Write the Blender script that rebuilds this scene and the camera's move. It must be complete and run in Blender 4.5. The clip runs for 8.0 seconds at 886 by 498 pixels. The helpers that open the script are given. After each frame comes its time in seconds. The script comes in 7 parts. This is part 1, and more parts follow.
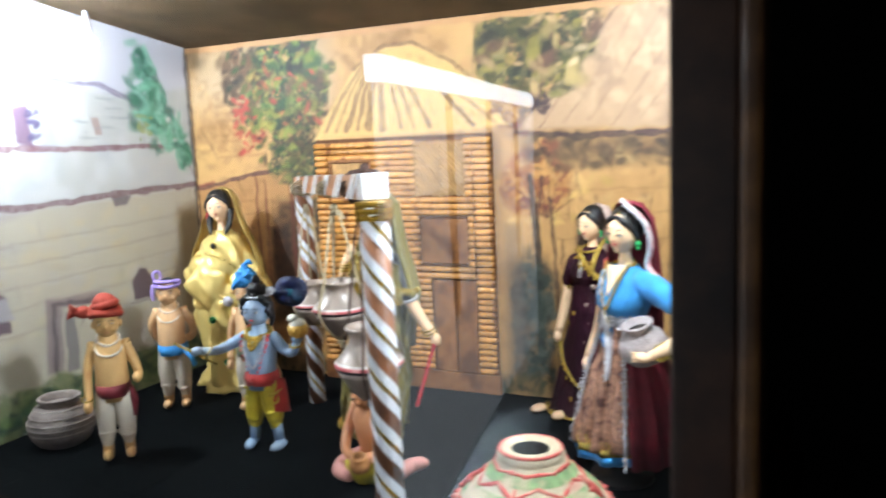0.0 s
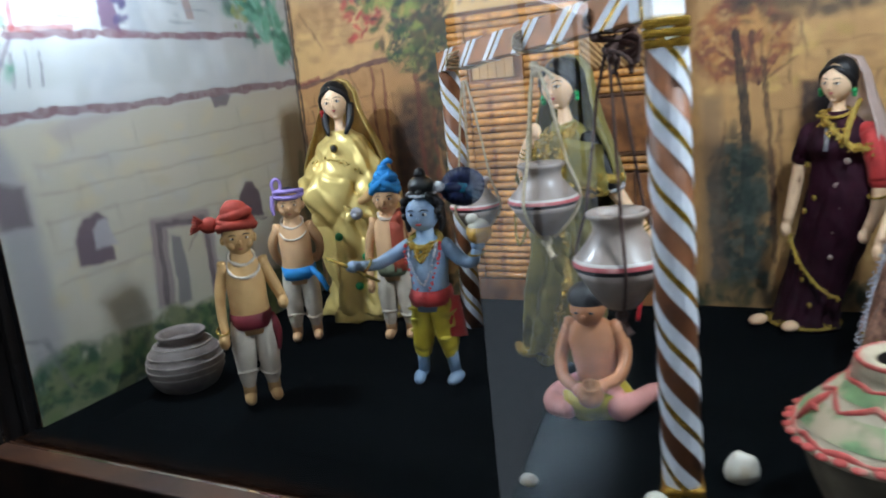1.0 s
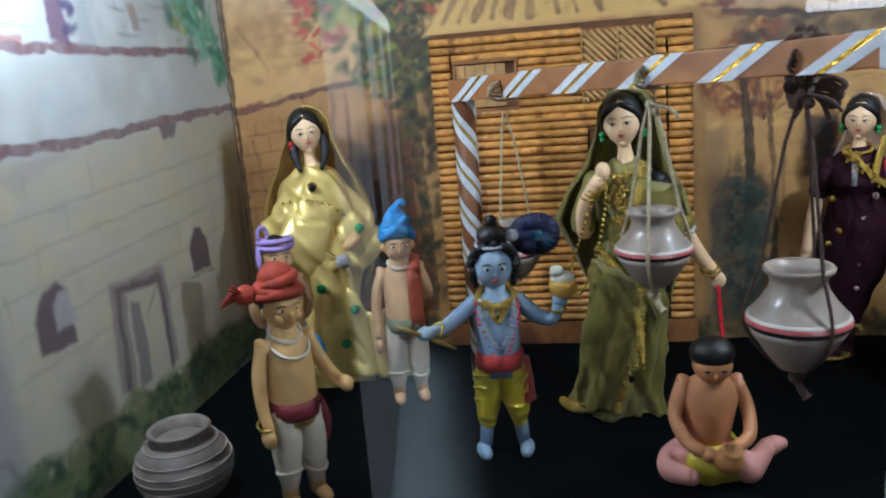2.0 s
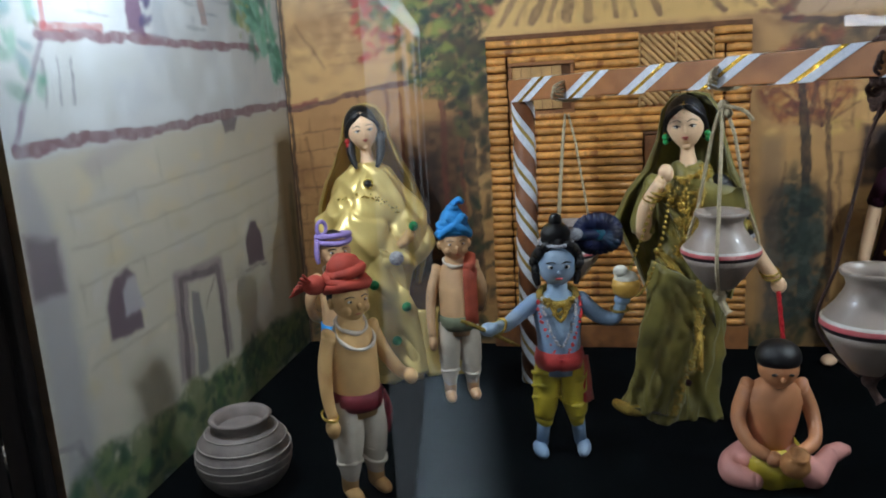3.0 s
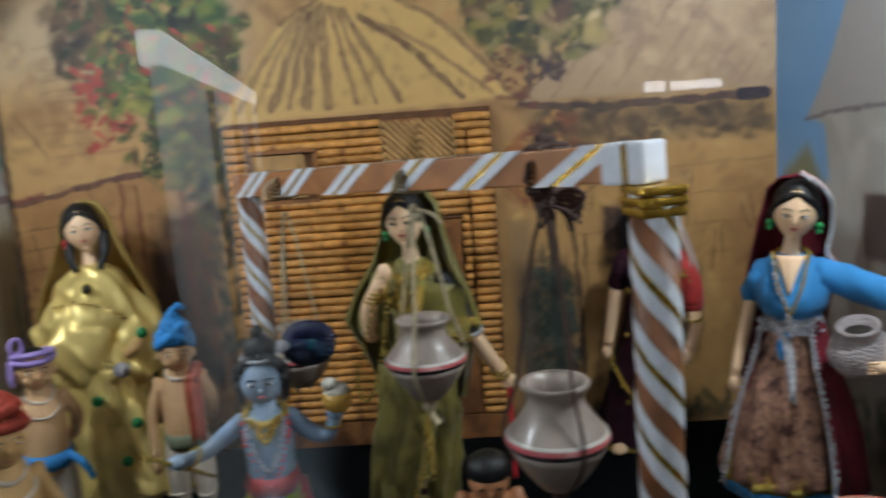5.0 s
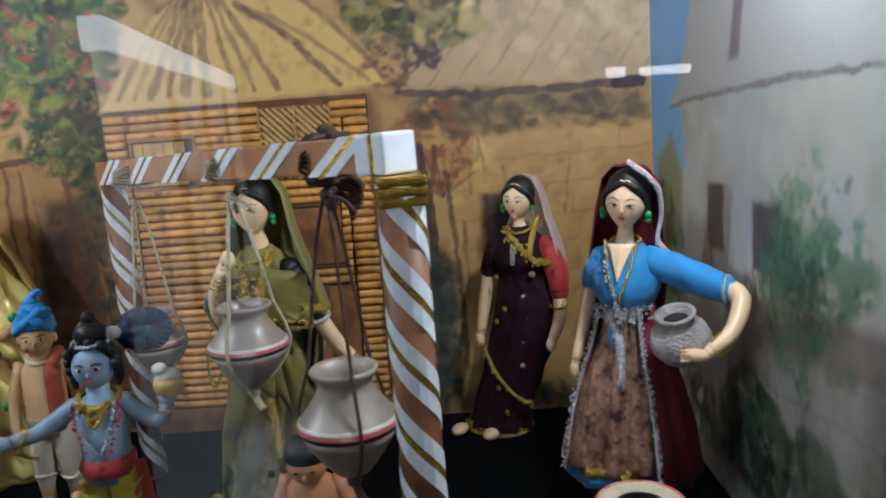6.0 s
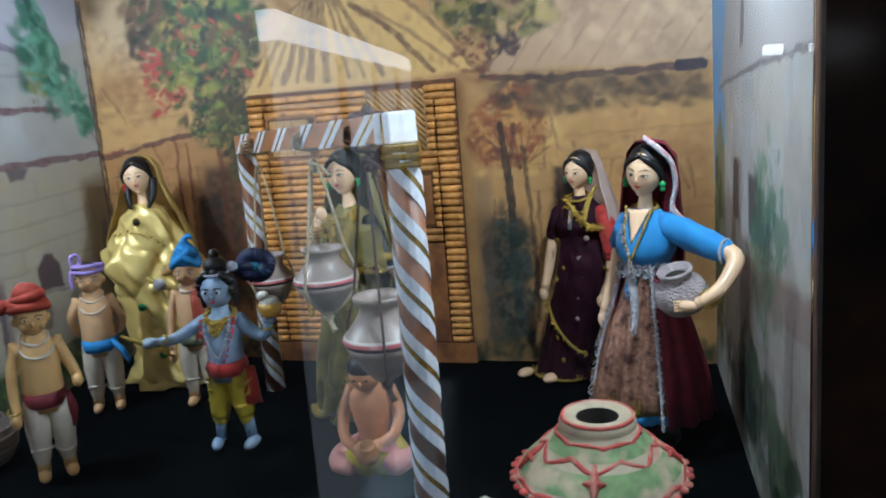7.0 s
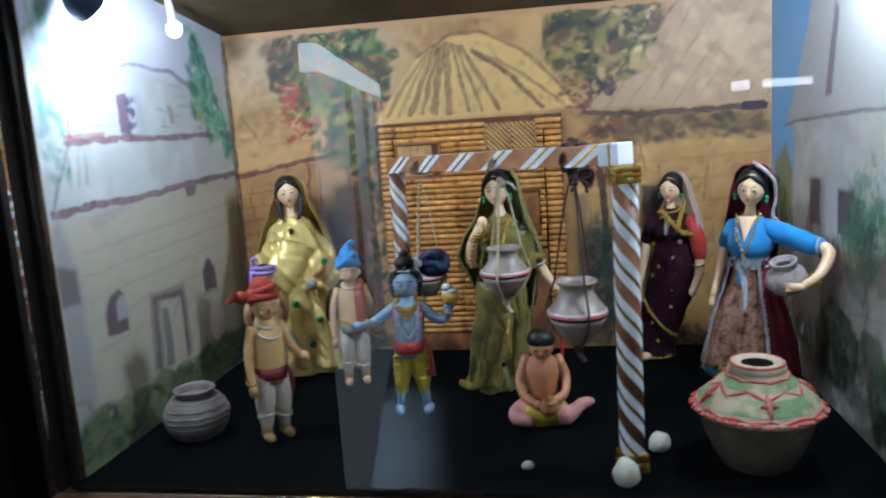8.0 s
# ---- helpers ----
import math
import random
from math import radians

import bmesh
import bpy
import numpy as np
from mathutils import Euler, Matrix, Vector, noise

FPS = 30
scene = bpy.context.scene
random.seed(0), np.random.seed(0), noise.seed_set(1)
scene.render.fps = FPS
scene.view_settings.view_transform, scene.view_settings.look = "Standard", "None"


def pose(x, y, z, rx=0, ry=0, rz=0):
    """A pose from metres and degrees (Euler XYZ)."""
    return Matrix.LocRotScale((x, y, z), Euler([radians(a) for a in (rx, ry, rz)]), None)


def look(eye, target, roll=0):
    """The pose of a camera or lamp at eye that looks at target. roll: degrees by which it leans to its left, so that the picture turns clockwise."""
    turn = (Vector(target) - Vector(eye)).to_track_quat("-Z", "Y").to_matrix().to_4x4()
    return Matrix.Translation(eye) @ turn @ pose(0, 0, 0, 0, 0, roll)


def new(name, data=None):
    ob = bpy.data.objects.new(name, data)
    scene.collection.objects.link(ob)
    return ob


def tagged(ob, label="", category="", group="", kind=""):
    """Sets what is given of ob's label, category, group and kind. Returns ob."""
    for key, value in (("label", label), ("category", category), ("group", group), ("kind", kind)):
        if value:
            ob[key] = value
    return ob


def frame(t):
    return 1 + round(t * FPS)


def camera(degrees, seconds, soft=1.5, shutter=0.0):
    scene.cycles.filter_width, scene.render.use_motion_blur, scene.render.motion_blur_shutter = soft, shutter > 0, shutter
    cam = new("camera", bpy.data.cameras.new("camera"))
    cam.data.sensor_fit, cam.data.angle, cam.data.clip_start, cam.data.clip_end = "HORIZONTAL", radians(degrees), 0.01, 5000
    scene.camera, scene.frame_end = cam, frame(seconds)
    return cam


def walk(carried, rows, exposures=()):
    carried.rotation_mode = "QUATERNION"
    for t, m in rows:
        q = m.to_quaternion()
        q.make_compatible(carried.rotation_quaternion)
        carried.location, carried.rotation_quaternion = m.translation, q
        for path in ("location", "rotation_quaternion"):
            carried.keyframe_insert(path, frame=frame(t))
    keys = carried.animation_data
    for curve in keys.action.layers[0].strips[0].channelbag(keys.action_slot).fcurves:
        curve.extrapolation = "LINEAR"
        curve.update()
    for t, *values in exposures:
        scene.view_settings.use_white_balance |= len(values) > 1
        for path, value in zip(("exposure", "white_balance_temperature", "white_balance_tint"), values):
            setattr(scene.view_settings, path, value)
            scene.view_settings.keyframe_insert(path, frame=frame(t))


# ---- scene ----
cam = camera(59.1, 8.0, soft=1.8, shutter=0.4)
PATH = [
    (0, (1.012, -1.078, 0.393), (0.144, 0.701, 0.11), -2.6),
    (0.5, (0.88, -1.061, 0.363), (-0.041, 0.683, 0.034), -3.1),
    (1, (0.754, -0.987, 0.32), (-0.174, 0.73, -0.116), -6.0),
    (1.5, (0.595, -0.951, 0.354), (-0.09, 0.866, -0.125), -6.9),
    (2, (0.447, -0.974, 0.364), (0.085, 0.938, -0.099), -4.7),
    (3.3, (0.406, -0.988, 0.355), (-0.008, 0.922, -0.071), -3.3),
    (3.5, (0.42, -0.973, 0.378), (0.026, 0.945, -0.026), -4.9),
    (4, (0.436, -0.958, 0.398), (0.155, 0.996, 0.079), -4.9),
    (4.3, (0.446, -0.958, 0.391), (0.172, 0.997, 0.042), -5.1),
    (4.5, (0.455, -0.958, 0.387), (0.186, 0.998, 0.069), -5.2),
    (5, (0.544, -0.916, 0.383), (0.472, 1.057, 0.061), -4.3),
    (5.2, (0.578, -0.909, 0.379), (0.562, 1.062, 0.043), -4.0),
    (6.3, (0.746, -0.936, 0.374), (0.552, 1.018, -0.003), -4.6),
    (6.5, (0.789, -0.966, 0.367), (0.458, 0.967, -0.024), -5.0),
    (7, (0.839, -1.039, 0.37), (0.294, 0.849, -0.005), -4.6),
    (7.5, (0.741, -1.165, 0.396), (0.241, 0.743, 0.063), -4.1),
    (7.7, (0.684, -1.238, 0.401), (0.258, 0.689, 0.078), -4.2),
    (8, (0.604, -1.314, 0.402), (0.25, 0.626, 0.071), -3.9),
]
EXPOSURES = [(0.0, 1.2, 6800, 13), (0.5, 0.7, 6600, 12), (1.0, 0.4, 6200, 11), (1.5, 0.22, 6100, 10), (2.0, 0.14, 6200, 10), (3.5, -0.1, 6600, 12), (4.5, -0.18, 6750, 12),
             (5.0, -0.28, 6850, 12), (6.5, 0.06, 6250, 10), (7.0, 0.12, 6100, 10), (7.5, 0.1, 6000, 10), (8.0, 0.13, 5900, 10)]
walk(cam, [(t, look(eye, target, roll)) for t, eye, target, roll in PATH], EXPOSURES)

# ---- light ----
world = bpy.data.worlds.new("world")
scene.world = world
world.use_nodes = True
world.node_tree.nodes["Background"].inputs[0].default_value = (0.35, 0.4, 0.5, 1)
world.node_tree.nodes["Background"].inputs[1].default_value = 0.02


def point_lamp(name, place, watts, colour, radius):
    data = bpy.data.lights.new(name, "POINT")
    data.energy, data.color, data.shadow_soft_size = watts, colour, radius
    ob = new(name, data)
    ob.matrix_basis = pose(*place)
    return ob


LAMP_L, LAMP_R = (0.05, -0.445, 0.562), (0.878, -0.445, 0.59)
point_lamp("lamp_light", LAMP_L, 6.0, (0.74, 0.89, 1.0), 0.02)
point_lamp("lamp_light", LAMP_R, 7.0, (0.75, 0.9, 1.0), 0.02)

# Added lamp, unseen: lights a stretch of hall floor that the glass mirrors.
data = bpy.data.lights.new("floor_patch_fill", "AREA")
data.shape, data.size, data.size_y, data.spread = "RECTANGLE", 0.08, 1.3, radians(9)
data.energy, data.color = 8, (0.74, 0.9, 1.0)
patch_fill = new("floor_patch_fill", data)
patch_fill.matrix_basis = pose(-0.2, -2.75, 2.05, 0, 0, -11)

# ---- materials ----


def lin(r, g, b):
    return tuple((c / 255 / 12.92) if c <= 10 else ((c / 255 + 0.055) / 1.055) ** 2.4 for c in (r, g, b))


MATS = {}


def material(name, rgb, rough=0.6, metal=0.0, scale=60, vary=0.25, bump=0.15, fine=900, second=None, spread=0.5,
             sheen=0.0, coat=0.0, island=0.0, per_object=0.0, glint=0.0, spec=0.5):
    """A surface of colour rgb (0-255) with grain at two scales; second: a colour of stains mixed in."""
    if name in MATS:
        return MATS[name]
    m = bpy.data.materials.new(name)
    m.use_nodes = True
    nt = m.node_tree
    n, l = nt.nodes, nt.links
    b = n["Principled BSDF"]
    co = n.new("ShaderNodeTexCoord").outputs["Object"]

    def noise_at(s, detail=4):
        t = n.new("ShaderNodeTexNoise")
        t.inputs["Scale"].default_value, t.inputs["Detail"].default_value = s, detail
        l.new(co, t.inputs["Vector"])
        return t.outputs["Fac"]

    big, small = noise_at(scale), noise_at(fine, 2)
    base = lin(*rgb)
    dark = tuple(c * (1 - vary) for c in base)
    light = tuple(min(1, c * (1 + vary)) for c in base)
    ramp = n.new("ShaderNodeValToRGB")
    ramp.color_ramp.elements[0].position, ramp.color_ramp.elements[1].position = 0.3, 0.7
    ramp.color_ramp.elements[0].color, ramp.color_ramp.elements[1].color = (*dark, 1), (*light, 1)
    l.new(big, ramp.inputs[0])
    col = ramp.outputs[0]
    if second:
        mix = n.new("ShaderNodeMix")
        mix.data_type = "RGBA"
        r2 = n.new("ShaderNodeValToRGB")
        r2.color_ramp.elements[0].position, r2.color_ramp.elements[1].position = spread, spread + 0.15
        l.new(noise_at(scale * 0.45, 6), r2.inputs[0])
        l.new(r2.outputs[0], mix.inputs[0])
        l.new(col, mix.inputs[6])
        mix.inputs[7].default_value = (*lin(*second), 1)
        col = mix.outputs[2]
    if per_object or island:
        info = n.new("ShaderNodeObjectInfo").outputs["Random"] if per_object else n.new("ShaderNodeNewGeometry").outputs["Random Per Island"]
        hsv = n.new("ShaderNodeHueSaturation")
        mp = n.new("ShaderNodeMapRange")
        amount = per_object or island
        mp.inputs[3].default_value, mp.inputs[4].default_value = 1 - amount, 1 + amount
        l.new(info, mp.inputs[0])
        l.new(mp.outputs[0], hsv.inputs["Value"])
        l.new(col, hsv.inputs["Color"])
        col = hsv.outputs[0]
    l.new(col, b.inputs["Base Color"])
    b.inputs["Metallic"].default_value, b.inputs["Specular IOR Level"].default_value = metal, spec
    mr = n.new("ShaderNodeMapRange")
    mr.inputs[3].default_value, mr.inputs[4].default_value = max(0.03, rough - 0.1), min(1, rough + 0.1)
    l.new(small, mr.inputs[0])
    l.new(mr.outputs[0], b.inputs["Roughness"])
    if sheen:
        b.inputs["Sheen Weight"].default_value = sheen
    if coat:
        b.inputs["Coat Weight"].default_value, b.inputs["Coat Roughness"].default_value = coat, 0.12
    bp = n.new("ShaderNodeBump")
    bp.inputs["Strength"].default_value, bp.inputs["Distance"].default_value = bump, 0.0015
    if glint:
        v = n.new("ShaderNodeTexVoronoi")
        v.inputs["Scale"].default_value = glint
        l.new(co, v.inputs["Vector"])
        l.new(v.outputs["Distance"], bp.inputs["Height"])
    else:
        l.new(small, bp.inputs["Height"])
    l.new(bp.outputs[0], b.inputs["Normal"])
    MATS[name] = m
    return m


def mural_material(name, weave=700):
    """Paint on cloth-faced board: the colours of the painting, with the weave as relief."""
    m = bpy.data.materials.new(name)
    m.use_nodes = True
    n, l = m.node_tree.nodes, m.node_tree.links
    b = n["Principled BSDF"]
    a = n.new("ShaderNodeVertexColor")
    a.layer_name = "paint"
    co = n.new("ShaderNodeTexCoord").outputs["Object"]
    t = n.new("ShaderNodeTexNoise")
    t.inputs["Scale"].default_value, t.inputs["Detail"].default_value = 260, 5
    l.new(co, t.inputs["Vector"])
    mp = n.new("ShaderNodeMapRange")
    mp.inputs[3].default_value, mp.inputs[4].default_value = 0.86, 1.14
    l.new(t.outputs["Fac"], mp.inputs[0])
    hsv = n.new("ShaderNodeHueSaturation")
    l.new(a.outputs["Color"], hsv.inputs["Color"])
    l.new(mp.outputs[0], hsv.inputs["Value"])
    l.new(hsv.outputs[0], b.inputs["Base Color"])
    b.inputs["Roughness"].default_value = 0.55
    w = n.new("ShaderNodeTexWave")
    w.inputs["Scale"].default_value, w.inputs["Distortion"].default_value = weave, 1.5
    l.new(co, w.inputs["Vector"])
    bp = n.new("ShaderNodeBump")
    bp.inputs["Strength"].default_value, bp.inputs["Distance"].default_value = 0.12, 0.001
    l.new(w.outputs["Fac"], bp.inputs["Height"])
    l.new(bp.outputs[0], b.inputs["Normal"])
    return m


def glow(name, rgb, strength):
    m = bpy.data.materials.new(name)
    m.use_nodes = True
    n, l = m.node_tree.nodes, m.node_tree.links
    n.remove(n["Principled BSDF"])
    e = n.new("ShaderNodeEmission")
    e.inputs[0].default_value, e.inputs[1].default_value = (*lin(*rgb), 1), strength
    l.new(e.outputs[0], n["Material Output"].inputs[0])
    return m


def pane_glass():
    m = bpy.data.materials.new("pane_glass")
    m.use_nodes = True
    b = m.node_tree.nodes["Principled BSDF"]
    b.inputs["Base Color"].default_value = (0.985, 0.995, 0.99, 1)
    b.inputs["Transmission Weight"].default_value, b.inputs["Roughness"].default_value, b.inputs["IOR"].default_value = 1, 0.0, 1.5
    return m


# ---- mesh tools ----


def put_mesh(name, bm, mats, parent=None, label="", smooth=False):
    me = bpy.data.meshes.new(name)
    bm.to_mesh(me)
    bm.free()
    for m in mats if isinstance(mats, (list, tuple)) else [mats]:
        me.materials.append(m)
    if smooth:
        me.polygons.foreach_set("use_smooth", [True] * len(me.polygons))
    ob = new(name, me)
    if parent:
        ob.parent = parent
    if label:
        ob["label"] = label
    return ob


def part(name, bm, mat, parent, label="", smooth=False):
    return put_mesh(name, bm, mat, parent, label, smooth)


def empty(name, place, rz=0, label="", category="", group=""):
    ob = new(name)
    ob.matrix_basis = pose(*place, 0, 0, rz)
    return tagged(ob, label, category, group)


def box_in(bm, x0, x1, y0, y1, z0, z1, bevel=0.0, mi=0):
    m = Matrix.LocRotScale(((x0 + x1) / 2, (y0 + y1) / 2, (z0 + z1) / 2), None, (abs(x1 - x0), abs(y1 - y0), abs(z1 - z0)))
    vs = bmesh.ops.create_cube(bm, size=1, matrix=m)["verts"]
    faces = {f for v in vs for f in v.link_faces}
    for f in faces:
        f.material_index = mi
    if bevel:
        es = list({e for v in vs for e in v.link_edges})
        bmesh.ops.bevel(bm, geom=es, offset=bevel, segments=2, affect="EDGES", profile=0.6)
    return bm


def box(*a, bevel=0.0):
    return box_in(bmesh.new(), *a, bevel=bevel)


def skin_rings(bm, rings, mi=0, closed=True, cap=True, smooth=True):
    """Joins rings of points (lists of the same length) into a skin."""
    vs = [[bm.verts.new(p) for p in r] for r in rings]
    for a, b in zip(vs, vs[1:]):
        k = len(a)
        for i in range(k if closed else k - 1):
            f = bm.faces.new((a[i], a[(i + 1) % k], b[(i + 1) % k], b[i]))
            f.material_index, f.smooth = mi, smooth
    if cap and closed:
        for ring, rev in ((vs[0], True), (vs[-1], False)):
            f = bm.faces.new(ring[::-1] if rev else ring)
            f.material_index, f.smooth = mi, smooth


def lathe(bm, profile, mi=0, seg=40, centre=(0, 0, 0), wob=0.0, cap=True):
    """profile: (radius, height) from bottom up."""
    cx, cy, cz = centre
    rings = []
    for r, z in profile:
        rings.append([(cx + r * (1 + wob * math.sin(3 * a + z * 90)) * math.cos(a), cy + r * math.sin(a), cz + z)
                      for a in (2 * math.pi * i / seg for i in range(seg))])
    skin_rings(bm, rings, mi, cap=cap)


def loft(bm, rings, mi=0, seg=36):
    """rings: (cx, cy, z, rx, ry, wave, n, phase): level ellipses with folds."""
    out = []
    for cx, cy, z, rx, ry, *w in rings:
        amp, k, ph = (list(w) + [0, 8, 0][len(w):])[:3]
        ring = []
        for i in range(seg):
            a = 2 * math.pi * i / seg
            s = 1 + amp * math.sin(k * a + ph) + 0.4 * amp * math.sin((2 * k + 1) * a + ph * 2)
            ring.append((cx + rx * s * math.cos(a), cy + ry * s * math.sin(a), z))
        out.append(ring)
    skin_rings(bm, out, mi)


def tube(bm, pts, radii, mi=0, seg=10, cap=True):
    """A round, tapering limb or cord along pts."""
    pts = [Vector(p) for p in pts]
    if not isinstance(radii, (list, tuple)):
        radii = [radii] * len(pts)
    rings = []
    side = None
    for i, p in enumerate(pts):
        d = (pts[min(i + 1, len(pts) - 1)] - pts[max(i - 1, 0)]).normalized()
        if side is None:
            side = d.orthogonal().normalized()
        side = (side - d * side.dot(d)).normalized()
        up = d.cross(side)
        rings.append([p + radii[i] * (math.cos(a) * side + math.sin(a) * up) for a in (2 * math.pi * k / seg for k in range(seg))])
    skin_rings(bm, rings, mi, cap=cap)


def smooth_line(pts, steps=5):
    """A rounder line through pts (Catmull-Rom)."""
    p = [Vector(q) for q in pts]
    out = []
    for i in range(len(p) - 1):
        a, b, c, d = p[max(i - 1, 0)], p[i], p[i + 1], p[min(i + 2, len(p) - 1)]
        for k in range(steps):
            t = k / steps
            out.append(0.5 * (2 * b + (c - a) * t + (2 * a - 5 * b + 4 * c - d) * t * t + (3 * b - a - 3 * c + d) * t ** 3))
    return out + [p[-1]]


def ball(bm, c, r, mi=0, seg=16, turn=None):
    """A round lump of radii r; returns its points."""
    r = (r, r, r) if isinstance(r, (int, float)) else r
    c = Vector(c)
    rot = turn.to_matrix() if turn else Matrix.Identity(3)
    rows = max(4, seg * 2 // 3)
    made = [bm.verts.new(c + rot @ Vector((0, 0, -r[2])))]
    for i in range(1, rows):
        p = math.pi * i / rows
        for k in range(seg):
            a = 2 * math.pi * k / seg
            made.append(bm.verts.new(c + rot @ Vector((r[0] * math.sin(p) * math.cos(a), r[1] * math.sin(p) * math.sin(a), -r[2] * math.cos(p)))))
    made.append(bm.verts.new(c + rot @ Vector((0, 0, r[2]))))
    faces = []
    for k in range(seg):
        n = (k + 1) % seg
        faces.append((made[0], made[1 + n], made[1 + k]))
        for i in range(rows - 2):
            b = 1 + i * seg
            faces.append((made[b + k], made[b + n], made[b + seg + n], made[b + seg + k]))
        b = 1 + (rows - 2) * seg
        faces.append((made[b + k], made[b + n], made[-1]))
    for q in faces:
        f = bm.faces.new(q)
        f.material_index, f.smooth = mi, True
    return made


def ring_in(bm, c, rx, ry, r, mi=0, seg=28, tilt=0.0, turn=0.0):
    """A closed cord round an ellipse."""
    rings = []
    rot = Euler((tilt, 0, turn)).to_matrix()
    for i in range(seg):
        a = 2 * math.pi * i / seg
        o = Vector((rx * math.cos(a), ry * math.sin(a), 0))
        e = Vector((math.cos(a), math.sin(a), 0))
        rings.append([Vector(c) + rot @ (o + r * (math.cos(b) * e + math.sin(b) * Vector((0, 0, 1)))) for b in (2 * math.pi * k / 6 for k in range(6))])
    rings.append(rings[0])
    skin_rings(bm, rings, mi, cap=False)


def sheet(bm, rows, mi=0, thick=0.0012):
    """Cloth through a grid of points, with a little thickness."""
    n = len(rows[0])
    pts = [[Vector(p) for p in r] for r in rows]
    nor = []
    for i, r in enumerate(pts):
        line = []
        for j in range(n):
            u = r[min(j + 1, n - 1)] - r[max(j - 1, 0)]
            v = pts[min(i + 1, len(pts) - 1)][j] - pts[max(i - 1, 0)][j]
            line.append(u.cross(v).normalized() if u.cross(v).length > 1e-12 else Vector((0, 0, 1)))
        nor.append(line)
    ring = []
    for r, q in zip(pts, nor):
        front = [p + k * thick / 2 for p, k in zip(r, q)]
        back = [p - k * thick / 2 for p, k in zip(r, q)]
        ring.append(front + back[::-1])
    skin_rings(bm, ring, mi)

# ---- paintings on the boards ----


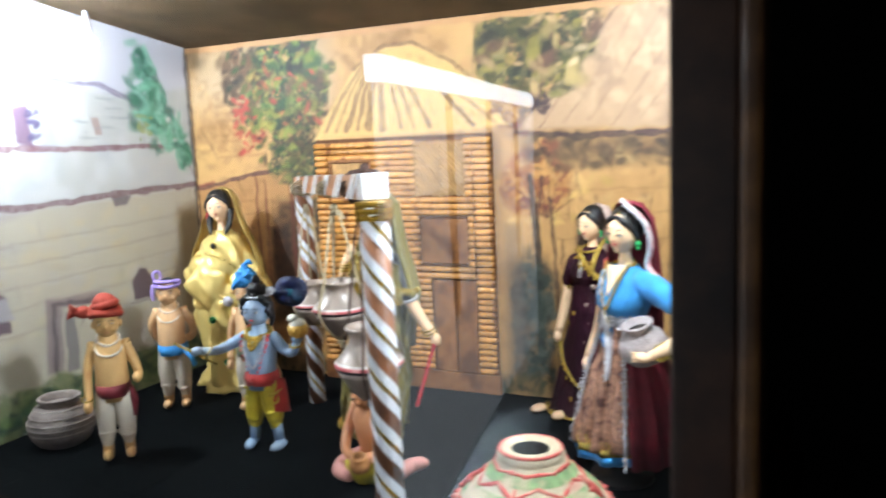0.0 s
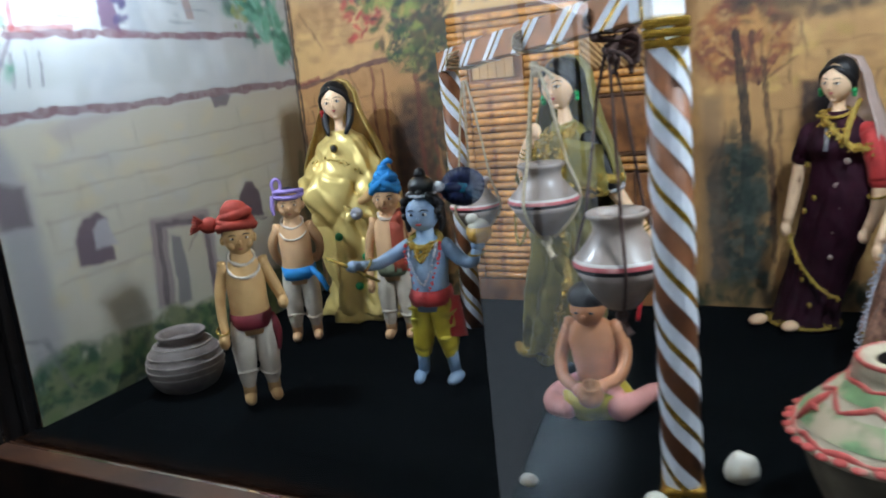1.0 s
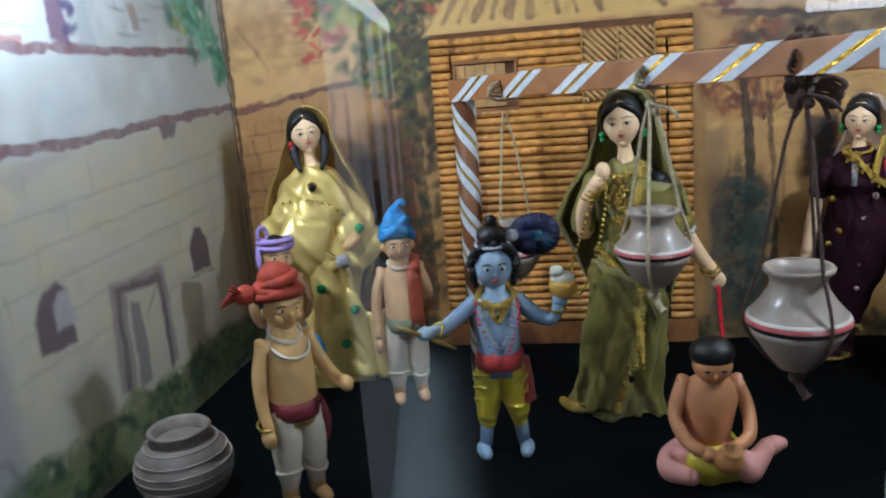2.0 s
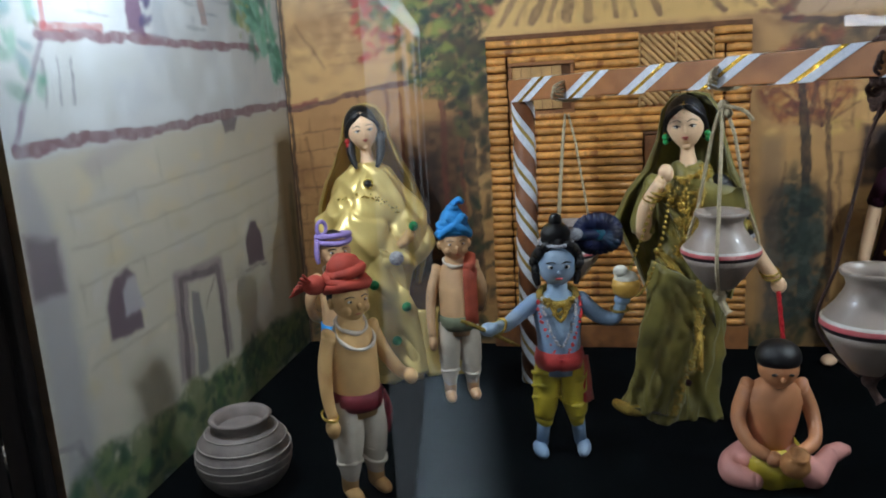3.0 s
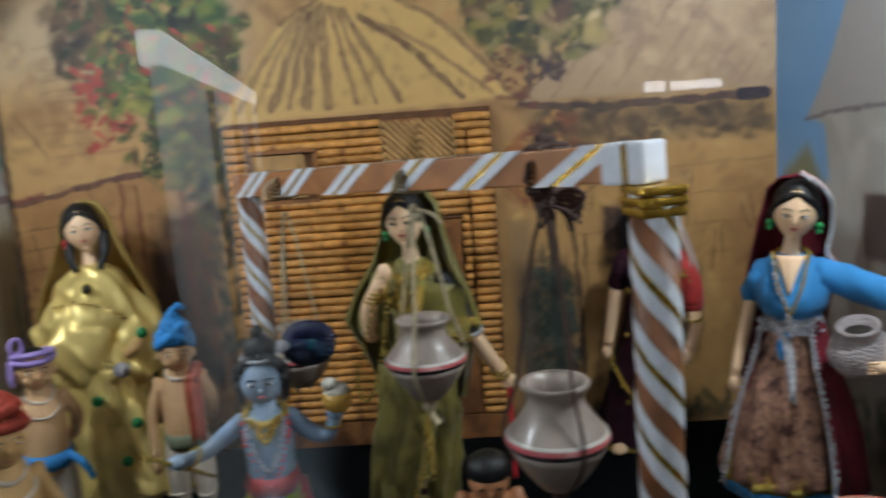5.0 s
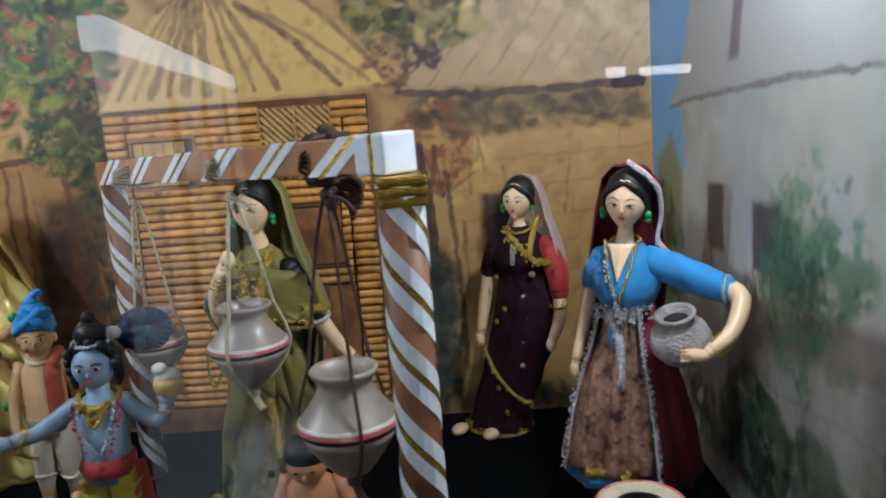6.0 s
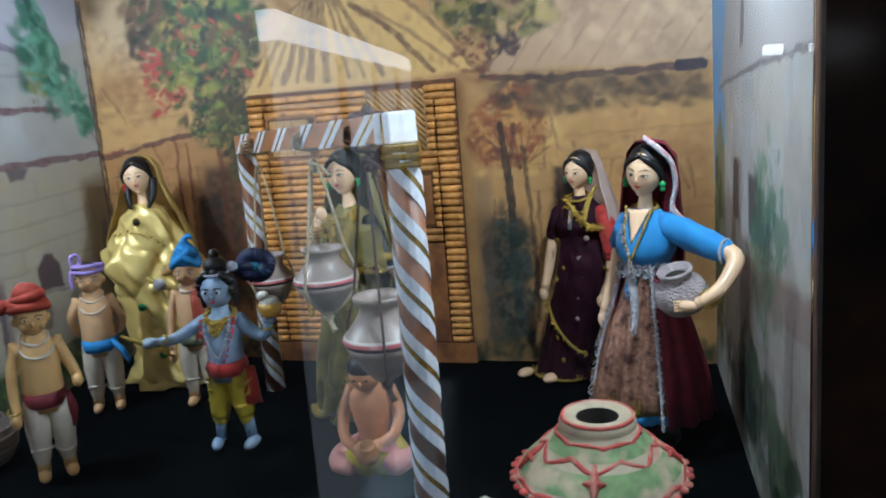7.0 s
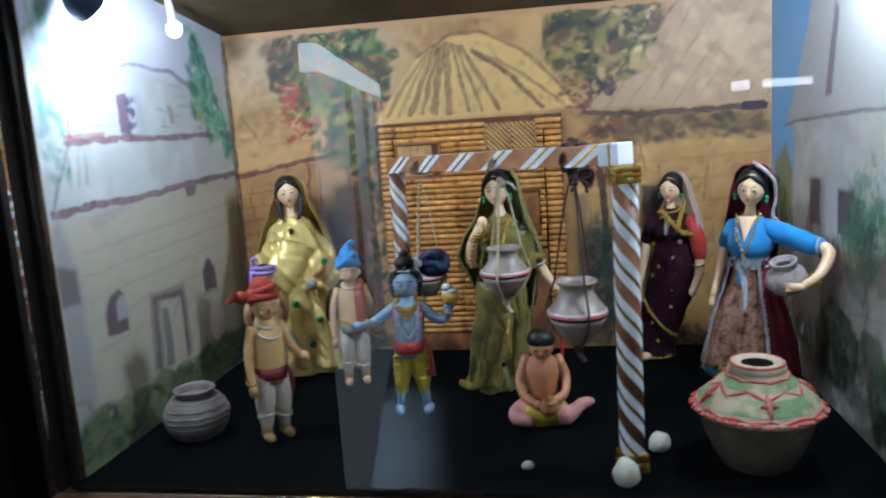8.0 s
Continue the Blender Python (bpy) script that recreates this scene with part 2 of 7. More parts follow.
class Canvas:
    """A painting laid on a grid of points u (across) and v (up), in metres."""

    def __init__(self, u0, u1, v0, v1, step, ground):
        self.nu, self.nv = int((u1 - u0) / step) + 1, int((v1 - v0) / step) + 1
        self.rng = np.random.default_rng(7)
        self.u, self.v = np.meshgrid(np.linspace(u0, u1, self.nu), np.linspace(v0, v1, self.nv))
        self.c = np.ones((self.nv, self.nu, 3)) * np.array(lin(*ground))
        self.wu = self.u + 0.0035 * (self.cloud(0.02) - 0.5) + 0.0022 * (self.cloud(0.006) - 0.5)
        self.wv = self.v + 0.0035 * (self.cloud(0.02) - 0.5) + 0.0022 * (self.cloud(0.006) - 0.5)

    def cloud(self, size):
        """Smooth noise from 0 to 1 with lumps of that size."""
        gu, gv = (self.u - self.u.min()) / size, (self.v - self.v.min()) / size
        g = self.rng.random((int(gv.max()) + 3, int(gu.max()) + 3))
        i, j = gv.astype(int), gu.astype(int)
        a, b = gv - i, gu - j
        a, b = a * a * (3 - 2 * a), b * b * (3 - 2 * b)
        return (g[i, j] * (1 - a) + g[i + 1, j] * a) * (1 - b) + (g[i, j + 1] * (1 - a) + g[i + 1, j + 1] * a) * b

    def lay(self, mask, rgb):
        self.c += mask[..., None] * (np.array(lin(*rgb)) - self.c)

    def wash(self, rgb, amount, size, cut=0.45):
        n = 0.6 * self.cloud(size) + 0.4 * self.cloud(size / 4)
        self.lay(np.clip((n - cut) * 4, 0, 1) * amount, rgb)

    def poly(self, pts, rgb, alpha=1.0, soft=0.0015, rough=0.0):
        """A filled outline with a soft edge."""
        u, v = self.wu, self.wv
        inside = np.zeros(u.shape, bool)
        dist = np.full(u.shape, 9.0)
        for (a, b), (c, d) in zip(pts, pts[1:] + pts[:1]):
            if b != d:
                inside ^= ((b > v) != (d > v)) & (u < (c - a) * (v - b) / (d - b) + a)
            dist = np.minimum(dist, self.to_segment(a, b, c, d))
        m = np.clip(0.5 + np.where(inside, dist, -dist) / (2 * soft), 0, 1)
        if rough:
            m *= 1 - rough * self.cloud(0.008)
        self.lay(m * alpha, rgb)

    def to_segment(self, a, b, c, d):
        t = np.clip(((self.wu - a) * (c - a) + (self.wv - b) * (d - b)) / max(1e-9, (c - a) ** 2 + (d - b) ** 2), 0, 1)
        return np.hypot(self.wu - a - t * (c - a), self.wv - b - t * (d - b))

    def line(self, pts, width, rgb, alpha=0.8, dry=0.5):
        dist = np.full(self.u.shape, 9.0)
        for (a, b), (c, d) in zip(pts, pts[1:]):
            dist = np.minimum(dist, self.to_segment(a, b, c, d))
        w = width / 2 * (0.7 + 0.6 * self.cloud(0.015))
        self.lay(np.clip((w - dist) / 0.0012 + 0.5, 0, 1) * alpha * (1 - dry * self.cloud(0.006)), rgb)

    def dabs(self, count, u0, u1, v0, v1, size, colours, alpha=0.85, lean=0.0, oval=False):
        """Short strokes of a brush, strewn over a patch."""
        du, dv = self.u[0, 1] - self.u[0, 0], self.v[1, 0] - self.v[0, 0]
        for _ in range(count):
            pu, pv = self.rng.random(2)
            if oval:
                r, a = math.sqrt(pu), 2 * math.pi * pv
                pu, pv = 0.5 + 0.5 * r * math.cos(a), 0.5 + 0.5 * r * math.sin(a)
            cu, cv = u0 + pu * (u1 - u0), v0 + pv * (v1 - v0)
            s = size * self.rng.uniform(0.5, 1.3)
            ang = lean + self.rng.normal(0, 0.7)
            j0, j1 = int((cu - 2 * s - self.u[0, 0]) / du), int((cu + 2 * s - self.u[0, 0]) / du) + 2
            i0, i1 = int((cv - 2 * s - self.v[0, 0]) / dv), int((cv + 2 * s - self.v[0, 0]) / dv) + 2
            j0, i0, j1, i1 = max(j0, 0), max(i0, 0), min(j1, self.nu), min(i1, self.nv)
            if j1 <= j0 or i1 <= i0:
                continue
            x, y = self.wu[i0:i1, j0:j1] - cu, self.wv[i0:i1, j0:j1] - cv
            p, q = x * math.cos(ang) + y * math.sin(ang), -x * math.sin(ang) + y * math.cos(ang)
            m = np.clip(1.6 - 1.6 * np.hypot(p / s, q / (0.5 * s)), 0, 1) * alpha
            col = np.array(lin(*colours[self.rng.integers(len(colours))])) * self.rng.uniform(0.8, 1.2)
            self.c[i0:i1, j0:j1] += m[..., None] * (np.clip(col, 0, 1) - self.c[i0:i1, j0:j1])

    def clump(self, u0, u1, v0, v1, colours, alpha=0.85, grain=0.018, full=0.5):
        """Blotches of several paints in a ragged oval patch."""
        du, dv = (self.wu - (u0 + u1) / 2) / ((u1 - u0) / 2), (self.wv - (v0 + v1) / 2) / ((v1 - v0) / 2)
        edge = np.clip(1.25 - np.hypot(du, dv) - 0.5 * self.cloud(grain * 1.6), 0, 1)
        for rgb in colours:
            n = 0.55 * self.cloud(grain) + 0.3 * self.cloud(grain / 2.5) + 0.15 * self.cloud(grain / 6)
            self.lay(np.clip((n - 1 + full) * 7, 0, 1) * np.clip(edge * 5, 0, 1) * alpha, rgb)

    def board(self, name, place, mat, label, deepen=(1.0, 0.0)):
        """The painted face as one fine sheet; place(u, v) gives arrays x, y, z."""
        grey = self.c.mean(-1, keepdims=True)
        self.c = self.c * 0.94 + 0.06 * grey * np.array((0.96, 1.0, 1.1))
        self.c *= deepen[0] * (np.clip(self.c.mean(-1, keepdims=True), 0.01, 1) / 0.3) ** deepen[1]
        x, y, z = place(self.u, self.v)
        me = bpy.data.meshes.new(name)
        nv, nu = self.nv, self.nu
        idx = np.arange(nv * nu).reshape(nv, nu)
        quads = np.stack([idx[:-1, :-1], idx[:-1, 1:], idx[1:, 1:], idx[1:, :-1]], -1).reshape(-1, 4)
        me.vertices.add(nv * nu)
        me.vertices.foreach_set("co", np.stack([x, y, z], -1).astype(np.float32).ravel())
        me.loops.add(quads.size)
        me.loops.foreach_set("vertex_index", quads.astype(np.int32).ravel())
        me.polygons.add(len(quads))
        me.polygons.foreach_set("loop_start", np.arange(0, quads.size, 4, dtype=np.int32))
        me.update(calc_edges=True)
        at = me.color_attributes.new("paint", "FLOAT_COLOR", "POINT")
        at.data.foreach_set("color", np.concatenate([np.clip(self.c, 0.004, 0.9), np.ones((nv, nu, 1))], -1).astype(np.float32).ravel())
        me.materials.append(mat)
        return tagged(new(name, me), label, "wall", kind="structure")


XL, XR0, XR1, YF, ZT = 0.0, 0.902, 0.9215, -0.505, 0.566
mural = mural_material("mural_paint")

# village wall at the back
c = Canvas(XL, XR0, 0.0, ZT, 0.0018, (186, 138, 80))
c.wash((196, 152, 92), 0.6, 0.09)
c.wash((140, 96, 56), 0.5, 0.06, 0.5)
c.poly([(0.0, 0.46), (0.3, 0.46), (0.3, 0.57), (0.0, 0.57)], (176, 156, 126), 0.6, 0.03)
for z in np.arange(0.375, 0.52, 0.0125):
    c.line([(0.05 + 0.03 * c.rng.random(), z), (0.16, z + 0.004)], 0.0025, (130, 84, 48), 0.45)
c.line([(0.02, 0.43), (0.055, 0.37)], 0.003, (110, 70, 50), 0.6)
c.poly([(0.0, 0.06), (0.24, 0.06), (0.24, 0.355), (0.13, 0.345), (0.0, 0.32)], (170, 118, 64), 0.75, 0.004)
for k, z in enumerate(np.arange(0.12, 0.31, 0.024)):
    c.line([(0.0, z), (0.125, z + 0.012)], 0.0022, (96, 60, 38), 0.6)
    for x in np.arange(0.012 + 0.017 * (k % 2), 0.12, 0.034):
        c.line([(x, z + 0.002), (x, z + 0.024)], 0.002, (104, 66, 42), 0.5)
c.dabs(160, 0.0, 0.26, 0.05, 0.56, 0.014, [(204, 158, 92), (150, 100, 54), (132, 88, 60)], 0.3, 0.2)
c.poly([(0.155, 0.09), (0.235, 0.09), (0.235, 0.3), (0.18, 0.3), (0.155, 0.25)], (54, 34, 28), 0.9, 0.012, 0.3)
c.poly([(0.16, 0.17), (0.2, 0.17), (0.2, 0.26), (0.16, 0.25)], (44, 30, 30), 0.7, 0.006)
for x, w in ((0.132, 0.006), (0.15, 0.004), (0.205, 0.008), (0.228, 0.006)):
    c.line([(x, 0.08), (x + 0.003, 0.335)], w, (112, 50, 38), 0.85)
c.line([(0.0, 0.321), (0.06, 0.331), (0.09, 0.337), (0.173, 0.35), (0.25, 0.358)], 0.0075, (92, 48, 56), 0.9, 0.3)
c.line([(0.0, 0.325), (0.04, 0.332)], 0.005, (140, 50, 44), 0.7)
# flowering tree
c.line([(0.246, 0.05), (0.243, 0.2), (0.238, 0.36), (0.226, 0.5)], 0.014, (52, 48, 44), 0.8)
GREENS = [(52, 92, 44), (84, 118, 48), (120, 132, 54), (40, 58, 42), (150, 138, 60), (62, 66, 58)]
c.dabs(60, 0.1, 0.15, 0.43, 0.555, 0.012, [(86, 66, 56), (110, 84, 60), (70, 60, 52)], 0.75, 1.2)
c.clump(0.115, 0.3, 0.41, 0.6, [(74, 78, 50), (52, 92, 44), (112, 124, 52), (36, 50, 40), (84, 118, 48), (150, 136, 62), (40, 56, 46)], 0.85, 0.016)
c.clump(0.16, 0.285, 0.325, 0.45, [(90, 92, 56), (56, 84, 46), (130, 122, 60), (40, 48, 44), (96, 100, 50)], 0.8, 0.013)
c.dabs(110, 0.125, 0.295, 0.415, 0.585, 0.015, GREENS, 0.7, oval=True)
c.dabs(60, 0.165, 0.28, 0.33, 0.45, 0.012, GREENS, 0.7, oval=True)
c.dabs(70, 0.225, 0.27, 0.07, 0.34, 0.012, [(44, 54, 46), (52, 70, 48), (60, 50, 44)], 0.6, 1.4)
c.dabs(30, 0.15, 0.285, 0.4, 0.575, 0.011, [(30, 40, 34), (40, 56, 44), (34, 34, 40)], 0.75)
c.dabs(60, 0.115, 0.16, 0.39, 0.5, 0.008, [(168, 48, 40), (182, 66, 48), (150, 60, 44)], 0.8)
c.dabs(45, 0.19, 0.26, 0.42, 0.51, 0.007, [(176, 84, 52), (190, 110, 60), (160, 60, 48)], 0.8)
c.dabs(55, 0.16, 0.27, 0.43, 0.56, 0.008, [(160, 140, 60), (130, 140, 70)], 0.7)
c.dabs(26, 0.075, 0.15, 0.47, 0.55, 0.021, [(92, 66, 48), (112, 80, 52), (74, 56, 46), (120, 92, 60)], 0.85, 0.9)
c.dabs(46, 0.13, 0.29, 0.36, 0.57, 0.021, [(44, 84, 44), (92, 116, 42), (136, 136, 48), (34, 44, 36), (168, 140, 60), (96, 70, 46)], 0.8, 0.5, oval=True)
c.dabs(60, 0.07, 0.3, 0.36, 0.6, 0.013, [(24, 50, 30), (40, 84, 36), (20, 34, 26), (70, 96, 34), (48, 40, 30)], 0.75, 0.5, oval=True)
c.dabs(22, 0.12, 0.28, 0.38, 0.56, 0.012, [(168, 74, 44), (190, 60, 44), (176, 132, 74)], 0.75, oval=True)
c.dabs(34, 0.215, 0.268, 0.28, 0.4, 0.015, [(96, 92, 44), (48, 54, 42), (70, 62, 44)], 0.75, 0.6)
c.dabs(18, 0.1, 0.15, 0.38, 0.48, 0.013, [(186, 44, 40), (170, 56, 44)], 0.8, 0.4)
for k in range(16):
    x, z = 0.02 + 0.2 * c.rng.random(), 0.1 + 0.24 * c.rng.random()
    c.line([(x, z), (x + 0.02 * c.rng.random(), z - 0.03 - 0.04 * c.rng.random())], 0.004, (84, 48, 34), 0.5, 0.7)
c.wash((120, 70, 36), 0.3, 0.035, 0.52)
# thatched roof over the reed hut
c.poly([(0.258, 0.396), (0.3, 0.45), (0.345, 0.505), (0.4, 0.536), (0.44, 0.538), (0.5, 0.515), (0.56, 0.46), (0.605, 0.404)], (204, 160, 90), 1, 0.003)
c.line([(0.345, 0.505), (0.4, 0.537), (0.45, 0.537), (0.52, 0.5), (0.57, 0.45), (0.605, 0.404)], 0.006, (108, 76, 52), 0.7)
for x, w, dk in ((0.285, 0.007, 0.6), (0.305, 0.005, 0.5), (0.325, 0.009, 0.7), (0.345, 0.008, 0.7), (0.366, 0.012, 0.75), (0.392, 0.012, 0.7),
                 (0.425, 0.006, 0.7), (0.447, 0.006, 0.7), (0.475, 0.008, 0.75), (0.545, 0.008, 0.7), (0.545, 0.008, 0.7), (0.58, 0.006, 0.6)):
    top = 0.395 + (x - 0.4) * 0.28
    c.line([(top, 0.522 - abs(x - 0.4) * 0.1), (top + (x - top) * 0.5, 0.468), (x, 0.41)], w, (112, 74, 54), dk, 0.4)
c.dabs(150, 0.3, 0.57, 0.41, 0.52, 0.01, [(190, 158, 92), (150, 116, 60), (176, 140, 74)], 0.35, 1.5)
# second thatched house
c.poly([(0.585, 0.0), (0.92, 0.0), (0.92, 0.39), (0.585, 0.39)], (188, 140, 78), 0.65, 0.006)
c.poly([(0.61, 0.398), (0.69, 0.475), (0.775, 0.57), (0.93, 0.57), (0.93, 0.394)], (176, 140, 104), 1, 0.003)
for k in range(8):
    x = 0.65 + 0.035 * k
    c.line([(x, 0.4 + 0.004 * (k % 3)), (x + 0.05, 0.47), (x + 0.115, 0.57)], 0.003, (126, 92, 74), 0.5)
c.clump(0.64, 1.0, 0.38, 0.68, [(190, 152, 112), (160, 124, 94), (196, 164, 124), (150, 118, 92)], 0.4, 0.02)
c.line([(0.61, 0.398), (0.69, 0.475), (0.775, 0.57)], 0.004, (104, 76, 60), 0.7)
c.poly([(0.63, 0.345), (0.9, 0.35), (0.9, 0.385), (0.615, 0.392)], (96, 74, 54), 0.75, 0.012, 0.4)
c.line([(0.612, 0.394), (0.7, 0.386), (0.78, 0.387), (0.862, 0.389)], 0.009, (74, 48, 58), 0.9, 0.3)
c.line([(0.862, 0.389), (0.888, 0.389)], 0.015, (48, 38, 60), 0.95, 0.1)
for z in (0.17, 0.205, 0.24, 0.275, 0.31):
    c.line([(0.67, z), (0.9, z + 0.006)], 0.002, (128, 88, 48), 0.5)
    for x in np.arange(0.69 + 0.02 * c.rng.random(), 0.9, 0.055):
        c.line([(x, z), (x, z + 0.033)], 0.002, (132, 92, 50), 0.4)
c.dabs(14, 0.66, 0.76, 0.26, 0.34, 0.012, [(186, 150, 66), (196, 160, 80)], 0.5)
c.poly([(0.7, 0.2), (0.738, 0.2), (0.738, 0.272), (0.7, 0.27)], (62, 40, 36), 0.95, 0.004, 0.2)
c.poly([(0.715, 0.205), (0.735, 0.205), (0.735, 0.265), (0.715, 0.26)], (34, 24, 26), 0.95, 0.004)
c.dabs(170, 0.6, 0.9, 0.05, 0.37, 0.014, [(206, 162, 96), (150, 104, 58), (214, 178, 108), (128, 88, 56)], 0.28, 0.2)
c.poly([(0.845, 0.06), (0.9, 0.06), (0.9, 0.32), (0.845, 0.3)], (150, 98, 56), 0.4, 0.01)
# tree between the roofs, and the small autumn tree
c.clump(0.55, 0.745, 0.43, 0.6, [(150, 132, 92), (112, 108, 50), (72, 78, 46), (146, 126, 52), (92, 88, 56), (54, 56, 44)], 0.8, 0.016)
c.dabs(80, 0.56, 0.73, 0.44, 0.575, 0.012, [(74, 78, 44), (112, 108, 46), (140, 122, 50), (58, 60, 44), (150, 130, 80)], 0.75, oval=True)
c.dabs(40, 0.575, 0.625, 0.39, 0.46, 0.009, [(120, 60, 48), (92, 52, 50), (140, 96, 56)], 0.7)
c.line([(0.672, 0.56), (0.668, 0.5), (0.64, 0.43)], 0.008, (92, 54, 60), 0.8)
c.dabs(30, 0.62, 0.66, 0.42, 0.45, 0.009, [(70, 52, 60), (84, 62, 60)], 0.8)
c.clump(0.585, 0.69, 0.265, 0.385, [(176, 112, 52), (150, 80, 40), (190, 136, 66), (124, 60, 46)], 0.75, 0.014)
c.dabs(40, 0.59, 0.685, 0.275, 0.375, 0.011, [(150, 84, 40), (170, 104, 44), (128, 58, 44), (184, 130, 60)], 0.7, oval=True)
c.line([(0.633, 0.33), (0.64, 0.25), (0.643, 0.06)], 0.011, (46, 38, 40), 0.95, 0.25)
c.line([(0.65, 0.33), (0.642, 0.27)], 0.005, (86, 54, 50), 0.8)
c.poly([(0.598, 0.03), (0.665, 0.03), (0.66, 0.19), (0.645, 0.21), (0.6, 0.2)], (48, 56, 52), 0.85, 0.012, 0.3)
c.dabs(90, 0.6, 0.665, 0.03, 0.2, 0.012, [(46, 66, 60), (70, 86, 78), (56, 54, 46)], 0.6, 1.5)
c.clump(0.59, 0.67, 0.02, 0.22, [(60, 74, 66), (84, 92, 80), (44, 56, 52)], 0.8, 0.014)
c.poly([(0.59, 0.03), (0.615, 0.03), (0.615, 0.26), (0.59, 0.26)], (120, 96, 78), 0.5, 0.006)
c.dabs(34, 0.555, 0.735, 0.44, 0.57, 0.02, [(84, 80, 40), (140, 124, 50), (56, 54, 42), (168, 140, 82), (110, 74, 56)], 0.8, 0.5, oval=True)
c.dabs(14, 0.57, 0.72, 0.45, 0.56, 0.016, [(190, 160, 120), (182, 144, 92)], 0.7, oval=True)
for k in range(22):
    x, z = 0.6 + 0.29 * c.rng.random(), 0.08 + 0.26 * c.rng.random()
    c.line([(x, z), (x + 0.02 * (c.rng.random() - 0.5), z - 0.03 - 0.05 * c.rng.random())], 0.004, (92, 58, 40), 0.5, 0.7)
for k in range(9):
    x = 0.62 + 0.018 * k
    c.line([(0.655, 0.27), (0.6 + 0.012 * k, 0.3 + 0.03 * math.sin(0.4 * k))], 0.003, (98, 50, 40), 0.6, 0.5)
c.line([(0.672, 0.06), (0.668, 0.2), (0.66, 0.3)], 0.007, (70, 44, 40), 0.8, 0.4)
c.dabs(80, 0.63, 0.9, 0.34, 0.39, 0.016, [(80, 62, 46), (104, 82, 56), (66, 48, 44)], 0.5, 0.0)
# weeds along the foot
c.poly([(0.0, 0.0), (0.905, 0.0), (0.905, 0.022), (0.6, 0.03), (0.3, 0.02), (0.0, 0.05)], (64, 62, 46), 0.8, 0.008, 0.5)
c.dabs(240, 0.0, 0.9, 0.0, 0.035, 0.011, [(52, 72, 46), (40, 56, 44), (80, 80, 52)], 0.6, 1.4)
c.line([(0.002, 0.566), (0.003, 0.3), (0.001, 0.0)], 0.005, (52, 34, 30), 0.85, 0.2)
c.poly([(0.0, 0.557), (0.91, 0.557), (0.91, 0.57), (0.0, 0.57)], (186, 134, 84), 0.9, 0.001)
wall_back = c.board("wall_back", lambda u, v: (u, 0 * u, v), mural, "painted village mural of thatched huts and trees on ochre board", (1.04, 0.22))

# whitewashed houses on the one side: u runs from the back corner (0) forwards
c = Canvas(0.0, 0.512, 0.0, 0.66, 0.0018, (186, 188, 186))
c.wash((206, 210, 212), 0.6, 0.09)
c.wash((168, 172, 178), 0.4, 0.05)
c.poly([(0.0, 0.03), (0.545, 0.03), (0.545, 0.31), (0.0, 0.325)], (182, 172, 150), 0.8, 0.004)
c.dabs(120, 0.0, 0.5, 0.1, 0.3, 0.02, [(196, 184, 150), (176, 176, 178), (190, 172, 128)], 0.3)
c.poly([(0.0, 0.5), (0.13, 0.48), (0.3, 0.5), (0.44, 0.49), (0.545, 0.5), (0.545, 0.66), (0.0, 0.66)], (196, 198, 214), 0.8, 0.006)
c.line([(0.13, 0.475), (0.19, 0.497), (0.3, 0.503), (0.4, 0.49), (0.45, 0.492)], 0.007, (112, 100, 128), 0.8)
c.line([(0.03, 0.398), (0.12, 0.4), (0.22, 0.4), (0.35, 0.404), (0.46, 0.402)], 0.009, (122, 72, 84), 0.9, 0.3)
c.line([(0.38, 0.41), (0.46, 0.409)], 0.006, (170, 66, 62), 0.7)
c.line([(0.0, 0.33), (0.05, 0.329), (0.2, 0.326), (0.31, 0.321), (0.42, 0.322), (0.5, 0.32)], 0.01, (112, 68, 76), 0.9, 0.3)
c.poly([(0.15, 0.322), (0.19, 0.322), (0.185, 0.309), (0.16, 0.308)], (96, 84, 96), 0.8)
c.poly([(0.33, 0.315), (0.4, 0.317), (0.44, 0.3), (0.42, 0.29), (0.37, 0.305)], (150, 142, 150), 0.4, 0.004)
c.line([(0.04, 0.4), (0.015, 0.365), (0.0, 0.34)], 0.004, (146, 110, 116), 0.7)
c.line([(0.455, 0.4), (0.49, 0.345), (0.502, 0.322)], 0.005, (112, 88, 112), 0.8)
for u in (0.425, 0.44, 0.458):
    c.line([(u, 0.385), (u + 0.004, 0.35)], 0.003, (112, 104, 118), 0.7)
c.poly([(0.315, 0.405), (0.34, 0.41), (0.343, 0.462), (0.318, 0.465)], (116, 84, 112), 0.9, 0.002)
for v in (0.42, 0.437, 0.453):
    c.dabs(5, 0.302, 0.32, v - 0.004, v + 0.004, 0.009, [(92, 84, 120)], 0.8)
c.poly([(0.275, 0.405), (0.3, 0.405), (0.3, 0.46), (0.285, 0.465)], (168, 172, 178), 0.7, 0.004)
c.poly([(0.195, 0.42), (0.208, 0.42), (0.212, 0.447), (0.2, 0.447)], (160, 132, 124), 0.8)
for u, v, w in ((0.17, 0.43, 0.04), (0.14, 0.445, 0.035), (0.15, 0.46, 0.03), (0.2, 0.415, 0.04), (0.16, 0.475, 0.04), (0.22, 0.44, 0.025), (0.4, 0.44, 0.05), (0.37, 0.42, 0.04)):
    c.line([(u, v), (u + w, v + 0.002)], 0.003, (134, 138, 144), 0.7)
    c.line([(u + w * 0.6, v), (u + w * 0.6, v + 0.012)], 0.0025, (140, 144, 150), 0.6)
c.line([(0.11, 0.4), (0.115, 0.47)], 0.003, (140, 116, 124), 0.6)
